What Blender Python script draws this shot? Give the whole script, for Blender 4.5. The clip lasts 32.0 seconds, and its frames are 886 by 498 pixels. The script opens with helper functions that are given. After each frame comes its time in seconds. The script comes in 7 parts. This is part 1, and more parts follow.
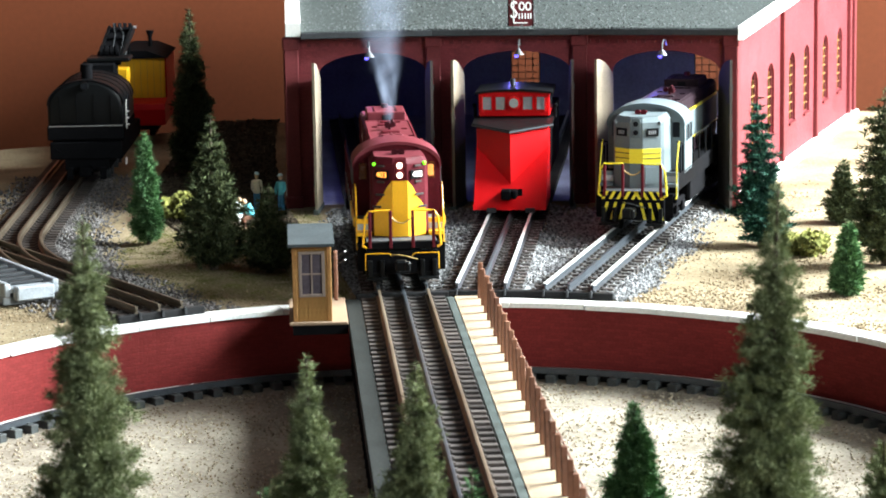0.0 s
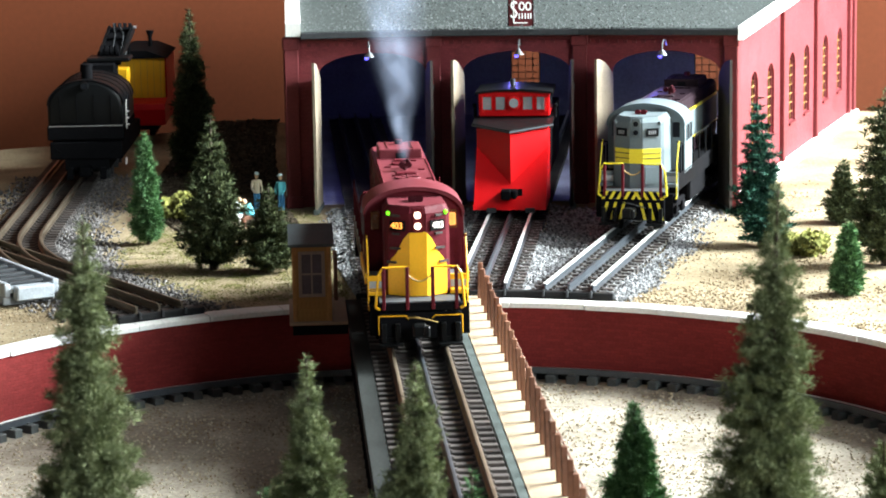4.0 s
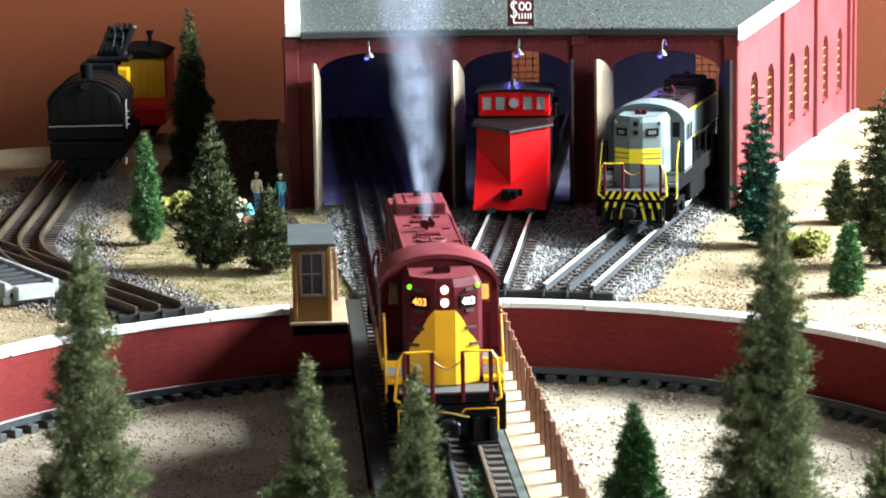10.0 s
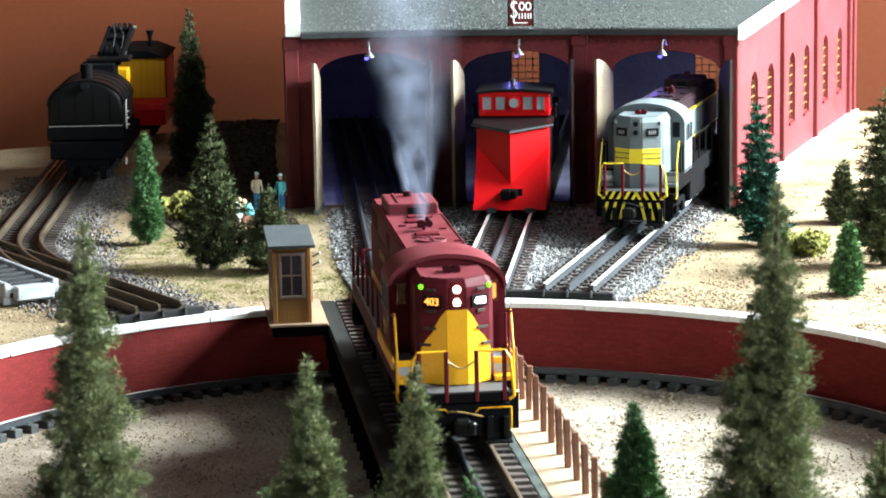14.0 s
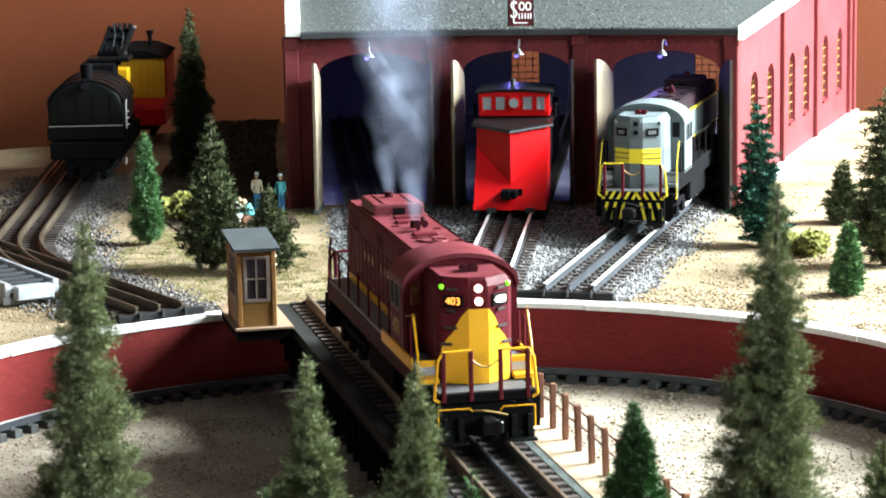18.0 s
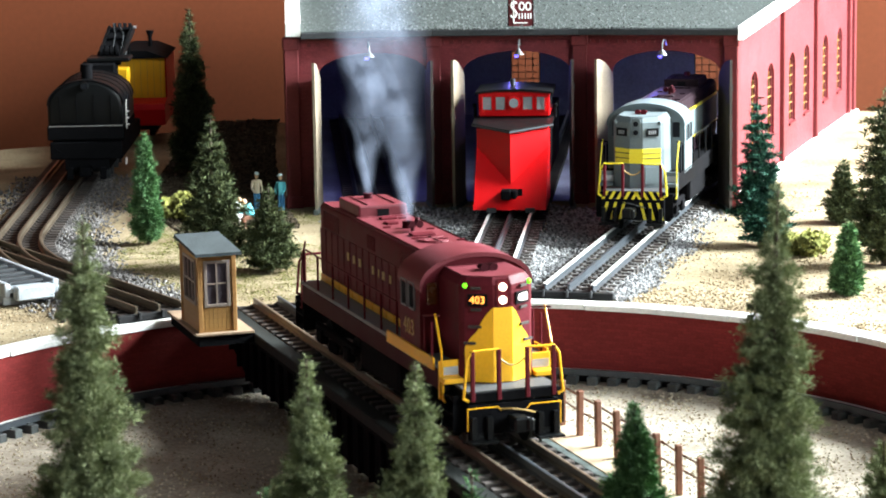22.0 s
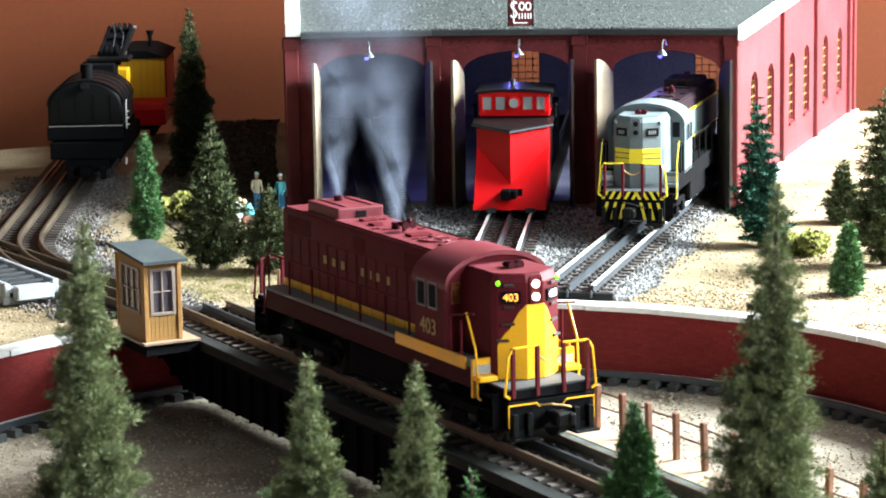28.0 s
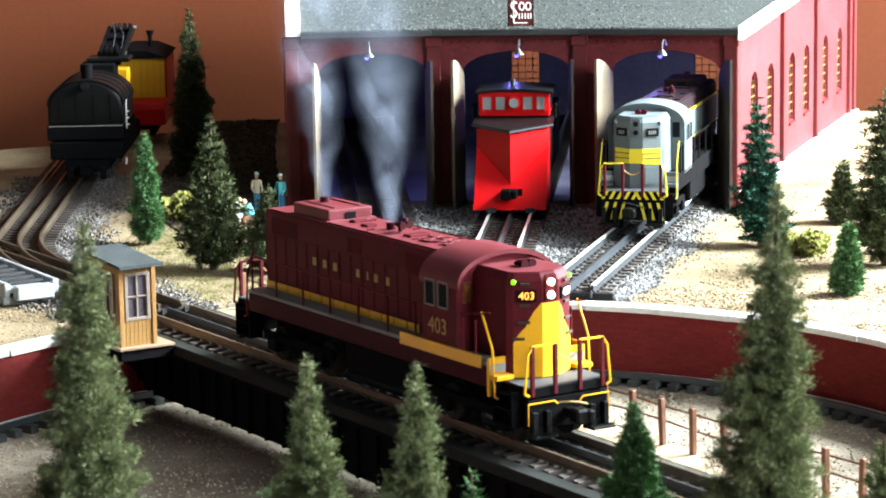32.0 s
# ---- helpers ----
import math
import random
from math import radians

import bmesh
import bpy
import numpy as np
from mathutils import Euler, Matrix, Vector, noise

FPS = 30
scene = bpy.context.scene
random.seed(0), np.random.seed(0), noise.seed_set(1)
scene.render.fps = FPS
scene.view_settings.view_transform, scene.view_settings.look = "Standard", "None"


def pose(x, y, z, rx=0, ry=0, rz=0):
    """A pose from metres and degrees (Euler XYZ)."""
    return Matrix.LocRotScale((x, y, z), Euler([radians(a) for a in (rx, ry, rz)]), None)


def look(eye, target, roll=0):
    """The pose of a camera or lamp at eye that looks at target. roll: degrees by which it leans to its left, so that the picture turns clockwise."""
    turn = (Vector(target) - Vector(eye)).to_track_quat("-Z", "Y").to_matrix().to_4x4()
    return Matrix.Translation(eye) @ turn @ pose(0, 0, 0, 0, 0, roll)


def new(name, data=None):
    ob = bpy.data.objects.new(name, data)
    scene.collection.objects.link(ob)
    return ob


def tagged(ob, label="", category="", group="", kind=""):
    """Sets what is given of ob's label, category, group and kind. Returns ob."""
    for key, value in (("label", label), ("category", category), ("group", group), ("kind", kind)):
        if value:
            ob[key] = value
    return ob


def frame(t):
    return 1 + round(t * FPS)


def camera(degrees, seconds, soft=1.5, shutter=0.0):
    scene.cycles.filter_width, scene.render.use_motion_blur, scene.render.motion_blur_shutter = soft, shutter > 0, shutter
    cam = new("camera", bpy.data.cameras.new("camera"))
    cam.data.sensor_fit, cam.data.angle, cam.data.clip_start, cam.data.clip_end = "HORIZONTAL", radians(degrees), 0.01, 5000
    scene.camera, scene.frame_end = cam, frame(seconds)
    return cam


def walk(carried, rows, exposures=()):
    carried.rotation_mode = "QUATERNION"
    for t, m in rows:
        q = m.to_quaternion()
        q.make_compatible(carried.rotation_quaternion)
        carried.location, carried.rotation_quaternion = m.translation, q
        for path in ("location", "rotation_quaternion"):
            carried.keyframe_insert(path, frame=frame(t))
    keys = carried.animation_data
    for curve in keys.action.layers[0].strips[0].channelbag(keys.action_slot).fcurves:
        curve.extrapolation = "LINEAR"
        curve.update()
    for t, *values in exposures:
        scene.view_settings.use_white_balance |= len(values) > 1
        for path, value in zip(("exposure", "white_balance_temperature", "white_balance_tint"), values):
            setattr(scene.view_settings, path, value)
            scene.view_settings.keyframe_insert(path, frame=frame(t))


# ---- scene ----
# ---- camera and its walk ----
cam = camera(19.766, 32.0, soft=1.85)
cam.data.dof.use_dof, cam.data.dof.focus_distance, cam.data.dof.aperture_fstop = True, 1.85, 50.0
EYE = (0.007, -1.4026, 0.3249)
VIEW = look(EYE, (0.007, -1.4026 + 0.98570, 0.3249 - 0.16851), -0.9525)
walk(cam, [(0.0, VIEW), (32.0, VIEW)],
     exposures=[(0.0, 0.02), (6.0, 0.05), (11.0, 0.07), (18.0, 0.13), (23.0, 0.20), (30.0, 0.29), (32.0, 0.31)])

# ---- world and light: a dim room lit by a right-hand window and an added front fill ----
world = bpy.data.worlds.new("sky")
world.use_nodes = True
sky = world.node_tree.nodes.new("ShaderNodeTexSky")
sky.sky_type, sky.sun_disc = "NISHITA", False
sky.sun_elevation, sky.sun_rotation = radians(35), radians(120)
world.node_tree.links.new(sky.outputs[0], world.node_tree.nodes["Background"].inputs[0])
world.node_tree.nodes["Background"].inputs[1].default_value = 0.08
scene.world = world


def lamp(name, kind, m, power, colour, **more):
    data = bpy.data.lights.new(name, kind)
    data.energy, data.color = power, colour
    if kind == "AREA":
        data.shape, data.size, data.size_y = "RECTANGLE", more["w"], more["h"]
    else:
        data.shadow_soft_size = more["r"]
    ob = new(name, data)
    ob.matrix_world = m
    return ob


WIN_Y0, WIN_Y1, WIN_Z0, WIN_Z1, WIN_X = 0.05, 1.30, 0.62, 1.50, 1.90
lamp("window_daylight", "AREA", look((WIN_X - 0.02, (WIN_Y0 + WIN_Y1) / 2, (WIN_Z0 + WIN_Z1) / 2), (0, 0.05, 0.0)),
     470, (0.88, 0.98, 1.0), w=WIN_Y1 - WIN_Y0, h=WIN_Z1 - WIN_Z0)
# weak front fill through an added opening, no window known there
FILL_Y0, FILL_Y1 = -2.30, -1.40
lamp("front_fill", "AREA", look((WIN_X - 0.02, (FILL_Y0 + FILL_Y1) / 2, (WIN_Z0 + WIN_Z1) / 2), (0, 0.05, 0.0)),
     65, (0.88, 0.98, 1.0), w=FILL_Y1 - FILL_Y0, h=WIN_Z1 - WIN_Z0)

# ---- materials ----
TAU = math.tau


def mat(name, col, rough=0.6, metal=0.0, var=0.2, s1=40, s2=500, bump=0.15, col2=None, rnd=0.0, island=0.0, emit=0.0,
        spec=0.5, spread=0.35, coat=0.0):
    """A procedural surface: two scales of noise in colour and roughness, fine relief; rnd and island vary whole pieces."""
    m = bpy.data.materials.new(name)
    m.use_nodes = True
    nt = m.node_tree
    b = nt.nodes["Principled BSDF"]
    co = nt.nodes.new("ShaderNodeTexCoord").outputs["Object"]

    def noise_tex(scale, detail):
        n = nt.nodes.new("ShaderNodeTexNoise")
        n.inputs["Scale"].default_value, n.inputs["Detail"].default_value = scale, detail
        nt.links.new(co, n.inputs["Vector"])
        return n.outputs["Fac"]

    def math_node(op, a, c):
        n = nt.nodes.new("ShaderNodeMath")
        n.operation = op
        for k, v in enumerate((a, c)):
            if isinstance(v, (int, float)):
                n.inputs[k].default_value = v
            else:
                nt.links.new(v, n.inputs[k])
        return n.outputs[0]
    n1, n2 = noise_tex(s1, 4), noise_tex(s2, 3)
    val = math_node("ADD", math_node("MULTIPLY", n1, 0.55), math_node("MULTIPLY", n2, 0.45))
    if rnd:
        val = math_node("ADD", val, math_node("MULTIPLY", math_node("SUBTRACT", nt.nodes.new("ShaderNodeObjectInfo").outputs["Random"], 0.5), rnd))
    if island:
        val = math_node("ADD", val, math_node("MULTIPLY", math_node("SUBTRACT", nt.nodes.new("ShaderNodeNewGeometry").outputs["Random Per Island"], 0.5), island))
    ramp = nt.nodes.new("ShaderNodeValToRGB")
    nt.links.new(val, ramp.inputs[0])
    lo = col2 if col2 else tuple(c * (1 - var) for c in col)
    hi = tuple(min(1, c * (1 + var * 0.7)) for c in col) if not col2 else col
    ramp.color_ramp.elements[0].position, ramp.color_ramp.elements[1].position = 0.5 - spread / 2, 0.5 + spread / 2
    ramp.color_ramp.elements[0].color, ramp.color_ramp.elements[1].color = (*lo, 1), (*hi, 1)
    nt.links.new(ramp.outputs[0], b.inputs["Base Color"])
    nt.links.new(math_node("ADD", math_node("MULTIPLY", math_node("SUBTRACT", n1, 0.5), 0.3), rough), b.inputs["Roughness"])
    b.inputs["Metallic"].default_value = metal
    b.inputs["Specular IOR Level"].default_value = spec
    b.inputs["Coat Weight"].default_value = coat
    if bump:
        bn = nt.nodes.new("ShaderNodeBump")
        bn.inputs["Strength"].default_value, bn.inputs["Distance"].default_value = bump, 0.0006
        nt.links.new(n2, bn.inputs["Height"])
        nt.links.new(bn.outputs[0], b.inputs["Normal"])
    if emit:
        b.inputs["Emission Color"].default_value = (*col, 1)
        b.inputs["Emission Strength"].default_value = emit
    return m


def add_bricks(m, mortar, bw, bh, gap, strength=0.4):
    """Courses of small bricks over a painted wall: joints recessed by the bump and slightly lighter."""
    nt = m.node_tree
    b = nt.nodes["Principled BSDF"]
    uv = nt.nodes.new("ShaderNodeUVMap")
    br = nt.nodes.new("ShaderNodeTexBrick")
    br.inputs["Scale"].default_value, br.inputs["Brick Width"].default_value, br.inputs["Row Height"].default_value = 1.0, bw, bh
    br.inputs["Mortar Size"].default_value, br.inputs["Mortar Smooth"].default_value = gap, 0.3
    br.inputs["Color1"].default_value, br.inputs["Color2"].default_value, br.inputs["Mortar"].default_value = (1, 1, 1, 1), (0.8, 0.8, 0.8, 1), (*mortar, 1)
    nt.links.new(uv.outputs[0], br.inputs["Vector"])
    old = b.inputs["Base Color"].links[0].from_socket
    mix = nt.nodes.new("ShaderNodeMix")
    mix.data_type, mix.blend_type = "RGBA", "MULTIPLY"
    mix.inputs[0].default_value = 1.0
    nt.links.new(old, mix.inputs[6]), nt.links.new(br.outputs["Color"], mix.inputs[7])
    nt.links.new(mix.outputs[2], b.inputs["Base Color"])
    bn = nt.nodes.new("ShaderNodeBump")
    bn.inputs["Strength"].default_value, bn.inputs["Distance"].default_value, bn.invert = strength, 0.0008, True
    nt.links.new(br.outputs["Fac"], bn.inputs["Height"])
    prev = b.inputs["Normal"].links[0].from_socket if b.inputs["Normal"].links else None
    if prev:
        nt.links.new(prev, bn.inputs["Normal"])
    nt.links.new(bn.outputs[0], b.inputs["Normal"])
    return m


M = {}
M["ground"] = mat("sandy_ground", (0.385, 0.315, 0.205), 0.95, var=0.3, s1=13, s2=420, bump=1.0, col2=(0.125, 0.083, 0.043), spread=0.34, spec=0.1)
M["pit"] = mat("pit_sand", (0.40, 0.355, 0.285), 0.95, s1=24, s2=420, bump=1.0, col2=(0.16, 0.13, 0.10), spread=0.34, spec=0.1)
M["stone"] = mat("grey_ballast", (0.33, 0.332, 0.338), 0.75, s1=60, s2=900, bump=0.3, col2=(0.045, 0.043, 0.045), island=1.0, spread=0.85)
M["stone_brown"] = mat("brown_grey_ballast", (0.17, 0.155, 0.15), 0.8, s1=60, s2=900, bump=0.3, col2=(0.042, 0.037, 0.035), island=1.0, spread=0.9)
M["ground_grit"] = mat("ground_grit", (0.42, 0.36, 0.26), 0.9, s1=60, s2=900, bump=0.2, col2=(0.19, 0.145, 0.09), island=1.0, spread=0.8, spec=0.2)
M["roof_stone"] = mat("roof_stone_chips", (0.15, 0.165, 0.16), 0.8, s1=60, s2=900, bump=0.3, col2=(0.014, 0.017, 0.016), island=1.3, spread=1.0)
M["grit"] = mat("tan_grit", (0.52, 0.46, 0.35), 0.9, s1=60, s2=900, bump=0.2, col2=(0.24, 0.19, 0.125), island=1.0, spread=0.8, spec=0.2)
M["tie"] = mat("tie_plastic", (0.045, 0.035, 0.030), 0.65, s1=150, s2=1500, col2=(0.015, 0.012, 0.011), rnd=0.5)
M["bridge_tie"] = mat("brown_tie", (0.105, 0.086, 0.078), 0.7, s1=150, s2=1500, col2=(0.030, 0.024, 0.022), rnd=0.5)
M["rail_old"] = mat("dull_brown_rail", (0.13, 0.104, 0.075), 0.38, metal=0.55, s1=90, s2=1200, var=0.4, bump=0.05)
M["block"] = mat("grey_black_block", (0.075, 0.085, 0.085), 0.6, s1=120, s2=900, col2=(0.025, 0.028, 0.028), rnd=0.3)
M["tie_black"] = mat("black_plastic", (0.014, 0.014, 0.015), 0.75, s1=120, s2=900, spec=0.15)
M["rail"] = mat("rail_steel", (0.86, 0.86, 0.86), 0.38, metal=0.25, s1=90, s2=1200, var=0.25, bump=0.05)
M["rail_brown"] = mat("rail_brown", (0.175, 0.132, 0.092), 0.42, metal=0.35, s1=90, s2=1200, var=0.35, bump=0.05)
M["rail_dark"] = mat("rail_blackened", (0.055, 0.064, 0.075), 0.42, metal=0.4, s1=90, s2=1200, var=0.3, bump=0.05)
M["pit_brick"] = add_bricks(mat("pit_brick_paint", (0.175, 0.0235, 0.022), 0.8, spec=0.1, var=0.22, s1=16, s2=600, bump=0.2), (0.78, 0.76, 0.76), 0.0066, 0.0022, 0.0002)
M["house_brick"] = add_bricks(mat("house_brick_paint", (0.215, 0.038, 0.045), 0.65, spec=0.2, var=0.3, s1=26, s2=500, bump=0.2), (0.8, 0.78, 0.78), 0.0052, 0.0018, 0.0002)
M["house_red"] = mat("house_trim_red", (0.145, 0.026, 0.029), 0.6, spec=0.2, var=0.3, s1=30, s2=500)
# inner paint set bright and blue to stand in for light lacking inside
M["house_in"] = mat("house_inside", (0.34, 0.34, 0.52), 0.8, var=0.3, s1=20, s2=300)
M["white"] = mat("white_paint", (0.80, 0.79, 0.76), 0.6, var=0.12, s1=30, s2=700)
M["coping"] = mat("pale_stone_coping", (0.74, 0.73, 0.70), 0.75, var=0.22, s1=22, s2=500, bump=0.3)
M["roof"] = mat("roof_granules", (0.066, 0.077, 0.074), 0.95, s1=330, s2=1100, col2=(0.022, 0.027, 0.026), bump=1.0, spread=0.34, spec=0.12)
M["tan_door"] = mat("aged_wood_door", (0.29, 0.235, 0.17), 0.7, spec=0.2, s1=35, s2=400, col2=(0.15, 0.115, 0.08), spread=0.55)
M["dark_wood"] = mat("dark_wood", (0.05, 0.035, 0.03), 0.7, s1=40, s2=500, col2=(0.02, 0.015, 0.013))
M["cabin_wood"] = mat("honey_wood", (0.37, 0.205, 0.062), 0.6, spec=0.2, s1=30, s2=400, col2=(0.20, 0.10, 0.032), spread=0.5)
M["cabin_trim"] = mat("cabin_trim_wood", (0.40, 0.21, 0.070), 0.6, spec=0.2, s1=40, s2=400, col2=(0.23, 0.115, 0.04), spread=0.5)
M["cabin_frame"] = mat("grey_brown_frame", (0.22, 0.17, 0.14), 0.6, s1=60, s2=500)
M["slate"] = mat("slate_roof", (0.048, 0.058, 0.062), 0.8, spec=0.2, s1=60, s2=600, var=0.35, bump=0.5)
M["platform"] = mat("worn_tan_platform", (0.34, 0.235, 0.150), 0.75, s1=60, s2=600, col2=(0.20, 0.125, 0.08), spread=0.6)
# darker version of grey_edge: the left beam's shade is put into the colour
M["beam_dark"] = mat("grey_darkened_for_shade", (0.035, 0.038, 0.036), 0.85, spec=0.1, s1=40, s2=500, col2=(0.010, 0.011, 0.010), spread=0.5)
M["hood_black"] = mat("blackish_hood_paint", (0.020, 0.011, 0.015), 0.5, spec=0.10, var=0.25, s1=30, s2=700, bump=0.06)
M["board_black"] = mat("matt_black_board", (0.006, 0.006, 0.007), 0.7, spec=0.08, var=0.2, bump=0)
M["deck"] = mat("pale_deck", (0.47, 0.375, 0.255), 0.75, s1=28, s2=500, col2=(0.30, 0.21, 0.135), rnd=0.10, spread=0.6)
M["post"] = mat("red_brown_wood", (0.26, 0.11, 0.06), 0.6, s1=60, s2=600, col2=(0.14, 0.055, 0.03), rnd=0.6, spread=0.6)
M["concrete"] = mat("grey_edge", (0.12, 0.14, 0.132), 0.85, spec=0.15, s1=30, s2=500, col2=(0.045, 0.055, 0.052), spread=0.5)
M["black"] = mat("black_paint", (0.006, 0.006, 0.007), 0.8, spec=0.03, var=0.35, s1=50, s2=500)
M["black_gloss"] = mat("black_gloss", (0.0045, 0.005, 0.0055), 0.38, spec=0.14, var=0.4, s1=50, s2=500, bump=0.08)
M["dark_grey"] = mat("dark_grey_metal", (0.036, 0.038, 0.041), 0.6, spec=0.15, var=0.3, s1=60, s2=500)
M["lamp_metal"] = mat("dull_lamp_metal", (0.16, 0.16, 0.165), 0.4, metal=0.6, var=0.3, s1=60, s2=500)
M["steel"] = mat("worn_steel", (0.45, 0.45, 0.46), 0.4, metal=0.8, var=0.3, s1=60, s2=500)
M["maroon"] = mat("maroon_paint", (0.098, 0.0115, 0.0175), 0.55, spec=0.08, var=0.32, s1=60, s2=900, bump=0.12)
M["deep_maroon"] = mat("deep_maroon_paint", (0.045, 0.008, 0.012), 0.6, spec=0.06, var=0.18, s1=25, s2=700, bump=0.06)
# lighter maroon for the tops: their brighter sheen is put into the colour
M["maroon_top"] = mat("maroon_with_top_sheen", (0.165, 0.030, 0.040), 0.5, spec=0.25, var=0.3, s1=70, s2=900, col2=(0.105, 0.014, 0.020), bump=0.12)
M["yellow"] = mat("yellow_paint", (0.86, 0.44, 0.012), 0.38, var=0.12, s1=30, s2=700, bump=0.06)
M["lemon"] = mat("lemon_paint", (0.80, 0.66, 0.03), 0.4, var=0.12, s1=30, s2=700, bump=0.06)
M["silver"] = mat("pale_grey_paint", (0.130, 0.160, 0.172), 0.5, spec=0.15, var=0.15, s1=30, s2=700, bump=0.06)
M["walk"] = mat("grey_walkway", (0.15, 0.155, 0.165), 0.6, var=0.2, s1=60, s2=900, bump=0.3)
M["platform_grey"] = mat("sooty_platform", (0.060, 0.062, 0.066), 0.7, var=0.3, s1=60, s2=900, bump=0.3)
M["tread"] = mat("pale_tread", (0.34, 0.36, 0.38), 0.5, var=0.2, s1=60, s2=900, bump=0.2)
# the pane's grey-violet reflection is given as its base colour
M["pane_grey"] = mat("grey_violet_pane", (0.085, 0.072, 0.088), 0.18, var=0.3, s1=80, s2=400, bump=0)
M["plow_red"] = mat("bright_red_paint", (0.52, 0.0045, 0.0065), 0.4, spec=0.15, var=0.1, s1=25, s2=600, bump=0.06)
M["gold"] = mat("gold_lettering", (0.36, 0.23, 0.07), 0.5, var=0.3, s1=300, s2=700)
M["cream"] = mat("pale_lettering", (0.80, 0.78, 0.74), 0.5, var=0.1, s1=80, s2=700)
M["window_dark"] = mat("dark_glazing", (0.012, 0.013, 0.016), 0.65, spec=0.02, var=0.2, s1=60, s2=300, bump=0)
M["window_grey"] = mat("grey_glazing", (0.22, 0.26, 0.28), 0.15, var=0.2, s1=60, s2=300, bump=0)
M["lit_white"] = mat("headlight_lens", (1.0, 0.86, 0.66), 0.2, var=0.02, bump=0, emit=5.0)
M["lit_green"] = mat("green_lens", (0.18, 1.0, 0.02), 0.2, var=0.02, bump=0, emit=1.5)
M["lit_orange"] = mat("number_glow", (1.0, 0.36, 0.06), 0.3, var=0.02, bump=0, emit=2.6)
M["lit_pale"] = mat("pale_number_glow", (1.0, 0.93, 0.85), 0.3, var=0.02, bump=0, emit=2.2)
M["lit_amber"] = mat("amber_glow", (1.0, 0.42, 0.10), 0.3, var=0.3, s1=300, bump=0, emit=0.9)
M["lit_blue"] = mat("blue_bulb", (0.12, 0.10, 1.0), 0.3, var=0.02, bump=0, emit=4.0)
M["orange_glass"] = mat("orange_lens", (0.13, 0.040, 0.013), 0.25, var=0.3, s1=300, bump=0)
M["wall"] = mat("terracotta_wall_paint", (0.108, 0.0275, 0.0100), 0.8, var=0.12, s1=4, s2=160, bump=0.1, spec=0.15)
M["plain"] = mat("plain_grey_beige_paint", (0.055, 0.060, 0.064), 0.85, var=0.06, s1=4, s2=160, bump=0.1, spec=0.2)
M["ceiling"] = mat("grey_ceiling_paint", (0.08, 0.085, 0.09), 0.9, var=0.05, s1=4, s2=120)
M["floor"] = mat("brown_floor", (0.10, 0.07, 0.05), 0.7, var=0.3, s1=5, s2=90)
M["bark"] = mat("bark", (0.07, 0.05, 0.035), 0.9, s1=120, s2=900, var=0.3)
M["olive"] = mat("olive_needles", (0.245, 0.275, 0.140), 0.9, s1=110, s2=300, col2=(0.075, 0.092, 0.048), island=0.4, spread=0.55, bump=0, spec=0.05)
M["fir"] = mat("dark_fir_needles", (0.092, 0.108, 0.048), 0.85, s1=120, s2=300, col2=(0.014, 0.022, 0.011), island=0.7, spread=0.7, bump=0, spec=0.08)
M["bright"] = mat("bright_green_needles", (0.125, 0.245, 0.098), 0.85, s1=150, s2=300, col2=(0.030, 0.072, 0.030), island=0.6, spread=0.6, bump=0, spec=0.1)
M["blue_fir"] = mat("blue_green_needles", (0.04, 0.13, 0.085), 0.85, s1=25, s2=300, col2=(0.006, 0.025, 0.02), island=0.9, spread=0.7, bump=0, spec=0.15)
M["bush"] = mat("yellow_green_foam", (0.27, 0.265, 0.075), 0.9, s1=120, s2=400, col2=(0.095, 0.10, 0.03), island=0.7, spread=0.7, bump=0, spec=0.05)
M["grass"] = mat("dry_grass", (0.185, 0.180, 0.060), 0.9, s1=14, s2=400, col2=(0.125, 0.118, 0.042), island=0.25, spread=0.6, bump=0, spec=0.05)
M["soil"] = mat("dark_soil_clumps", (0.085, 0.066, 0.045), 0.95, s1=60, s2=500, col2=(0.026, 0.020, 0.014), island=0.8, spread=0.7, spec=0.05)
M["brown_grit"] = mat("brown_grit", (0.34, 0.26, 0.165), 0.9, s1=60, s2=900, bump=0.2, col2=(0.15, 0.11, 0.07), island=1.0, spread=0.8, spec=0.1)
M["silverkit"] = mat("pale_casting", (0.40, 0.43, 0.46), 0.45, metal=0.3, var=0.3, s1=60, s2=500)
M["fig_white"] = mat("painted_white", (0.75, 0.76, 0.74), 0.6, var=0.1)
M["fig_blue"] = mat("painted_blue", (0.05, 0.22, 0.42), 0.6, var=0.15)
M["fig_teal"] = mat("painted_teal", (0.10, 0.50, 0.58), 0.6, var=0.15)
M["fig_cream"] = mat("painted_cream", (0.66, 0.58, 0.42), 0.6, var=0.15)
M["fig_cap"] = mat("painted_pale_teal", (0.50, 0.66, 0.66), 0.6, var=0.1)
M["fig_skin"] = mat("painted_tan", (0.55, 0.35, 0.20), 0.6, var=0.1)


# ---- mesh helpers ----
def cube(bm, x0, x1, y0, y1, z0, z1, bev=0.0, seg=1):
    r = bmesh.ops.create_cube(bm, size=1.0, matrix=Matrix.Translation(((x0 + x1) / 2, (y0 + y1) / 2, (z0 + z1) / 2)) @ Matrix.Diagonal((x1 - x0, y1 - y0, z1 - z0, 1)))
    if bev:
        vs = set(r["verts"])
        es = [e for e in bm.edges if e.verts[0] in vs and e.verts[1] in vs]
        bmesh.ops.bevel(bm, geom=es, offset=bev, segments=seg, affect="EDGES", profile=0.6)
    return bm


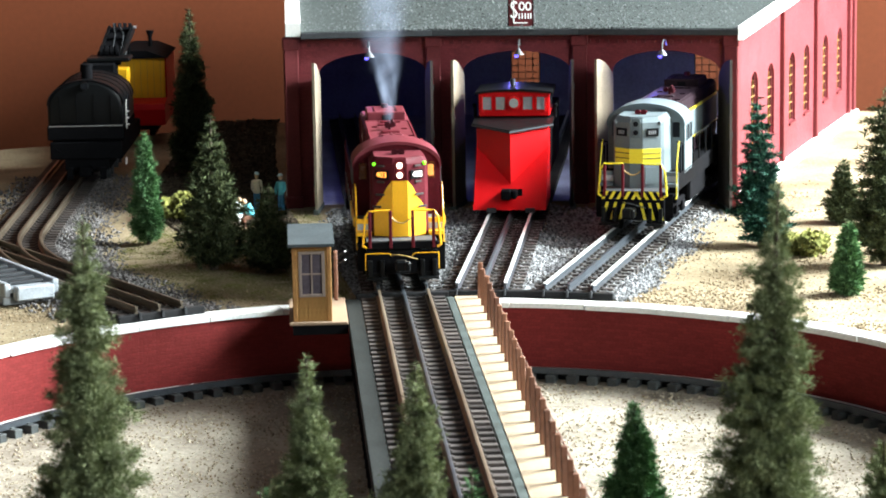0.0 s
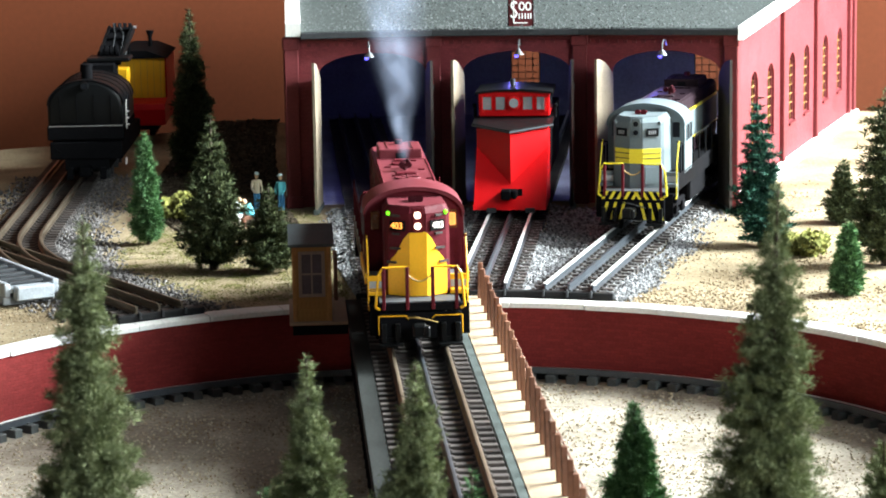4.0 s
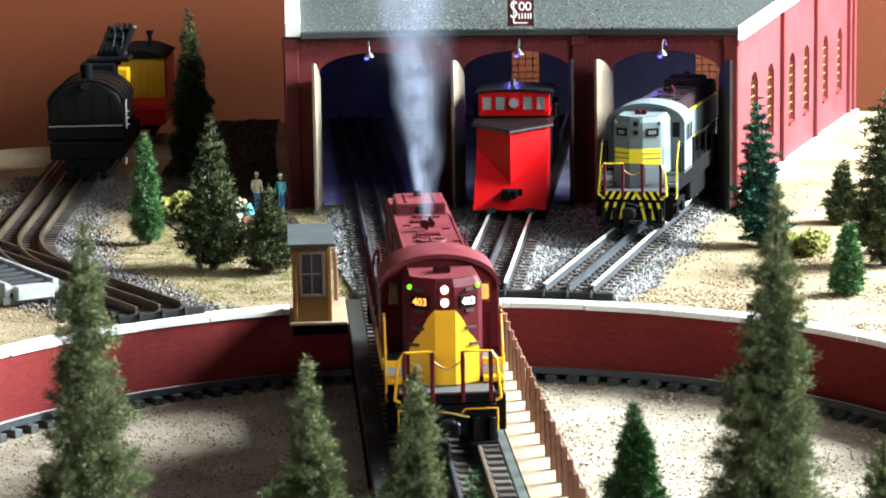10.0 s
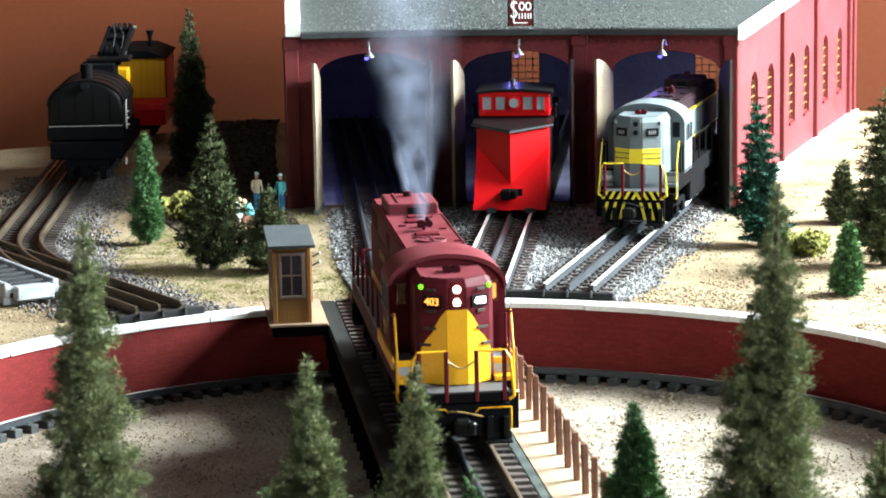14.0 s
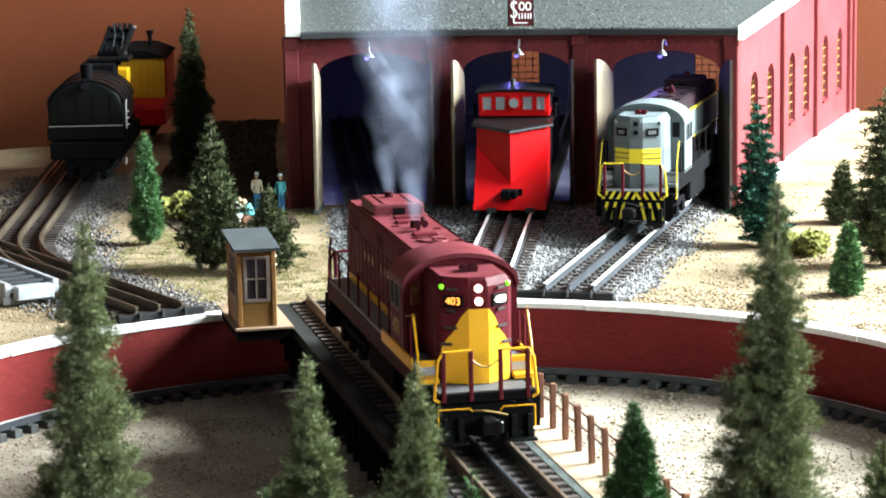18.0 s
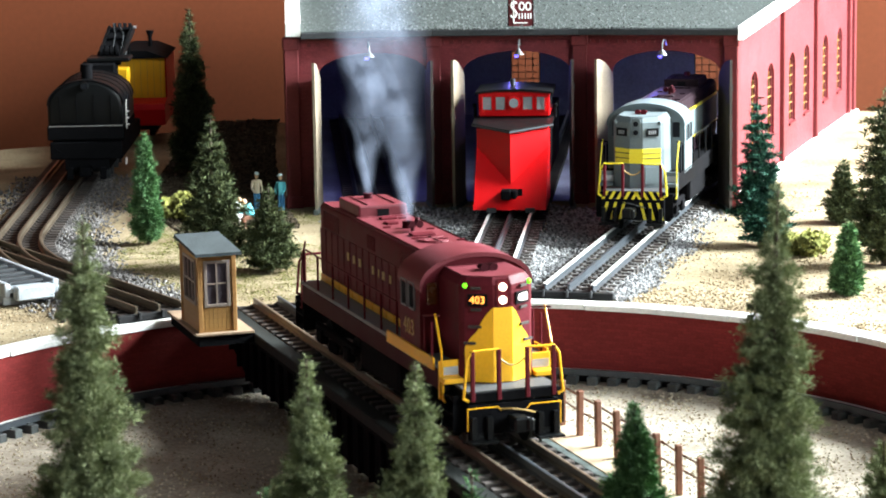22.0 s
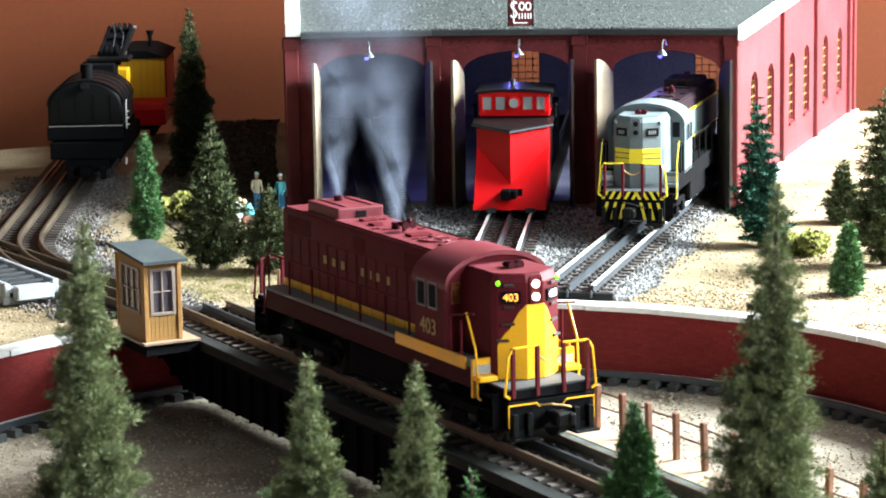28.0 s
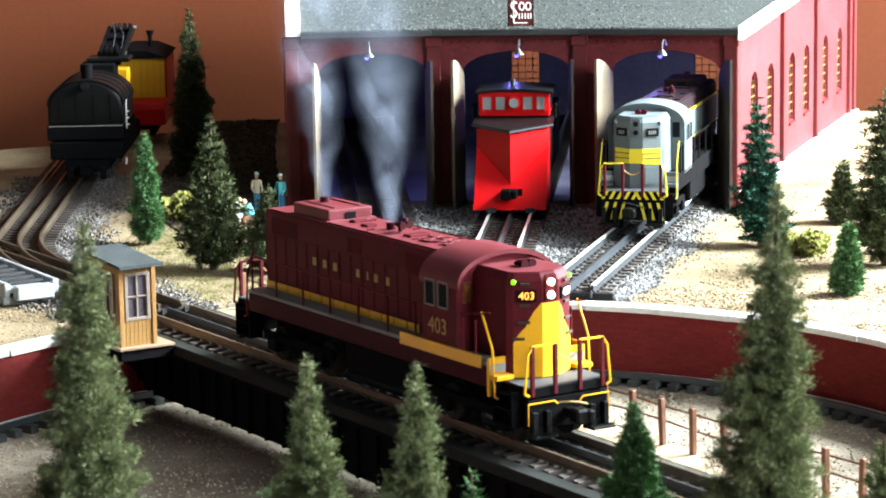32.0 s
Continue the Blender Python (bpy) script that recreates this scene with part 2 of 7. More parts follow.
def rod(bm, a, b, r, r2=None, n=8, caps=True):
    a, b = Vector(a), Vector(b)
    d = b - a
    q = d.to_track_quat("Z", "Y").to_matrix().to_4x4()
    bmesh.ops.create_cone(bm, cap_ends=caps, segments=n, radius1=r, radius2=r if r2 is None else r2, depth=d.length,
                          matrix=Matrix.Translation((a + b) / 2) @ q)
    return bm


def wire(bm, pts, r, n=6):
    for a, b in zip(pts, pts[1:]):
        rod(bm, a, b, r, n=n)
    for p in pts[1:-1]:
        bmesh.ops.create_icosphere(bm, subdivisions=1, radius=r * 1.05, matrix=Matrix.Translation(p))
    return bm


def ball(bm, p, r, sub=2, sc=(1, 1, 1)):
    bmesh.ops.create_icosphere(bm, subdivisions=sub, radius=r, matrix=Matrix.Translation(p) @ Matrix.Diagonal((*sc, 1)))
    return bm


def prism(bm, poly, m0, m1):
    """A solid from a polygon (list of Vectors in 3D) swept from offset m0 to offset m1 (Vectors)."""
    n = len(poly)
    va = [bm.verts.new(Vector(p) + Vector(m0)) for p in poly]
    vb = [bm.verts.new(Vector(p) + Vector(m1)) for p in poly]
    fs = [bm.faces.new(va), bm.faces.new(vb)]
    for k in range(n):
        fs.append(bm.faces.new((va[k], va[(k + 1) % n], vb[(k + 1) % n], vb[k])))
    bmesh.ops.recalc_face_normals(bm, faces=fs)
    return bm


def finish(bm, name, material, smooth=False):
    me = bpy.data.meshes.new(name)
    bm.to_mesh(me)
    bm.free()
    for m in (material if isinstance(material, (list, tuple)) else [material]):
        me.materials.append(m)
    if smooth:
        me.polygons.foreach_set("use_smooth", [True] * len(me.polygons))
        me.set_sharp_from_angle(angle=radians(40))
    return me


def part(name, bm, material, parent, label="", smooth=False):
    ob = new(name, finish(bm, name, material, smooth))
    ob.parent = parent
    return tagged(ob, label)


def share(name, me, parent, m):
    ob = new(name, me)
    ob.parent = parent
    ob.matrix_basis = m
    return ob


def thing(name, label, category, m=None, group="", kind=""):
    ob = new(name)
    ob.empty_display_size = 0.01
    if m is not None:
        ob.matrix_basis = m
    return tagged(ob, label, category, group, kind)


def solid(name, bm, material, label, category="", kind="", m=None, smooth=False, group=""):
    ob = new(name, finish(bm, name, material, smooth))
    if m is not None:
        ob.matrix_basis = m
    return tagged(ob, label, category, group, kind)


def bits(name, boxes, material, parent, bev=0.0, label="", m=None):
    """One part for each box (x0, x1, y0, y1, z0, z1)."""
    made = []
    for b in boxes:
        c = Vector(((b[0] + b[1]) / 2, (b[2] + b[3]) / 2, (b[4] + b[5]) / 2))
        bm = bmesh.new()
        cube(bm, b[0] - c.x, b[1] - c.x, b[2] - c.y, b[3] - c.y, b[4] - c.z, b[5] - c.z, bev)
        ob = part(name, bm, material, parent, label)
        ob.matrix_basis = (m if m is not None else Matrix()) @ Matrix.Translation(c)
        made.append(ob)
    return made


def two(s, a, b):
    return tuple(sorted((s * a, s * b)))


def B():
    return bmesh.new()


def text_mesh(word, size, depth=0.0003):
    """Lettering in the built-in font, as a mesh lying in the xy plane, centred."""
    cu = bpy.data.curves.new("lettering", "FONT")
    cu.body, cu.size, cu.extrude, cu.align_x, cu.align_y = word, size, depth, "CENTER", "CENTER"
    cu.resolution_u = 3
    ob = new("lettering", cu)
    me = bpy.data.meshes.new_from_object(ob.evaluated_get(bpy.context.evaluated_depsgraph_get()))
    bpy.data.objects.remove(ob)
    return me


def uv_box(me, horizontal):
    """UVs in metres: along horizontal(x, y) and up z."""
    uv = me.uv_layers.new(name="UVMap")
    for lp in me.loops:
        v = me.vertices[lp.vertex_index].co
        uv.data[lp.index].uv = (horizontal(v.x, v.y), v.z)


def polar(r, deg, z=0.0):
    """A place at radius r from the turntable's pivot; the angle runs from straight ahead towards the left."""
    return Vector((-r * math.sin(radians(deg)), r * math.cos(radians(deg)), z))

# ---- room ----
def room():
    bm = B()
    cube(bm, -2.6, WIN_X + 0.1, 1.60, 1.70, -1.0, 2.2)
    solid("wall_north", bm, M["wall"], "terracotta-painted plaster wall behind the layout", "wall", "structure")
    bm = B()
    cube(bm, -2.7, -2.6, -3.1, 1.70, -1.0, 2.2)
    solid("wall_west", bm, M["plain"], "plain grey-beige plaster side wall", "wall", "structure")
    bm = B()
    cube(bm, -2.6, WIN_X + 0.1, -3.2, -3.1, -1.0, 2.2)
    solid("wall_south", bm, M["plain"], "plain grey-beige plaster wall", "wall", "structure")
    bm = B()
    for y0, y1, z0, z1 in ((-3.1, FILL_Y0, -1.0, 2.2), (FILL_Y1, WIN_Y0, -1.0, 2.2), (WIN_Y1, 1.60, -1.0, 2.2),
                           (WIN_Y0, WIN_Y1, -1.0, WIN_Z0), (WIN_Y0, WIN_Y1, WIN_Z1, 2.2), (FILL_Y0, FILL_Y1, -1.0, WIN_Z0), (FILL_Y0, FILL_Y1, WIN_Z1, 2.2)):
        cube(bm, WIN_X, WIN_X + 0.1, y0, y1, z0, z1)
    solid("wall_east", bm, M["plain"], "plain grey-beige wall with a window opening and an added fill opening", "wall", "structure")
    bm = B()
    cube(bm, -2.7, WIN_X + 0.1, -3.2, 1.70, 2.2, 2.25)
    solid("ceiling", bm, M["ceiling"], "plain grey painted ceiling", "ceiling", "structure")
    bm = B()
    cube(bm, -2.7, WIN_X + 0.1, -3.2, 1.70, -1.05, -1.0)
    solid("floor", bm, M["floor"], "plain brown room floor", "floor", "structure")


room()

# ---- layout: bench top, pit, ground ----
PIT_R, CAP_Z, PIT_Z, GROUND_Z = 0.3374, -0.0100, -0.0630, -0.0122
EDGE = [(-1.0, 0.84), (-0.43, 1.24), (-0.224, 1.387), (-0.02, 1.53), (0.40, 1.53), (0.484, 1.435), (0.80, 1.50), (1.15, 1.5), (1.15, -0.66), (-1.0, -0.66)]


def edge_radius(a):
    """How far the bench reaches from the pivot in the direction a (radians from +x)."""
    dx, dy = math.cos(a), math.sin(a)
    best = 9.0
    for (x0, y0), (x1, y1) in zip(EDGE, EDGE[1:] + EDGE[:1]):
        ex, ey = x1 - x0, y1 - y0
        det = dx * -ey + ex * dy
        if abs(det) < 1e-9:
            continue
        r, s = (x0 * -ey + ex * y0) / det, (dx * y0 - dy * x0) / det
        if r > 0 and -1e-6 <= s <= 1 + 1e-6:
            best = min(best, r)
    return best


def ground_height(x, y):
    h = 0.0022 * noise.noise((x * 9, y * 9, 0)) + 0.0008 * noise.noise((x * 45, y * 45, 3))
    r = math.hypot(x, y)
    return GROUND_Z + h * min(1, max(0, (r - 0.36) / 0.05)) * (0.25 if abs(math.degrees(math.atan2(-x, y)) + 6) < 15 and r < 1.5 else 1.0)


def ground():
    bm = B()
    n, m = 200, 70
    rings = []
    for i in range(n):
        a = TAU * i / n
        far = edge_radius(a)
        col = []
        for j in range(m + 1):
            r = 0.345 + (far - 0.345) * (j / m) ** 1.25
            x, y = r * math.cos(a), r * math.sin(a)
            col.append(bm.verts.new((x, y, ground_height(x, y))))
        col.append(bm.verts.new((far * math.cos(a), far * math.sin(a), -0.09)))
        rings.append(col)
    for i in range(n):
        a, b = rings[i], rings[(i + 1) % n]
        for j in range(m + 1):
            bm.faces.new((a[j], a[j + 1], b[j + 1], b[j]))
    solid("ground", bm, M["ground"], "sandy tan scenic ground of the railway layout", "ground", "structure", smooth=True)


def ring(bm, r0, r1, z0, z1, n=160):
    vs = [[bm.verts.new((r * math.cos(TAU * i / n), r * math.sin(TAU * i / n), z)) for r, z in ((r0, z0), (r1, z0), (r1, z1), (r0, z1))] for i in range(n)]
    for i in range(n):
        a, b = vs[i], vs[(i + 1) % n]
        for k in range(4):
            bm.faces.new((a[k], b[k], b[(k + 1) % 4], a[(k + 1) % 4]))
    bmesh.ops.recalc_face_normals(bm, faces=bm.faces[:])


def pit():
    bm = B()
    vs = [[bm.verts.new((r * math.cos(TAU * i / 120), r * math.sin(TAU * i / 120), PIT_Z + 0.0012 * noise.noise((r * 30 * math.cos(TAU * i / 120), r * 30 * math.sin(TAU * i / 120), 1)))) for r in (0.05, 0.11, 0.16, 0.2, 0.24, 0.27, 0.3, 0.3474)] for i in range(120)]
    for i in range(120):
        a, b = vs[i], vs[(i + 1) % 120]
        for k in range(7):
            bm.faces.new((a[k], a[k + 1], b[k + 1], b[k]))
    bm.faces.new([v[0] for v in vs])
    solid("pit_floor", bm, M["pit"], "sand-covered round turntable pit floor", "pit floor", "structure", smooth=True)
    bm = B()
    ring(bm, PIT_R, 0.3464, PIT_Z - 0.004, CAP_Z - 0.0040)
    ob = solid("pit_wall", bm, M["pit_brick"], "round pit wall of dark red painted brick", "pit wall", "structure")
    uv_box(ob.data, lambda x, y: math.atan2(y, x) * PIT_R)
    # pale coping in lengths with fine joints
    cap = thing("pit_coping", "pale grey stone coping on the pit rim", "coping", kind="structure")
    rnd = random.Random(4)
    n = 40
    for k in range(n):
        bm = B()
        a0, a1 = TAU * k / n + 0.0010, TAU * (k + 1) / n - 0.0010
        lift, over = rnd.uniform(-0.0003, 0.0003), rnd.uniform(-0.0004, 0.0004)
        steps = 8
        rows = []
        for i in range(steps + 1):
            a = a0 + (a1 - a0) * i / steps
            rows.append([bm.verts.new((r * math.cos(a), r * math.sin(a), z + lift)) for r, z in ((PIT_R - 0.0012 + over, CAP_Z - 0.0040), (0.3520, CAP_Z - 0.0040), (0.3520, CAP_Z), (PIT_R - 0.0002 + over, CAP_Z), (PIT_R - 0.0012 + over, CAP_Z - 0.0009))])
        for p, q in zip(rows, rows[1:]):
            for i in range(5):
                bm.faces.new((p[i], q[i], q[(i + 1) % 5], p[(i + 1) % 5]))
        bm.faces.new(rows[0]), bm.faces.new(rows[-1])
        bmesh.ops.recalc_face_normals(bm, faces=bm.faces[:])
        part("coping_stone", bm, M["coping"], cap)
    # running rail on blocks round the foot of the wall
    rr = thing("ring_track", "black ring rail on blocks round the pit floor", "rail", kind="structure")
    bm = B()
    ring(bm, 0.3262, 0.3284, PIT_Z + 0.0052, PIT_Z + 0.0094)
    part("ring_rail", bm, M["rail_dark"], rr)
    bm = B()
    ring(bm, 0.3318, PIT_R + 0.001, PIT_Z - 0.002, PIT_Z + 0.0065)
    part("kerb", bm, M["tie_black"], rr, "black kerb at the wall foot")
    bm = B()
    ring(bm, PIT_R - 0.0012, PIT_R + 0.001, PIT_Z + 0.0066, PIT_Z + 0.0074)
    part("foot_strip", bm, M["coping"], rr, "thin pale strip at the wall foot")
    bm = B()
    cube(bm, 0.3200, 0.3316, -0.0034, 0.0034, PIT_Z - 0.002, PIT_Z + 0.0051, 0.0004)
    cube(bm, 0.3250, 0.3296, -0.0015, 0.0015, PIT_Z + 0.0050, PIT_Z + 0.0060)
    block = finish(bm, "block", M["block"])
    for k in range(138):
        share("block", block, rr, pose(0, 0, 0, 0, 0, 360 * k / 138))


ground()
pit()


# ---- tracks: three rails on ties ----
GAUGE = 0.034
RAIL_H, TIE_H = 0.0053, 0.0048


def rail_profile(w=0.0021, h=RAIL_H):
    return [(-w * 0.95, -h), (w * 0.95, -h), (w * 0.95, -h + 0.0008), (w * 0.25, -h + 0.0014), (w * 0.25, -0.0014), (w * 0.5, -0.001),
            (w * 0.5, -0.0002), (w * 0.3, 0), (-w * 0.3, 0), (-w * 0.5, -0.0002), (-w * 0.5, -0.001), (-w * 0.25, -0.0014), (-w * 0.25, -h + 0.0014), (-w * 0.95, -h + 0.0008)]


def sweep(pts, prof, off=0.0):
    """A bar of that profile along a flat line of points."""
    bm = B()
    rows = []
    for i, p in enumerate(pts):
        a, b = pts[max(0, i - 1)], pts[min(len(pts) - 1, i + 1)]
        d = (Vector(b) - Vector(a)).normalized()
        side = Vector((-d.y, d.x, 0))
        rows.append([bm.verts.new(Vector(p) + side * (off + u) + Vector((0, 0, v))) for u, v in prof])
    n = len(prof)
    for p, q in zip(rows, rows[1:]):
        for k in range(n):
            bm.faces.new((p[k], p[(k + 1) % n], q[(k + 1) % n], q[k]))
    bm.faces.new(rows[0]), bm.faces.new(rows[-1])
    bmesh.ops.recalc_face_normals(bm, faces=bm.faces[:])
    return bm


def tie_mesh(length=0.057, width=0.0062):
    bm = B()
    cube(bm, -width / 2, width / 2, -length / 2, length / 2, -RAIL_H - TIE_H, -RAIL_H - 0.0001, 0.0004)
    for y in (-GAUGE / 2, 0, GAUGE / 2):
        cube(bm, -width * 0.32, width * 0.32, y - 0.0042, y + 0.0042, -RAIL_H - 0.0006, -RAIL_H + 0.0007)
    return finish(bm, "tie", M["tie"])


TIE = tie_mesh()


def lay_track(name, label, pts, sides, middle, step=0.0128, end_block=False):
    """pts: the line from the pit outwards."""
    t = thing(name, label, "railway track", kind="structure")
    for off, m in ((-GAUGE / 2, sides), (0, middle), (GAUGE / 2, sides)):
        body = part("rail", sweep(pts, rail_profile(), off), M["rail_dark"] if m is M["rail"] else m, t, "bright-topped steel rail" if m is M["rail"] else "darkened metal rail")
        if m is M["rail"]:
            part("railhead", sweep(pts, [(-0.0011, -0.0009), (0.0011, -0.0009), (0.0011, 0.0002), (-0.0011, 0.0002)], off), m, body, "bright running surface")
    walked, k = 0.006, 0
    for a, b in zip(pts, pts[1:]):
        a, b = Vector(a), Vector(b)
        ln = (b - a).length
        while walked <= ln:
            p = a + (b - a) * (walked / ln)
            share("tie", TIE, t, Matrix.Translation(p) @ pose(0, 0, 0, 0, 0, math.degrees(math.atan2(b.y - a.y, b.x - a.x))))
            walked += step
        walked -= ln
    if end_block:
        bm = B()
        a, b = Vector(pts[0]), Vector(pts[1])
        ang = math.degrees(math.atan2(b.y - a.y, b.x - a.x))
        cube(bm, -0.0040, 0.0010, -0.0325, 0.0325, -0.0100, -0.0050, 0.0006)
        ob = part("end_block", bm, M["tie_black"], t, "black end block under the rail ends")
        ob.matrix_basis = Matrix.Translation(a) @ pose(0, 0, 0, 0, 0, ang)
        bm = B()
        for y in (-GAUGE / 2, 0, GAUGE / 2):
            cube(bm, -0.0062, -0.0035, y - 0.0008, y + 0.0008, -0.0085, -0.0035, 0.0002)
        ob = part("rail_contacts", bm, M["dark_grey"], t, "small metal contact tabs")
        ob.matrix_basis = Matrix.Translation(a) @ pose(0, 0, 0, 0, 0, ang)
    return t


def radial(deg, r0, r1, n=2):
    return [polar(r0 + (r1 - r0) * k / (n - 1), deg) for k in range(n)]


A1, A2, A3, A4 = 3.6, -5.37, -15.35, 32.2
lay_track("track_1", "three-rail track leading into the first engine stall", radial(A1, 0.352, 1.40), M["rail_dark"], M["rail_dark"], end_block=True)
lay_track("track_2", "three-rail track under the snow plow", radial(A2, 0.356, 1.40), M["rail"], M["rail_dark"], end_block=True)
lay_track("track_3", "three-rail track under the grey diesel", radial(A3, 0.356, 1.40), M["rail"], M["rail_dark"], end_block=True)
lay_track("track_4", "brown-railed lead track ending at the pit", radial(A4, 0.350, 1.02), M["rail_old"], M["rail_old"], end_block=True)


def siding():
    """Leaves the lead track in a curve and runs away under the crane."""
    pts = []
    a0 = radians(A4)
    start = polar(0.50, A4)
    x, y, h = start.x, start.y, math.pi / 2 + a0
    for k in range(60):
        pts.append(Vector((x, y, 0.0004)))
        turn = -radians(30.2) / 24 if 2 <= k < 26 else 0.0
        ds = 0.0085 if k < 26 else 0.019
        h += turn
        x, y = x + ds * math.cos(h), y + ds * math.sin(h)
    return pts


SIDING = siding()
lay_track("track_5", "curved brown-railed siding under the black crane", SIDING, M["rail_old"], M["rail_old"])


# ---- engine house: three stalls, wedge-shaped ----
HF, HB = 0.808, 1.465
HA = (8.7, -0.1, -9.15, -18.55)
HBA = (6.3, -1.2, -9.6, -18.35)
FRONT = [polar(HF, d) for d in HA]
BACK = [polar(HB, d) for d in HBA]
EAVE, SLOPE = 0.1385, 0.052


def roof_z(r):
    return EAVE + SLOPE * (r - HF)


def arch_top(u, half, zs, zt):
    """Height of a segmental arch at u from its middle."""
    return zs + (zt - zs) * math.sqrt(max(0.0, 1 - (u / half) ** 2)) if abs(u) < half else zs


def wall_with_openings(length, height, thick, openings, z0):
    """A wall along x from 0, its front on y = 0 and its back on y = thick. openings: (middle, half width, sill, spring, top)."""
    us = {0.0, length}
    for c, hw, sill, zs, zt in openings:
        us |= {c + hw * math.sin(math.pi / 2 * k / 8) for k in range(-8, 9)}
    us = sorted(us)
    bm = B()

    def quad(*ps):
        bm.faces.new([bm.verts.new(p) for p in ps])

    def opening(u):
        for o in openings:
            if o[0] - o[1] < u < o[0] + o[1]:
                return o
        return None
    for a, b in zip(us, us[1:]):
        if b - a < 1e-6:
            continue
        ha, hb = height(a), height(b)
        o = opening((a + b) / 2)
        if o is None:
            bands = [((z0, z0), (ha, hb))]
        else:
            c, hw, sill, zs, zt = o
            ta, tb = arch_top(a - c, hw, zs, zt), arch_top(b - c, hw, zs, zt)
            bands = [((ta, tb), (ha, hb))]
            quad((a, 0, ta), (b, 0, tb), (b, thick, tb), (a, thick, ta))
            if sill > z0 + 1e-6:
                bands.append(((z0, z0), (sill, sill)))
                quad((a, 0, sill), (a, thick, sill), (b, thick, sill), (b, 0, sill))
        for (la, lb), (ta, tb) in bands:
            quad((a, 0, la), (b, 0, lb), (b, 0, tb), (a, 0, ta))
            quad((b, thick, lb), (a, thick, la), (a, thick, ta), (b, thick, tb))
        quad((a, 0, ha), (b, 0, hb), (b, thick, hb), (a, thick, ha))
    for u in (0.0, length):
        quad((u, 0, z0), (u, 0, height(u)), (u, thick, height(u)), (u, thick, z0))
    for c, hw, sill, zs, zt in openings:
        for u in (c - hw, c + hw):
            quad((u, 0, sill), (u, thick, sill), (u, thick, zs), (u, 0, zs))
    bmesh.ops.remove_doubles(bm, verts=bm.verts[:], dist=1e-6)
    bmesh.ops.recalc_face_normals(bm, faces=bm.faces[:])
    return bm


def frame_along(a, b):
    """A pose with x from a to b and y to the left of it."""
    d = Vector(b) - Vector(a)
    return Matrix.Translation(a) @ Matrix.Rotation(math.atan2(d.y, d.x), 4, "Z"), d.length


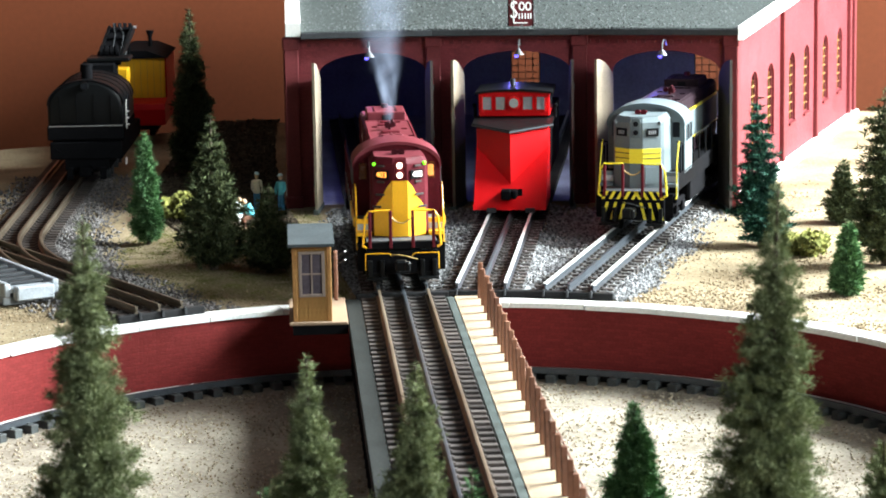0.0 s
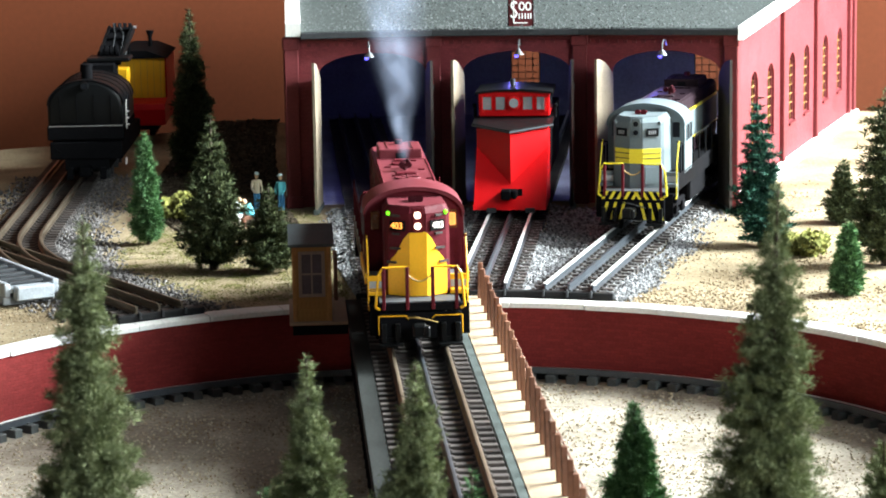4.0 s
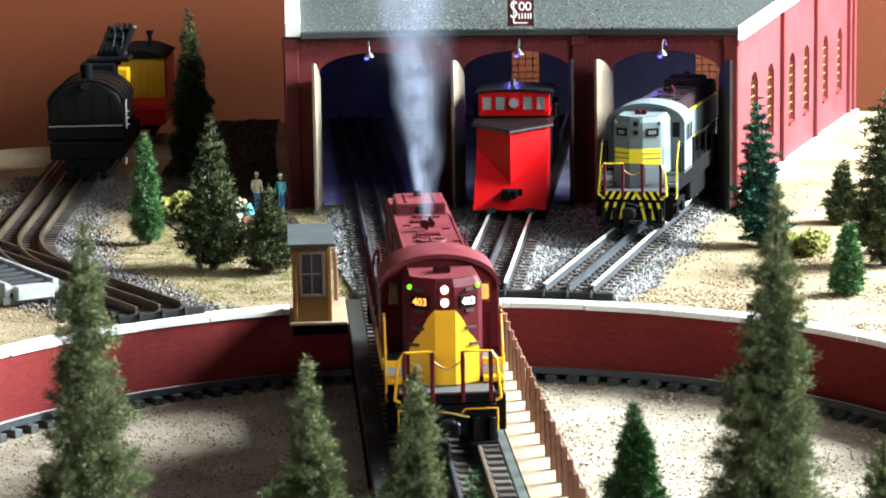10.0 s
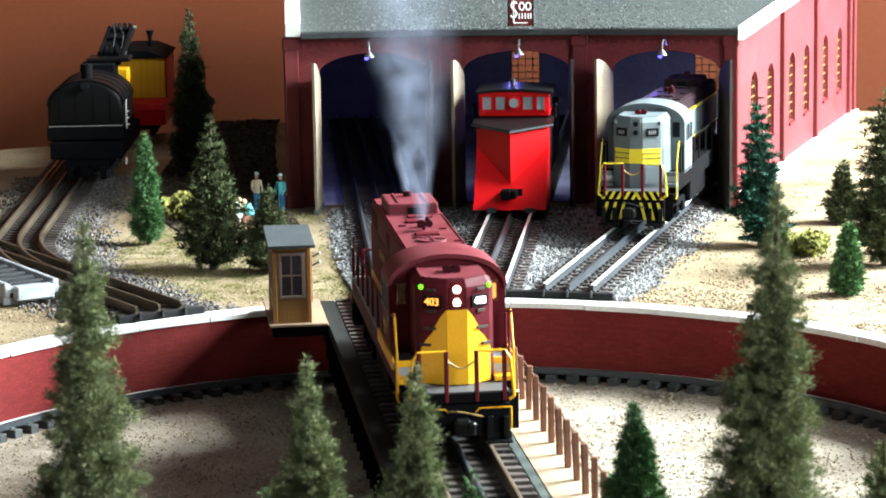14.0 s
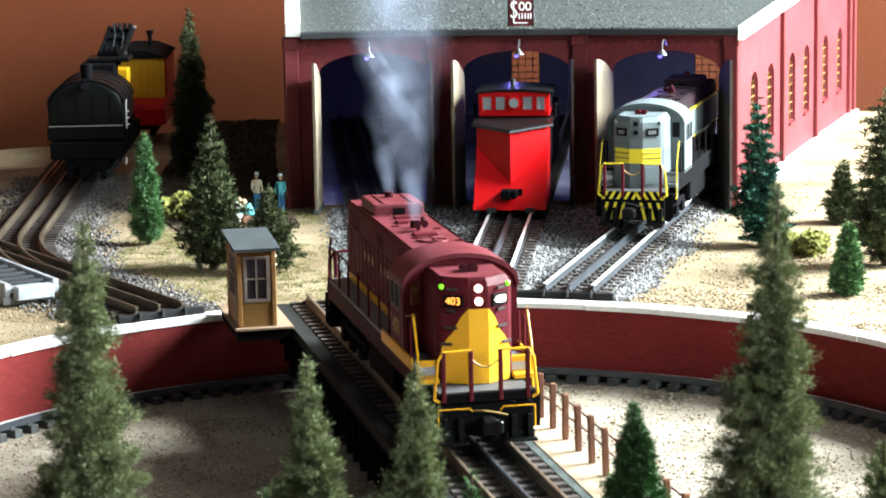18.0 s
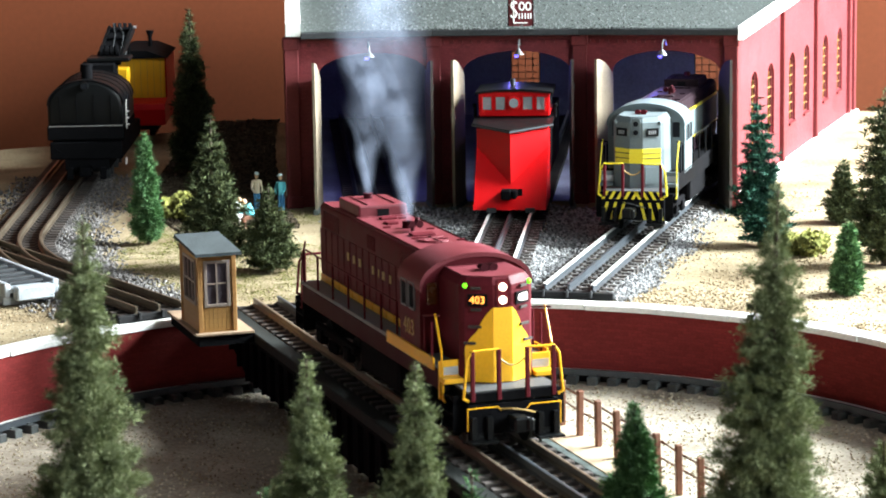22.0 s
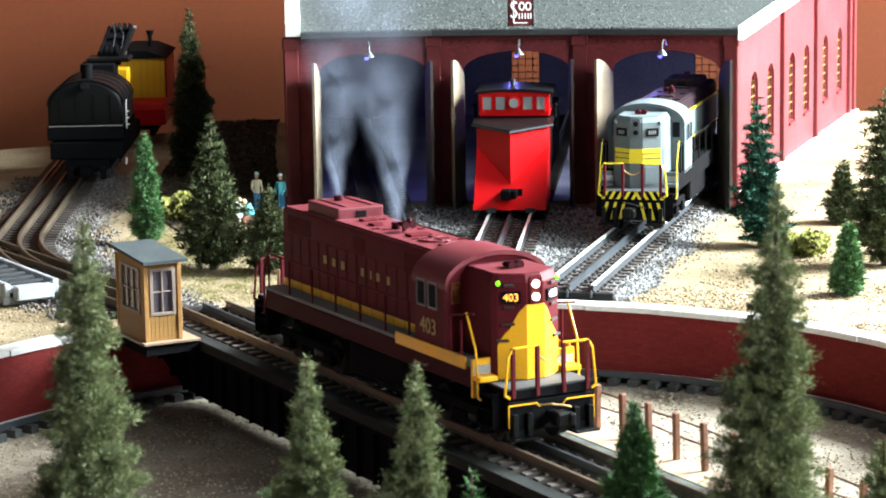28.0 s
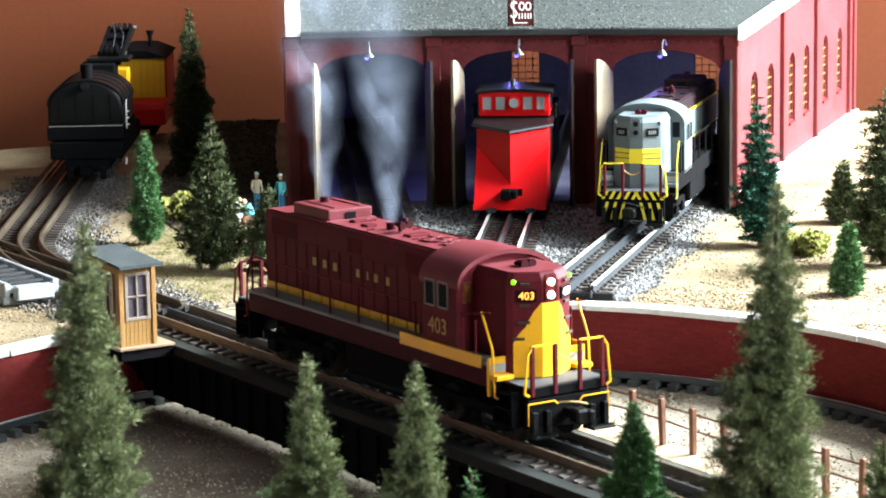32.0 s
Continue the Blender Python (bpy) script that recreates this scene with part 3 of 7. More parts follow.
def engine_house():
    house = thing("engine_house", "three-stall engine house of dark red brick with a grey roof", "engine house")
    rnd = random.Random(8)
    for k in range(3):
        a, b = polar(HF, HA[k], 0), polar(HF, HA[k + 1], 0)
        m, ln = frame_along(a, b)
        bm = wall_with_openings(ln, lambda u: EAVE - 0.001, 0.006, [(ln / 2 + 0.0088, 0.0470, GROUND_Z - 0.004, 0.1035, 0.1215)], GROUND_Z - 0.004)
        ob = part("front_wall", bm, M["house_brick"], house, "dark red brick front with an arched stall opening")
        uv_box(ob.data, lambda x, y: x)
        ob.matrix_basis = m
        # lining behind the front
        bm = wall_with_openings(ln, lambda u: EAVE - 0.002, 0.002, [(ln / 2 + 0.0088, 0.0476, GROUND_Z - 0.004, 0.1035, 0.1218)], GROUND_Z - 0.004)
        ob = part("lining", bm, M["house_in"], house, "pale blue inner lining")
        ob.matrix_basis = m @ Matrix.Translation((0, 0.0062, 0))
        # corbel band under the eave and recessed panels beside the arch
        bm = B()
        cube(bm, 0.004, ln - 0.004, -0.0022, -0.0001, 0.1312, 0.1368, 0.0004)
        for i in range(int(ln / 0.008)):
            cube(bm, 0.006 + i * 0.008, 0.0095 + i * 0.008, -0.0018, -0.0001, 0.1282, 0.1314)
        ob = part("cornice", bm, M["house_red"], house)
        ob.matrix_basis = m
        for side, u in ((1, ln / 2 - 0.0378), (-1, ln / 2 + 0.0552)):
            hinge = m @ Vector((u, -0.001, 0))
            base = math.degrees(math.atan2((b - a).y, (b - a).x))
            ang = base - 90 - side * (8 if side > 0 else (2, 4, 20)[k])
            head = [(0.0, 0.1010), (0.012, 0.1085), (0.024, 0.1140), (0.036, 0.1172), (0.0455, 0.1182)]
            planks = 6
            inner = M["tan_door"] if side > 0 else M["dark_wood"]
            leaf = thing("door", "open stall door of aged tan planks" if side > 0 else "open dark stall door", "")
            leaf.parent = house
            leaf.matrix_basis = Matrix.Translation(hinge) @ pose(0, 0, 0, 0, 0, ang)
            for i in range(planks):
                bm = B()
                u0, u1 = 0.0455 * i / planks + 0.0001, 0.0455 * (i + 1) / planks - 0.0001
                t0, t1 = np.interp([u0, u1], [h[0] for h in head], [h[1] for h in head])
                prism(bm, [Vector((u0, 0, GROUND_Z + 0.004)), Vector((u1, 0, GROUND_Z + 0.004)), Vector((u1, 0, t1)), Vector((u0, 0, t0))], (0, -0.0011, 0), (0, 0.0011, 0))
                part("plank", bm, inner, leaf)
            bits("brace", [(0.001, 0.044, *((-0.0020, -0.0012) if side > 0 else (0.0012, 0.0020)), z, z + 0.005) for z in (0.012, 0.052, 0.092)], M["dark_wood"], leaf)
            bm = B()
            cube(bm, -0.0012, 0.0468, -0.0026 if side > 0 else -0.0018, 0.0018 if side > 0 else 0.0026, GROUND_Z - 0.002, GROUND_Z + 0.0042, 0.0005)
            part("threshold", bm, M["concrete"], leaf)
    for k, deg in enumerate(HA):
        p = polar(HF, deg)
        bm = B()
        cube(bm, -0.0062, 0.0062, -0.006, 0.004, GROUND_Z - 0.004, EAVE - 0.0015, 0.0008)
        cube(bm, -0.0074, 0.0074, -0.0075, 0.004, GROUND_Z - 0.004, GROUND_Z + 0.010, 0.0008)
        cube(bm, -0.0072, 0.0072, -0.0072, 0.004, 0.126, 0.1365, 0.0008)
        ob = part("pilaster", bm, M["house_red"], house, "dark red pier between the stalls")
        ob.matrix_basis = Matrix.Translation(p) @ pose(0, 0, 0, 0, 0, deg)
    # side walls with arched windows
    for k, sgn in ((3, 1), (0, -1)):
        a, b = FRONT[k], BACK[k]
        m, ln = frame_along(a, b)
        th = 0.006 * sgn
        wins = [(c, 0.0165, 0.027, 0.080, 0.094) for c in (0.098, 0.176, 0.286, 0.366, 0.478, 0.568)]
        bm = wall_with_openings(ln, lambda u: roof_z(HF + u) - 0.001, th, wins, GROUND_Z - 0.004)
        ob = part("side_wall", bm, M["house_brick"], house, "red brick side wall with tall arched windows")
        uv_box(ob.data, lambda x, y: x)
        ob.matrix_basis = m
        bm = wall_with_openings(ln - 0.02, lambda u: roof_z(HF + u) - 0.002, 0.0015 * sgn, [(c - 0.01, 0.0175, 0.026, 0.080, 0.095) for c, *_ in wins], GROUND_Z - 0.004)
        ob = part("lining", bm, M["house_in"], house, "pale blue inner lining")
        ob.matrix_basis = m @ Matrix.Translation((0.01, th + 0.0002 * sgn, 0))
        for u in (0.0055, 0.228, 0.412, 0.622, 0.652):
            bm = B()
            cube(bm, u - 0.0055, u + 0.0055, *sorted((-0.0042 * sgn, 0.001 * sgn)), GROUND_Z - 0.004, roof_z(HF + u) - 0.002, 0.0006)
            ob = part("pilaster", bm, M["house_red"], house)
            ob.matrix_basis = m
        bm = B()
        cube(bm, 0.0, ln + 0.004, *sorted((-0.007 * sgn, -0.0002 * sgn)), GROUND_Z - 0.004, -0.0035, 0.0008)
        ob = part("foundation", bm, M["white"], house, "white painted foundation strip")
        ob.matrix_basis = m
        for c, hw, sill, zs, zt in wins:
            win = part("window", wall_frame(hw, sill, zs, zt, sgn), M["house_red"], house, "arched window with a red frame")
            win.matrix_basis = m @ Matrix.Translation((c, 0.003 * sgn, 0))
            bar_m = M["cabin_trim"] if sgn > 0 else M["house_red"]
            bits("glazing_bar", [(-hw + 2 * hw * i / 3 - 0.0003, -hw + 2 * hw * i / 3 + 0.0003, -0.0005, 0.0005, sill, zs + 0.006) for i in (1, 2)], bar_m, win)
            bits("glazing_bar", [(-hw, hw, -0.00045, 0.00045, sill + (zs - sill) * i / 6 - 0.0004, sill + (zs - sill) * i / 6 + 0.0004) for i in range(1, 7)], bar_m, win)
            bm = B()
            cube(bm, -hw - 0.001, hw + 0.001, -0.0050 if sgn > 0 else 0.003, -0.003 if sgn > 0 else 0.0050, sill - 0.002, sill)
            part("sill", bm, M["house_red"], win)
    bm = B()
    inner = [FRONT[k] + (BACK[k] - FRONT[k]).normalized() * 0.008 for k in range(4)] + [BACK[k] for k in (3, 2, 1, 0)]
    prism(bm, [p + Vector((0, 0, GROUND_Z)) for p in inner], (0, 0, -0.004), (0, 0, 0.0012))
    part("stall_floor", bm, M["house_in"], house, "blue-grey stall floor in the brightened inner paint")
    # back wall with three grid windows
    for k in range(3):
        a, b = BACK[k], BACK[k + 1]
        m, ln = frame_along(a, b)
        mid = ln * (0.5, 0.34, 0.29)[k]
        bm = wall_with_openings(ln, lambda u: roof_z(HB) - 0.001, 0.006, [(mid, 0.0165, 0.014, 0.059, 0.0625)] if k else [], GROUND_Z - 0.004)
        ob = part("back_wall", bm, M["house_in"], house, "blue-grey back wall with a grid window")
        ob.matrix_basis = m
        if k == 0:
            continue
        win = part("window", wall_frame(0.0165, 0.014, 0.059, 0.0625, 1), M["dark_wood"], house, "grid window in the back wall")
        win.matrix_basis = m @ Matrix.Translation((mid, 0.003, 0))
        bits("glazing_bar", [(-0.0165 + 0.033 * i / 4 - 0.0005, -0.0165 + 0.033 * i / 4 + 0.0005, -0.0005, 0.0005, 0.014, 0.060) for i in range(1, 4)], M["dark_wood"], win)
        bits("glazing_bar", [(-0.0165, 0.0165, -0.0004, 0.0004, 0.014 + 0.0075 * i - 0.0005, 0.014 + 0.0075 * i + 0.0005) for i in range(1, 6)], M["dark_wood"], win)
    # roof
    bm = B()
    r0, r1 = HF - 0.013, HB + 0.012
    ends = [[FRONT[k] + (FRONT[k] - BACK[k]).normalized() * 0.013 for k in range(4)], [BACK[k] + (BACK[k] - FRONT[k]).normalized() * 0.012 for k in range(4)]]
    for row in ends:
        row[0] = row[0] + Vector((0.0090, 0, 0))
        row[3] = row[3] + Vector((0.0075, 0, 0))
    zz = (roof_z(r0), roof_z(r1))
    up = Vector((0, 0, 1))
    lo = [[bm.verts.new(p + up * z) for p in row] for row, z in zip(ends, zz)]
    hi = [[bm.verts.new(p + up * (z + 0.0042)) for p in row] for row, z in zip(ends, zz)]
    for i in range(3):
        bm.faces.new((lo[0][i], lo[0][i + 1], lo[1][i + 1], lo[1][i]))
        bm.faces.new((hi[0][i], hi[0][i + 1], hi[1][i + 1], hi[1][i]))
        bm.faces.new((lo[0][i], lo[0][i + 1], hi[0][i + 1], hi[0][i]))
        bm.faces.new((lo[1][i], lo[1][i + 1], hi[1][i + 1], hi[1][i]))
    for i in (0, 3):
        bm.faces.new((lo[0][i], lo[1][i], hi[1][i], hi[0][i]))
    bmesh.ops.recalc_face_normals(bm, faces=bm.faces[:])
    part("roof", bm, M["roof"], house, "grey granule-covered low-pitched roof")
    for k, s in ((0, -1), (3, 1)):
        bm = B()
        a, b = ends[0][k], ends[1][k]
        a = a + (a - b).normalized() * 0.001
        lo_z, hi_z = (0.0005, 0.012) if s < 0 else (-0.006, 0.006)
        poly = [a + up * (zz[0] + lo_z), b + up * (zz[1] + lo_z), b + up * (zz[1] + hi_z), a + up * (zz[0] + hi_z)]
        prism(bm, poly, (0, 0, 0), (s * (0.0130 if s < 0 else 0.004), 0, 0))
        part("bargeboard", bm, M["white"], house, "white painted roof edge board")
    for i in range(3):
        bm = B()
        a, b = ends[0][i] + Vector((0, -0.0012, 0)), ends[0][i + 1] + Vector((0, -0.0012, 0))
        m, ln = frame_along(a, b)
        cube(bm, 0.0, ln, -0.0012, 0.0010, roof_z(r0) - 0.0018, roof_z(r0) + 0.0036, 0.0004)
        ob = part("fascia", bm, M["dark_grey"], house, "dark eave board")
        ob.matrix_basis = m
    return house


def wall_frame(hw, sill, zs, zt, sgn):
    """A thin arched window frame about x = 0."""
    bm = B()
    pts = [(-hw + 0.0006, sill + 0.0006), (-hw + 0.0006, zs)] + [(hw * math.sin(math.pi / 2 * k / 6) * 0.96, arch_top(hw * math.sin(math.pi / 2 * k / 6), hw, zs, zt) - 0.0006) for k in range(-5, 6)] + [(hw - 0.0006, zs), (hw - 0.0006, sill + 0.0006)]
    wire(bm, [(x, 0, z) for x, z in pts] + [(pts[0][0], 0, pts[0][1])], 0.0009, 5)
    return bm


engine_house()


# gooseneck lamps over the stalls, with small blue bulbs
def stall_lamp(p, deg):
    t = thing("gooseneck_lamp", "small silver gooseneck lamp with a blue bulb", "lamp", Matrix.Translation(p) @ pose(0, 0, 0, 0, 0, deg), "lamps over the stalls")
    bm = B()
    wire(bm, [(0, 0.026, 0.006), (0, 0.018, 0.011), (0, 0.008, 0.0125), (0, 0.001, 0.0095), (0, 0, 0.004)], 0.0006)
    part("arm", bm, M["lamp_metal"], t, smooth=True)
    bm = B()
    rod(bm, (0, 0, 0), (0, 0, 0.0045), 0.0046, 0.0012, 14, caps=False)
    part("shade", bm, M["lamp_metal"], t, "dull metal cone shade", smooth=True)
    bm = B()
    ball(bm, (-0.0022, 0.0030, -0.0010), 0.0019, 2)
    part("bulb", bm, M["lit_blue"], t, "glowing blue bulb", smooth=True)
    # added blue fill set back inside the stall, not at the bulb
    lamp("stall_fill", "POINT", Matrix.Translation(p + Vector((-0.004, 0.045, -0.012))), 0.034, (0.20, 0.18, 1.0), r=0.002)


for px_, py_, deg in ((-0.0535, 0.776, 4.3), (0.0748, 0.776, -4.6), (0.1955, 0.750, -13.8)):
    stall_lamp(Vector((px_, py_, 0.1205)), deg)


def sign():
    t = thing("roof_sign", "maroon square sign with a white emblem on the roof", "sign", pose(0.0775, 0.802, roof_z(0.80) + 0.0035, 0, 0, -4.6))
    bm = B()
    prism(bm, [Vector((-0.0112, 0, 0.0)), Vector((0.0112, 0, 0.0)), Vector((0.0112, 0.004, 0.026)), Vector((-0.0112, 0.004, 0.026))], (0, 0, 0), (0, 0.0015, 0))
    part("board", bm, M["house_red"], t)
    bm = B()
    for x0, x1, z0, z1 in ((-0.0112, 0.0112, 0, 0.0009), (-0.0112, 0.0112, 0.0251, 0.026), (-0.0112, -0.0103, 0, 0.026), (0.0103, 0.0112, 0, 0.026)):
        prism(bm, [Vector((x0, z0 * 0.154, z0)), Vector((x1, z0 * 0.154, z0)), Vector((x1, z1 * 0.154, z1)), Vector((x0, z1 * 0.154, z1))], (0, -0.0006, 0), (0, -0.0001, 0))
    part("border", bm, M["black"], t)
    bm = B()

    def bar(pts, w):
        for (xa, za), (xb, zb) in zip(pts, pts[1:]):
            rod(bm, (xa, za * 0.154 - 0.0004, za), (xb, zb * 0.154 - 0.0004, zb), w, n=6)
    bar([(-0.0034, 0.0205), (-0.0050, 0.0222), (-0.0074, 0.0214), (-0.0084, 0.0188), (-0.0070, 0.0165), (-0.0046, 0.0145), (-0.0034, 0.0118), (-0.0046, 0.0092), (-0.0070, 0.0086), (-0.0086, 0.0104)], 0.00085)
    bar([(-0.0060, 0.0240), (-0.0060, 0.0040), (0.0060, 0.0040)], 0.0006)
    for cx in (0.001, 0.0066):
        bar([(cx + 0.0022 * math.sin(TAU * k / 8), 0.0182 + 0.0034 * math.cos(TAU * k / 8)) for k in range(9)], 0.0007)
    for cx in (-0.0012, 0.0014, 0.0040, 0.0066, 0.0088):
        bar([(cx, 0.0076), (cx, 0.0122)], 0.0006)
    part("emblem", bm, M["cream"], t, "white emblem strokes")
    bm = B()
    for x in (-0.010, 0.010):
        wire(bm, [(x, 0.003, 0.020), (x * 1.25, 0.014, 0.0008)], 0.0005)
    part("brace", bm, M["steel"], t)


sign()


# ---- turntable bridge (x towards its near end, y to its right, z = 0 on the rails) ----
def turntable():
    t = thing("turntable_bridge", "black girder turntable bridge with three rails and a plank walkway", "turntable")
    half = 0.336
    line = [Vector((-half, 0, 0)), Vector((half, 0, 0))]
    for off, m in ((-GAUGE / 2, M["rail_brown"]), (0, M["rail_dark"]), (GAUGE / 2, M["rail_brown"])):
        part("rail", sweep(line, rail_profile(), off), m, t, "brown-sided steel rail" if off else "dark centre rail")
    bm = B()
    cube(bm, -0.0028, 0.0028, -0.0295, 0.029, -RAIL_H - TIE_H, -RAIL_H - 0.0001, 0.0003)
    for y in (-GAUGE / 2, 0, GAUGE / 2):
        cube(bm, -0.0018, 0.0018, y - 0.0036, y + 0.0036, -RAIL_H - 0.0005, -RAIL_H + 0.0007)
    tie = finish(bm, "tie", M["bridge_tie"])
    n = int(2 * half / 0.0128)
    for k in range(n + 1):
        share("tie", tie, t, pose(-half + 0.003 + k * (2 * half - 0.006) / n, 0, 0))
    bm = B()
    cube(bm, -half, half, -0.0290, 0.0290, -0.0150, -RAIL_H - TIE_H - 0.0001)
    part("deck", bm, M["black"], t, "black deck under the ties")
    for s in (-1, 1):
        bm = B()
        cube(bm, -half, half, *two(s, 0.0297, 0.0352 if s > 0 else 0.0405), -0.0125, -0.0062, 0.0006)
        part("edge_beam", bm, M["concrete"] if s > 0 else M["beam_dark"], t, "weathered grey edge beam" if s > 0 else "grey edge beam darkened for its shade")
        gy = 0.0285 if s > 0 else 0.0355
        g = B()
        poly = [(-half, -0.0126), (half, -0.0126), (half, -0.028), (half - 0.05, -0.046), (-half + 0.05, -0.046), (-half, -0.028)]
        prism(g, [Vector((x, 0, z)) for x, z in poly], (0, s * (gy - 0.0025), 0), (0, s * gy, 0))
        cube(g, -half, half, *two(s, gy - 0.0025, gy + 0.004), -0.0152, -0.0127)
        girder = part("girder", g, M["black"], t, "deep black plate girder")
        for k in range(31):
            x = -half + 0.012 + k * (2 * half - 0.024) / 30
            low = -0.0455 if abs(x) < half - 0.05 else -0.028 - (half - abs(x)) / 0.05 * 0.0175
            bits("stiffener", [(x - 0.001, x + 0.001, *two(s, gy + 0.0001, gy + 0.0033), low, -0.0153)], M["black"], girder)
    # walkway of pale planks, posts and two lines of rail
    bm = B()
    cube(bm, -0.00630, 0.00630, 0.0355, 0.0570, -0.0085, -0.0060, 0.00006)
    plank = finish(bm, "plank", M["deck"])
    n = 54
    for k in range(n):
        share("plank", plank, t, pose(-half + 0.0065 + k * (2 * half - 0.013) / (n - 1), 0, 0))
    bm = B()
    for k in range(27):
        x = -half + 0.008 + k * 0.0257
        cube(bm, x - 0.0012, x + 0.0012, 0.0286, 0.055, -0.0125, -0.0087)
    part("walkway_brackets", bm, M["black"], t)
    bm = B()
    cube(bm, -0.0016, 0.0016, -0.0016, 0.0016, -0.0060, 0.0192, 0.0004)
    post = finish(bm, "post", M["post"])
    rnd = random.Random(3)
    for k in range(26):
        share("post", post, t, pose(-0.326 + k * 0.0261, 0.0527, 0, rnd.uniform(-2.5, 2.5), rnd.uniform(-2.5, 2.5), rnd.uniform(-8, 8)))
    for z in (0.0062, 0.0145):
        bm = B()
        wire(bm, [(-0.328 + k * 0.0261, 0.0527 + 0.0021, z + rnd.uniform(-0.0007, 0.0007)) for k in range(27)][:26], 0.00055, 5)
        part("railing", bm, M["post"], t, "thin brown railing line")
    # platform that carries the cabin, beside the far end
    bm = B()
    cube(bm, -0.3300, -0.2425, -0.0795, -0.0410, -0.0052, -0.0034, 0.0003)
    part("cabin_platform", bm, M["platform"], t, "pale wooden platform for the cabin")
    bm = B()
    cube(bm, -0.3280, -0.2445, -0.0775, -0.0410, -0.0120, -0.0053)
    part("platform_frame", bm, M["black"], t)
    for s in (-1, 1):
        bm = B()
        cube(bm, s * 0.335 - 0.012, s * 0.335 + 0.003, -0.024, 0.024, PIT_Z + 0.017, -0.0131)
        for y in (-0.018, 0.018):
            rod(bm, (s * 0.3273 - 0.000, y - 0.003, PIT_Z + 0.0165), (s * 0.3273, y + 0.003, PIT_Z + 0.0165), 0.0070, n=16)
        part("end_truck", bm, M["black"], t, "black carrying wheels under the bridge end")
    bm = B()
    rod(bm, (0, 0, PIT_Z - 0.001), (0, 0, -0.02), 0.022, 0.016, 24)
    part("pivot", bm, M["black"], t)
    return t


BRIDGE = turntable()


def cabin():
    """Small wooden operator's cabin; its origin is the pivot so that it turns with the bridge."""
    t = thing("operator_cabin", "small honey-coloured wooden operator's cabin with a slate roof", "cabin")
    x0, x1, y0, y1, z0, z1 = -0.2955, -0.2480, -0.0755, -0.0528, -0.0033, 0.0485
    for x, a in ((x1, 1), (x0, -1)):
        w = cabin_wall(t, y1 - y0, z0, z1, 0.0135)
        w.matrix_basis = Matrix.Translation((x, y0 if a > 0 else y1, 0)) @ pose(0, 0, 0, 0, 0, 90 * a)
        cabin_window(w, (y1 - y0) / 2, 0.0075, 0.0150, 0.0415, 2)
    for y, a in ((y0, 0), (y1, 180)):
        w = cabin_wall(t, x1 - x0, z0, z1, 0.030)
        w.matrix_basis = Matrix.Translation((x0 if a == 0 else x1, y, 0)) @ pose(0, 0, 0, 0, 0, a)
        cabin_window(w, (x1 - x0) / 2, 0.0155, 0.0150, 0.0415, 3)
    bm = B()
    cube(bm, -0.0015, 0.0015, -0.0015, 0.0015, z0, z1, 0.0003)
    me = finish(bm, "corner_post", M["cabin_trim"])
    for x in (x0, x1):
        for y in (y0, y1):
            share("corner_post", me, t, pose(x, y, 0))
    bm = B()
    prism(bm, [Vector((x1 + 0.0085, 0, 0.0475)), Vector((x0 - 0.0060, 0, 0.0515)), Vector((x0 - 0.0060, 0, 0.0535)), Vector((x1 + 0.0085, 0, 0.0495))], (0, y0 - 0.0038, 0), (0, y1 + 0.0038, 0))
    part("roof", bm, M["slate"], t, "dark slate-grey flat roof")
    bm = B()
    cube(bm, x0, x1, y0, y1, z1 - 0.0012, z1 + 0.0008)
    part("top_plate", bm, M["cabin_trim"], t)
    return t


def cabin_wall(t, ln, z0, z1, opening):
    """A boarded panel along x with a window hole in its middle; boards proud, grooves between."""
    bm = B()
    c = ln / 2
    for xa, xb, za, zb in ((0, c - opening / 2, z0, z1), (c + opening / 2, ln, z0, z1), (c - opening / 2, c + opening / 2, z0, 0.0135), (c - opening / 2, c + opening / 2, 0.043, z1)):
        cube(bm, xa, xb, -0.0003, 0.0005, za, zb)
    w = part("wall_panel", bm, M["cabin_trim"], t)
    n = max(8, int(ln / 0.0028))
    for i in range(n):
        a, b = ln * i / n + 0.00012, ln * (i + 1) / n - 0.00012
        if b < c - opening / 2 or a > c + opening / 2:
            bits("board", [(a, b, -0.0008, -0.0003, z0, z1)], M["cabin_wood"], w)
        else:
            bits("board", [(a, b, -0.0008, -0.0003, z0, 0.0135), (a, b, -0.0008, -0.0003, 0.043, z1)], M["cabin_wood"], w)
    return w


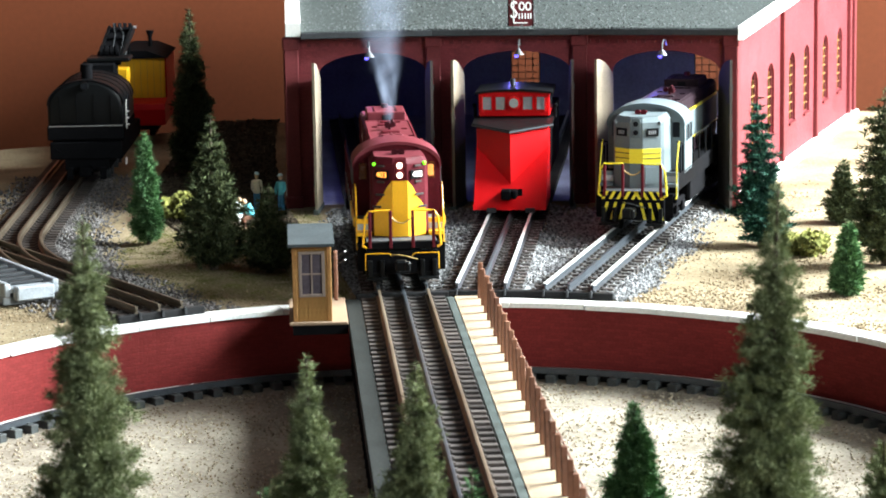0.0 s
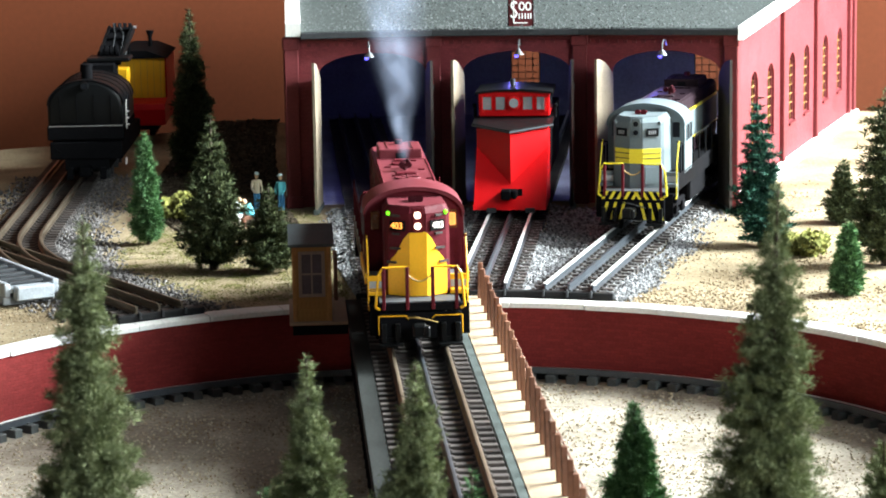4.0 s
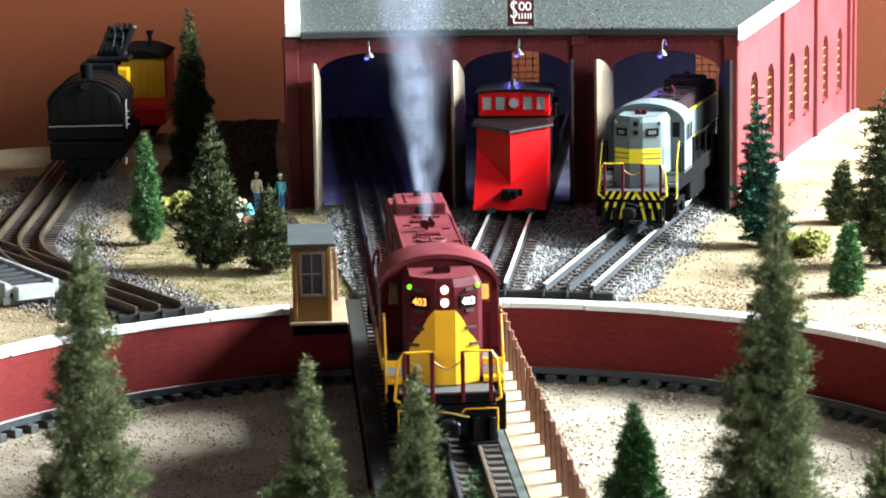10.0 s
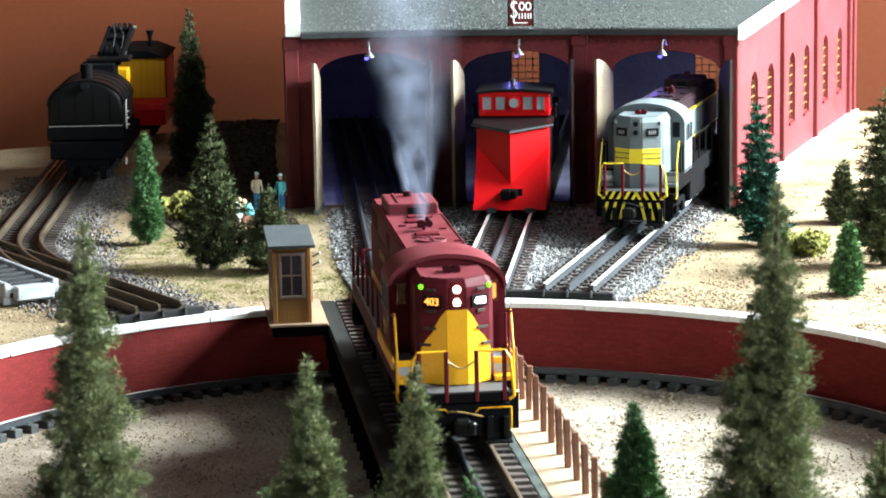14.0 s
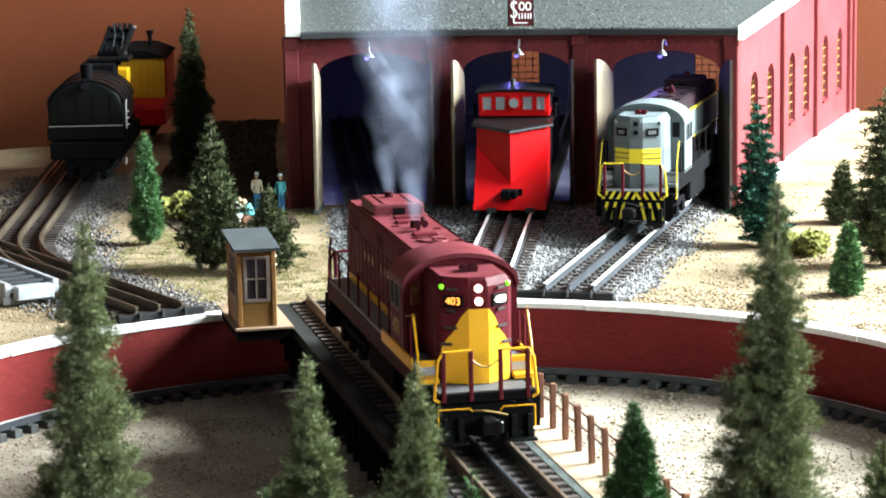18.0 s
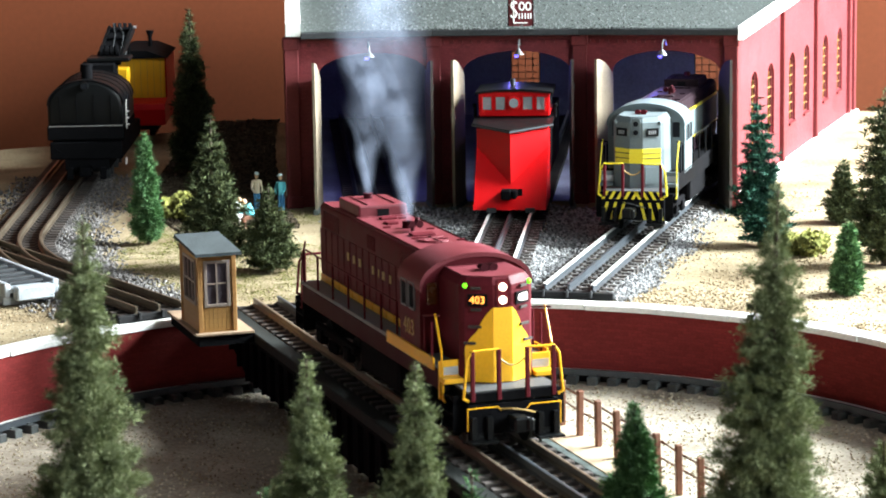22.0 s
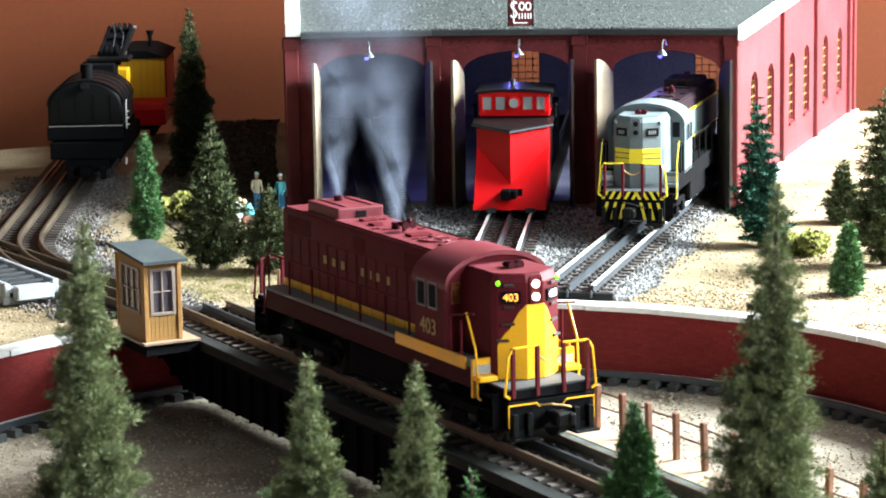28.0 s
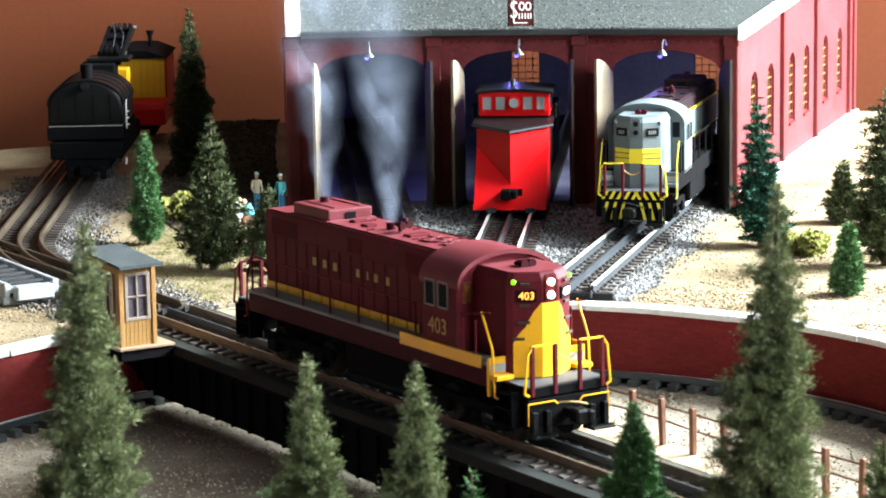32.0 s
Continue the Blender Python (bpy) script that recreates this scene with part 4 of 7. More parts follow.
def cabin_window(wall, c, hw, z0, z1, cols):
    bm = B()
    for xa, xb, za, zb in ((c - hw - 0.0012, c - hw + 0.001, z0 - 0.002, z1 + 0.002), (c + hw - 0.001, c + hw + 0.0012, z0 - 0.002, z1 + 0.002),
                           (c - hw, c + hw, z0 - 0.002, z0), (c - hw, c + hw, z1, z1 + 0.002)):
        cube(bm, xa, xb, -0.0014, 0.0008, za, zb, 0.0002)
    frm = part("window_frame", bm, M["cabin_frame"], wall, "grey-brown window frame")
    bm = B()
    for i in range(1, cols):
        x = c - hw + 2 * hw * i / cols
        cube(bm, x - 0.0005, x + 0.0005, -0.0011, -0.0001, z0, z1)
    cube(bm, c - hw, c + hw, -0.0011, -0.0001, (z0 + z1) / 2 - 0.0005, (z0 + z1) / 2 + 0.0005)
    part("muntins", bm, M["cabin_frame"], wall)
    bm = B()
    cube(bm, c - hw, c + hw, 0.0, 0.0004, z0, z1)
    ob = part("pane", bm, M["pane_grey"], wall, "shiny pane with its grey-violet reflection as colour")
    return frm


CABIN = cabin()


def lever_stand():
    t = thing("lever_stand", "brown wooden lever stand with white-tipped levers", "lever stand")
    for x in (-0.0036, 0.0036):
        bm = B()
        cube(bm, x - 0.0013, x + 0.0013, -0.0013, 0.0013, -0.0034, 0.0300, 0.0004)
        part("stand_post", bm, M["post"], t)
    bm = B()
    cube(bm, -0.0050, 0.0050, -0.0010, 0.0010, 0.0262, 0.0282, 0.0003)
    part("stand_beam", bm, M["post"], t)
    for z, k in ((0.021, 0), (0.027, 1)):
        bm = B()
        rod(bm, (0, 0.001, z), (0.002, 0.0065, z + 0.003), 0.0006)
        lever = part("lever", bm, M["dark_grey"], t)
        bm = B()
        ball(bm, (0.002, 0.0068, z + 0.0031), 0.0008, 1)
        part("knob", bm, M["white"], lever, "white lever knob")
    return t


LEVERS = lever_stand()


# ---- diesel locomotives (x forwards, y to their left, z = 0 on the rails) ----
def nose_outline(x_mid, x_side, half, mid):
    return [(x_side - 0.036, -half), (x_side - 0.003, -half), (x_side, -half + 0.0022), (x_mid, -mid), (x_mid, mid), (x_side, half - 0.0022), (x_side - 0.003, half), (x_side - 0.036, half)]


def locomotive(style, label):
    """A high-nosed road switcher. style: 'maroon' with a yellow chevron and lit lamps, or 'grey' with a lemon band and dark lamps."""
    first = style == "maroon"
    t = thing("diesel_locomotive", label, "locomotive")
    hood_m = M["maroon"] if first else M["hood_black"]
    nose_m = M["maroon"] if first else M["silver"]
    cab_m = M["maroon"] if first else M["silver"]
    rail_m = M["yellow"] if first else M["lemon"]
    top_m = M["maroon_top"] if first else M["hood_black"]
    H, HW = 0.0905, 0.0188
    # long hood
    bm = B()
    cube(bm, -0.1595, 0.0420, -HW, HW, 0.0400, H, 0.0026, 2)
    hood = part("long_hood", bm, hood_m, t, "maroon long hood with louvred doors" if first else "dark maroon long hood with a grey band", smooth=True)
    for s in (-1, 1):
        bits("door_panel", [(-0.1576 + k * 0.0128, -0.1464 + k * 0.0128, *two(s, HW, HW + 0.00016), 0.0480, 0.0760) for k in range(15)], hood_m, hood, 0.0003)
        for x0, x1, z0, z1 in ((-0.150, -0.118, 0.077, 0.087), (0.004, 0.036, 0.074, 0.086), (-0.06, -0.044, 0.078, 0.086)):
            bm = B()
            for k in range(int((x1 - x0) / 0.0016)):
                cube(bm, x0 + k * 0.0016, x0 + k * 0.0016 + 0.0009, *sorted((s * (HW - 0.0002), s * (HW + 0.0004))), z0, z1)
            part("grille", bm, hood_m, hood, "louvred grille")
        if first:
            for k in range(13):
                bm = B()
                x = -0.158 + k * 0.0136
                cube(bm, x, x + 0.0124, *sorted((s * HW, s * (HW + 0.0006))), 0.0425, 0.0470)
                part("stripe", bm, M["yellow"], hood, "yellow stripe along the hood foot")
            # plain gold marks in place of the lettering
            for x, w in ((-0.098, 0.006), (-0.086, 0.006), (-0.074, 0.006), (-0.048, 0.005), (-0.037, 0.0025), (-0.028, 0.006), (-0.015, 0.005)):
                bits("emblem_mark", [(x - w * 0.36, x + w * 0.36, *two(s, HW + 0.0003, HW + 0.0006), 0.0643, 0.0690)], M["gold"], hood, 0.0, "worn gold mark on the hood side")
        else:
            bm = B()
            cube(bm, -0.158, 0.041, *sorted((s * HW, s * (HW + 0.0006))), 0.0560, 0.0780)
            part("side_band", bm, M["silver"], hood, "dull grey band along the hood")
            bm = B()
            for z in (0.0540, 0.0780):
                cube(bm, -0.158, 0.041, *sorted((s * HW, s * (HW + 0.0008))), z, z + 0.0022)
            part("stripe", bm, M["lemon"], hood, "lemon lining stripes")
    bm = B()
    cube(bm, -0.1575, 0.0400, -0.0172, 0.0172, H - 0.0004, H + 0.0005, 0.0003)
    part("hood_roof", bm, top_m, hood, "maroon hood top with its sheen painted in" if first else "blackish hood top")
    # roof gear on the hood
    bm = B()
    cube(bm, -0.1300, -0.0880, -0.0150, 0.0150, H - 0.001, H + 0.0074, 0.0012, 2)
    cube(bm, -0.1320, -0.0860, -0.0168, 0.0168, H - 0.001, H + 0.0010, 0.0004)
    box = part("fan_housing", bm, top_m, t, "raised roof housing")
    bm = B()
    for y in (-0.0085, 0.0085):
        cube(bm, -0.1270, -0.0910, y - 0.0004, y + 0.0004, H + 0.0073, H + 0.0080)
    part("roof_rib", bm, top_m, box)
    bm = B()
    cube(bm, -0.0889, -0.0876, -0.0035, 0.0035, H + 0.001, H + 0.0050)
    part("vent_slot", bm, M["black"], box)
    for x in (-0.118, -0.042):
        bm = B()
        rod(bm, (x, 0, H - 0.001 if x > -0.1 else H + 0.007), (x, 0, H + 0.0045 if x > -0.1 else H + 0.0105), 0.0028, n=14)
        part("exhaust_pipe", bm, M["deep_maroon"], t, smooth=True)
    for x, y, w, d in ((-0.0140, 0.0, 0.008, 0.014), (-0.0600, -0.004, 0.008, 0.007), (0.0345, 0.006, 0.004, 0.009), (-0.0780, 0.0, 0.006, 0.010)):
        bits("roof_hatch", [(x - w / 2, x + w / 2, y - d / 2, y + d / 2, H - 0.0005, H + 0.0018)], hood_m, t, 0.0005)
    for x, r in ((0.0060, 0.0088), (0.0245, 0.0070)):
        bm = B()
        rod(bm, (x, 0, H - 0.0005), (x, 0, H + 0.0016), r, r * 0.96, 28)
        fan = part("roof_fan", bm, top_m, t, "low round roof fan", smooth=True)
        bm = B()
        rod(bm, (x, 0, H + 0.0012), (x, 0, H + 0.0019), r * 0.28, n=14)
        for k in range(6):
            a6 = TAU * k / 6
            rod(bm, (x, 0, H + 0.0018), (x + r * 0.93 * math.cos(a6), r * 0.93 * math.sin(a6), H + 0.0018), 0.0004, n=5)
        part("fan_guard", bm, top_m, fan)
    for s in (-1, 1):
        bm = B()
        wire(bm, [(-0.085, s * 0.0166, H + 0.0004), (0.036, s * 0.0166, H + 0.0004)], 0.0006, 5)
        part("roof_seam", bm, hood_m, t)
    bm = B()
    for y in (-0.0022, 0.0022):
        rod(bm, (-0.034, y, H + 0.005), (-0.025, y, H + 0.005), 0.0009, 0.0022, 10)
    rod(bm, (-0.032, 0, H - 0.001), (-0.032, 0, H + 0.005), 0.0012)
    ball(bm, (-0.030, 0.0022, H + 0.0070), 0.0018, 1)
    part("horn", bm, M["deep_maroon"], t, "twin roof horn", smooth=True)
    bits("lift_ring", [(-0.09 + k * 0.0145 - 0.0005, -0.09 + k * 0.0145 + 0.0005, -0.0162 + 0.028 * ((k * 7) % 10) / 9, -0.0118 + 0.028 * ((k * 7) % 10) / 9, H, H + 0.0014) for k in range(10)], hood_m, t)
    # cab
    bm = B()
    arc = [(math.sin(q) * 0.0318, 0.0780 + 0.0175 * math.cos(q) ** 0.9) for q in [math.pi / 2 * k / 14 for k in range(-14, 15)]]
    side = [(-0.0312, 0.0400), (-0.0312, 0.0790)] + [(y * 0.98, z - 0.0016) for y, z in arc[1:-1]] + [(0.0312, 0.0790), (0.0312, 0.0400)]
    prism(bm, [Vector((0, y, z)) for y, z in side], (0.0400, 0, 0), (0.0745, 0, 0))
    cab = part("cab", bm, cab_m, t, "maroon cab" if first else "pale grey cab", smooth=True)
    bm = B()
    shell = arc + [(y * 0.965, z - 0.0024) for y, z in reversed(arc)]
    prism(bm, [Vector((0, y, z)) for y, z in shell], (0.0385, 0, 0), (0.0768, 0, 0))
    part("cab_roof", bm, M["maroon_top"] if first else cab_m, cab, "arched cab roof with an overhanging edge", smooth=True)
    for s in (-1, 1):
        for x0, x1 in ((0.0445, 0.0535), (0.0575, 0.0665)):
            bm = B()
            cube(bm, x0, x1, *sorted((s * 0.0308, s * 0.0316)), 0.0655, 0.0785, 0.0006)
            win = part("side_window", bm, M["window_dark"], cab, "dark cab side window")
            bm = B()
            for xa, xb, za, zb in ((x0 - 0.0006, x0 + 0.0002, 0.065, 0.079), (x1 - 0.0002, x1 + 0.0006, 0.065, 0.079), (x0, x1, 0.0645, 0.0655), (x0, x1, 0.0785, 0.0793)):
                cube(bm, xa, xb, *sorted((s * 0.0311, s * 0.0321)), za, zb)
            part("window_frame", bm, M["walk"] if first else cab_m, win)
        bm = B()
        cube(bm, 0.0741, 0.0750, *sorted((s * 0.0215, s * 0.0272)), 0.0685, 0.0805, 0.0006)
        part("front_window", bm, M["orange_glass"] if first else M["window_dark"], cab, "dark amber front cab window" if first else "")
        if first and s > 0:
            bm = B()
            cube(bm, 0.0749, 0.0754, 0.0222, 0.0262, 0.0705, 0.0785, 0.0005)
            part("cab_glow", bm, M["lit_amber"], cab, "amber light in the cab window")
        if first:
            me = text_mesh("403", 0.0125)
            me.materials.append(M["gold"])
            ob = new("number", me)
            ob.parent = cab
            ob.matrix_basis = pose(0.056, s * 0.03135, 0.0540, 90, 0, 0 if s < 0 else 180)
            tagged(ob, "gold road number on the cab side")
            bm = B()
            cube(bm, 0.0180, 0.0985, *sorted((s * 0.0311, s * 0.0325)), 0.0385, 0.0452, 0.0003)
            part("stripe", bm, M["yellow"], t, "yellow stripe along the sill")
    # short nose with three front faces
    NW = 0.0202
    out = nose_outline(0.1165, 0.1085, NW, 0.0052)
    NT = 0.0885
    bm = B()
    lowv = [bm.verts.new((x, y, 0.0330)) for x, y in out]
    midv = [bm.verts.new((x, y, NT - 0.0040)) for x, y in out]
    topv = [bm.verts.new((0.0735 + (x - 0.0735) * 0.945, y * 0.87, NT)) for x, y in out]
    for p, q in ((lowv, midv), (midv, topv)):
        for k in range(len(out)):
            bm.faces.new((p[k], p[(k + 1) % len(out)], q[(k + 1) % len(out)], q[k]))
    bm.faces.new(topv), bm.faces.new(lowv)
    bmesh.ops.recalc_face_normals(bm, faces=bm.faces[:])
    nose = part("nose", bm, nose_m, t, "high short nose with angled front faces")
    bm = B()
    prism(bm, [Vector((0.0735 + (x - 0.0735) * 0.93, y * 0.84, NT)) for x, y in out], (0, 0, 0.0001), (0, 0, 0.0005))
    part("nose_roof", bm, M["maroon_top"] if first else M["silver"], nose, "maroon nose top with its sheen painted in" if first else "pale grey nose top")
    mid, x_mid, x_side = 0.0052, 0.1165, 0.1085
    yo = NW - 0.0022

    def on_face(s, u, z, lift=0.0005):
        """A place on the angled front face: u runs 0 at the middle facet's edge to 1 at the outer corner."""
        d = Vector((x_side - x_mid, s * (yo - mid), 0))
        nrm = Vector((d.y * s, -d.x * s, 0)).normalized()
        return Vector((x_mid, s * mid, z)) + d * u + nrm * lift

    def plate(polys, name, m, lab, depth=0.0004):
        bm2 = B()
        for s, pl in polys:
            if s == 0:
                prism(bm2, [Vector((x_mid, y, z)) for y, z in pl], (0.00005, 0, 0), (depth, 0, 0))
            else:
                a2 = [on_face(s, u, z, 0.00005) for u, z in pl]
                sh = on_face(s, 0, 0, depth) - on_face(s, 0, 0, 0.00005)
                prism(bm2, a2, (0, 0, 0), sh)
        return part(name, bm2, m, nose, lab)
    if first:
        chev = [(0, 0.0335), (1.0, 0.0335), (1.0, 0.0515), (0.90, 0.0545), (0.75, 0.0575), (0.55, 0.0605), (0.45, 0.0640), (0.25, 0.0690), (0.0, 0.0730)]
        plate([(0, [(-mid, 0.0335), (mid, 0.0335), (mid, 0.0730), (-mid, 0.0730)]), (1, chev), (-1, chev)], "chevron", M["yellow"], "yellow chevron on the nose")
        for s in (-1, 1):
            for u0, u1, z in ((0.40, 0.85, 0.0622), (0.60, 1.03, 0.0535), (0.40, 0.75, 0.0825), (0.40, 0.75, 0.0712)):
                pts = [on_face(s, u0, z, 0.0004), on_face(s, u1, z, 0.0004), on_face(s, u1, z + 0.0013, 0.0004), on_face(s, u0, z + 0.0013, 0.0004)]
                slit = B()
                prism(slit, pts, (0, 0, 0), on_face(s, 0, 0, 0.0012) - on_face(s, 0, 0, 0.0))
                part("grab_iron", slit, M["dark_wood"], nose, "dark grab iron on the nose")
    else:
        band = [(0, 0.0525), (1.0, 0.0525), (1.0, 0.0640), (0, 0.0640)]
        plate([(0, [(-mid, 0.0525), (mid, 0.0525), (mid, 0.0640), (-mid, 0.0640)]), (1, band), (-1, band)], "nose_band", M["lemon"], "lemon yellow band round the nose")
        ln = B()
        for z in (0.0562, 0.0602):
            for s in (-1, 1):
                prism(ln, [on_face(s, 0, z, 0.0004), on_face(s, 1, z, 0.0004), on_face(s, 1, z + 0.0005, 0.0004), on_face(s, 0, z + 0.0005, 0.0004)], (0, 0, 0), on_face(s, 0, 0, 0.0008) - on_face(s, 0, 0, 0.0))
        part("band_lines", ln, M["dark_grey"], nose)
        plate([(1, [(0.12, 0.0365), (0.80, 0.0365), (0.80, 0.0495), (0.12, 0.0495)])], "nose_door", M["silver"], "small panel door on the nose", 0.0009)
    # headlights, class lamps and number boards
    bm = B()
    cube(bm, x_mid - 0.0002, x_mid + 0.0006, -0.0036, 0.0036, 0.0730, 0.0880, 0.0008)
    plate_ob = part("headlight_plate", bm, nose_m, nose)
    for z in (0.0838, 0.0770):
        bm = B()
        rod(bm, (x_mid + 0.0004, 0, z), (x_mid + 0.0019, 0, z), 0.0020, n=18)
        part("headlight", bm, M["lit_white"] if first else M["window_dark"], plate_ob, "glowing round headlight" if first else "dark round headlight", smooth=True)
    for s in (-1, 1):
        c = on_face(s, 0.97, 0.0842, 0.0)
        bm = B()
        ball(bm, c, 0.0014, 2)
        part("class_lamp", bm, M["lit_green"] if first else M["window_grey"], nose, "small glowing green lamp" if first else "", smooth=True)
        bm = B()
        pts = [on_face(s, 0.18, 0.0738, 0.0), on_face(s, 0.86, 0.0738, 0.0), on_face(s, 0.86, 0.0800, 0.0), on_face(s, 0.18, 0.0800, 0.0)]
        prism(bm, pts, (0, 0, 0), on_face(s, 0, 0, 0.0012) - on_face(s, 0, 0, 0.0))
        nb = part("number_board", bm, M["board_black"], nose, "dark number board")
        ang = math.degrees(math.atan2((yo - mid), (x_mid - x_side)))
        if first:
            me = text_mesh("403", 0.0056, 0.0002)
            me.materials.append(M["lit_orange"] if s < 0 else M["lit_pale"])
            ob = new("number", me)
            ob.parent = nb
            d = on_face(s, 1, 0) - on_face(s, 0, 0)
            xa = (d * (-1 if s < 0 else 1)).normalized()
            c = on_face(s, 0.52, 0.0769, 0.0015)
            za = Vector((0, 0, 1))
            nn = xa.cross(za)
            ob.matrix_basis = Matrix((( xa.x, za.x, nn.x, c.x), (xa.y, za.y, nn.y, c.y), (xa.z, za.z, nn.z, c.z), (0, 0, 0, 1)))
            tagged(ob, "glowing orange road number" if s < 0 else "glowing white road number")
        else:
            bm = B()
            for u in (0.30, 0.41, 0.52, 0.63):
                prism(bm, [on_face(s, u, 0.0754, 0.0013), on_face(s, u + 0.07, 0.0754, 0.0013), on_face(s, u + 0.07, 0.0784, 0.0013), on_face(s, u, 0.0784, 0.0013)], (0, 0, 0), on_face(s, 0, 0, 0.0003) - on_face(s, 0, 0, 0.0))
            part("number_bars", bm, M["walk"], nb, "pale bars on the number board")
    bm = B()
    for y in (-0.0024, 0.0024):
        rod(bm, (0.089, y, NT + 0.0022), (0.0975, y, NT + 0.0022), 0.0009, 0.0024, 10)
    rod(bm, (0.090, -0.004, NT + 0.0018), (0.090, 0.004, NT + 0.0018), 0.0010)
    part("nose_horn", bm, M["deep_maroon"] if first else M["maroon"], nose, "twin horn on the nose top", smooth=True)
    # frame, walkways, platforms
    bm = B()
    cube(bm, -0.1600, 0.1030, -0.0310, 0.0310, 0.0290, 0.0400, 0.0005)
    # sill takes a darker maroon than the hood to carry its shade
    sill = part("frame", bm, M["deep_maroon"] if first else M["black"], t)
    bm = B()
    cube(bm, -0.1600, 0.1030, -0.0312, 0.0312, 0.0401, 0.0424, 0.0004)
    part("walkway", bm, M["walk"] if first else M["black"], t, "dark walkway")
    bm = B()
    cube(bm, 0.1025, 0.1045, -0.0310, 0.0310, 0.0240, 0.0446, 0.0003)
    riser = part("step_riser", bm, M["yellow"] if first else M["silver"], t, "painted riser at the walkway end")
    bits("riser_panel", [(0.1045, 0.1049, *two(s, 0.0205, 0.0300), 0.0368, 0.0412) for s in (-1, 1)], M["tread"], riser, 0.0, "pale panel in the riser")
    bits("tread", [(0.1046, 0.1120, *two(s, 0.0200, 0.0308), 0.0335, 0.0362) for s in (-1, 1)], M["yellow"] if first else M["silver"], t, 0.0003, "painted step tread")
    for x0, x1 in ((0.1030, 0.1320), (-0.1860, -0.1600)):
        bm = B()
        cube(bm, x0, x1, -0.0250, 0.0250, 0.0270, 0.0322, 0.0005)
        part("end_platform", bm, M["black"], t, "black end platform")
        bm = B()
        cube(bm, x0 + 0.0006, x1 - 0.0006, -0.0246, 0.0246, 0.0322, 0.0330)
        part("platform_top", bm, M["platform_grey"], t, "grey platform top")
    for xe, s in ((0.1320, 1), (-0.1860, -1)):
        bm = B()
        cube(bm, *sorted((xe - s * 0.004, xe)), -0.0250, 0.0250, 0.0100, 0.0262, 0.0005)
        pilot = part("pilot", bm, M["black"], t, "black pilot plate")
        for y0, y1 in ((-0.0255, -0.0110), (0.0110, 0.0255)):
            bm = B()
            cube(bm, *sorted((xe - s * 0.001, xe + s * 0.0075)), y0, y1, 0.0068, 0.0082, 0.0003)
            cube(bm, *sorted((xe - s * 0.002, xe + s * 0.0005)), y0, y1, 0.0068, 0.0110)
            for y in (y0 + 0.003, y1 - 0.003):
                cube(bm, *sorted((xe, xe + s * 0.0035)), y - 0.0015, y + 0.0015, 0.0082, 0.0200, 0.0003)
            part("footboard", bm, M["black_gloss"], pilot, "black footboard")
        if first:
            bm = B()
            for sy in (-1, 1):
                wire(bm, [(xe + s * 0.001, sy * 0.0255, 0.0130), (xe + s * 0.001, sy * 0.0255, 0.0245), (xe + s * 0.001, sy * 0.0090, 0.0245), (xe + s * 0.001, sy * 0.0070, 0.0225)], 0.0004)
            part("pilot_lining", bm, rail_m, pilot, "thin yellow lining round the pilot")
        else:
            for z0, z1, n, ww in ((0.0265, 0.0325, 9, 0.0024), (0.0105, 0.0240, 8, 0.0022)):
                bm = B()
                for k in range(n):
                    y = -0.0235 + 0.047 * k / (n - 1)
                    sl = 0.0035 if y > 0 else -0.0035
                    if z0 < 0.02 and abs(y) < 0.010:
                        continue
                    prism(bm, [Vector((0, y - ww / 2, z0)), Vector((0, y + ww / 2, z0)), Vector((0, y + ww / 2 - sl, z1)), Vector((0, y - ww / 2 - sl, z1))], (xe + s * 0.0001, 0, 0), (xe + s * 0.0007, 0, 0))
                part("hazard_stripes", bm, M["lemon"], pilot, "yellow hazard stripes")
        bm = B()
        cube(bm, *sorted((xe - s * 0.002, xe + s * 0.010)), -0.0030, 0.0030, 0.0150, 0.0200, 0.0006)
        cube(bm, *sorted((xe + s * 0.008, xe + s * 0.0165)), -0.0055, 0.0030, 0.0135, 0.0215, 0.0012)
        cube(bm, *sorted((xe + s * 0.0125, xe + s * 0.0180)), 0.0010, 0.0050, 0.0140, 0.0210, 0.0010)
        part("coupler", bm, M["black_gloss"], t, "black knuckle coupler")
        bm = B()
        wire(bm, [(xe + s * 0.002, -0.0075, 0.0235), (xe + s * 0.006, -0.003, 0.0242), (xe + s * 0.006, 0.004, 0.0228), (xe + s * 0.003, 0.0105, 0.0205)], 0.0005)
        part("lift_bar", bm, M["gold"] if first else M["dark_grey"], t)
        # end railing: four posts, a top rail and a chain
        for y in (-0.0222, -0.0078, 0.0078, 0.0222):
            bm = B()
            cube(bm, xe - 0.0010, xe + 0.0010, y - 0.0011, y + 0.0011, 0.0280, 0.0545, 0.0003)
            part("stanchion", bm, M["maroon"], t, "maroon railing post")
        bm = B()
        for sy in (-1, 1):
            wire(bm, [(xe, sy * 0.0222, 0.0542), (xe, sy * 0.0078, 0.0545)], 0.0007)
            wire(bm, [(xe + s * 0.0003, sy * 0.0222, 0.0545), (xe + s * 0.0003, sy * 0.0252, 0.050), (xe + s * 0.0003, sy * 0.0272, 0.0300), (xe + s * 0.0003, sy * 0.0245, 0.0285)], 0.0008)
        part("end_railing", bm, rail_m if s > 0 else M["maroon"], t, "yellow end railing" if s > 0 else "maroon end railing")
        bm = B()
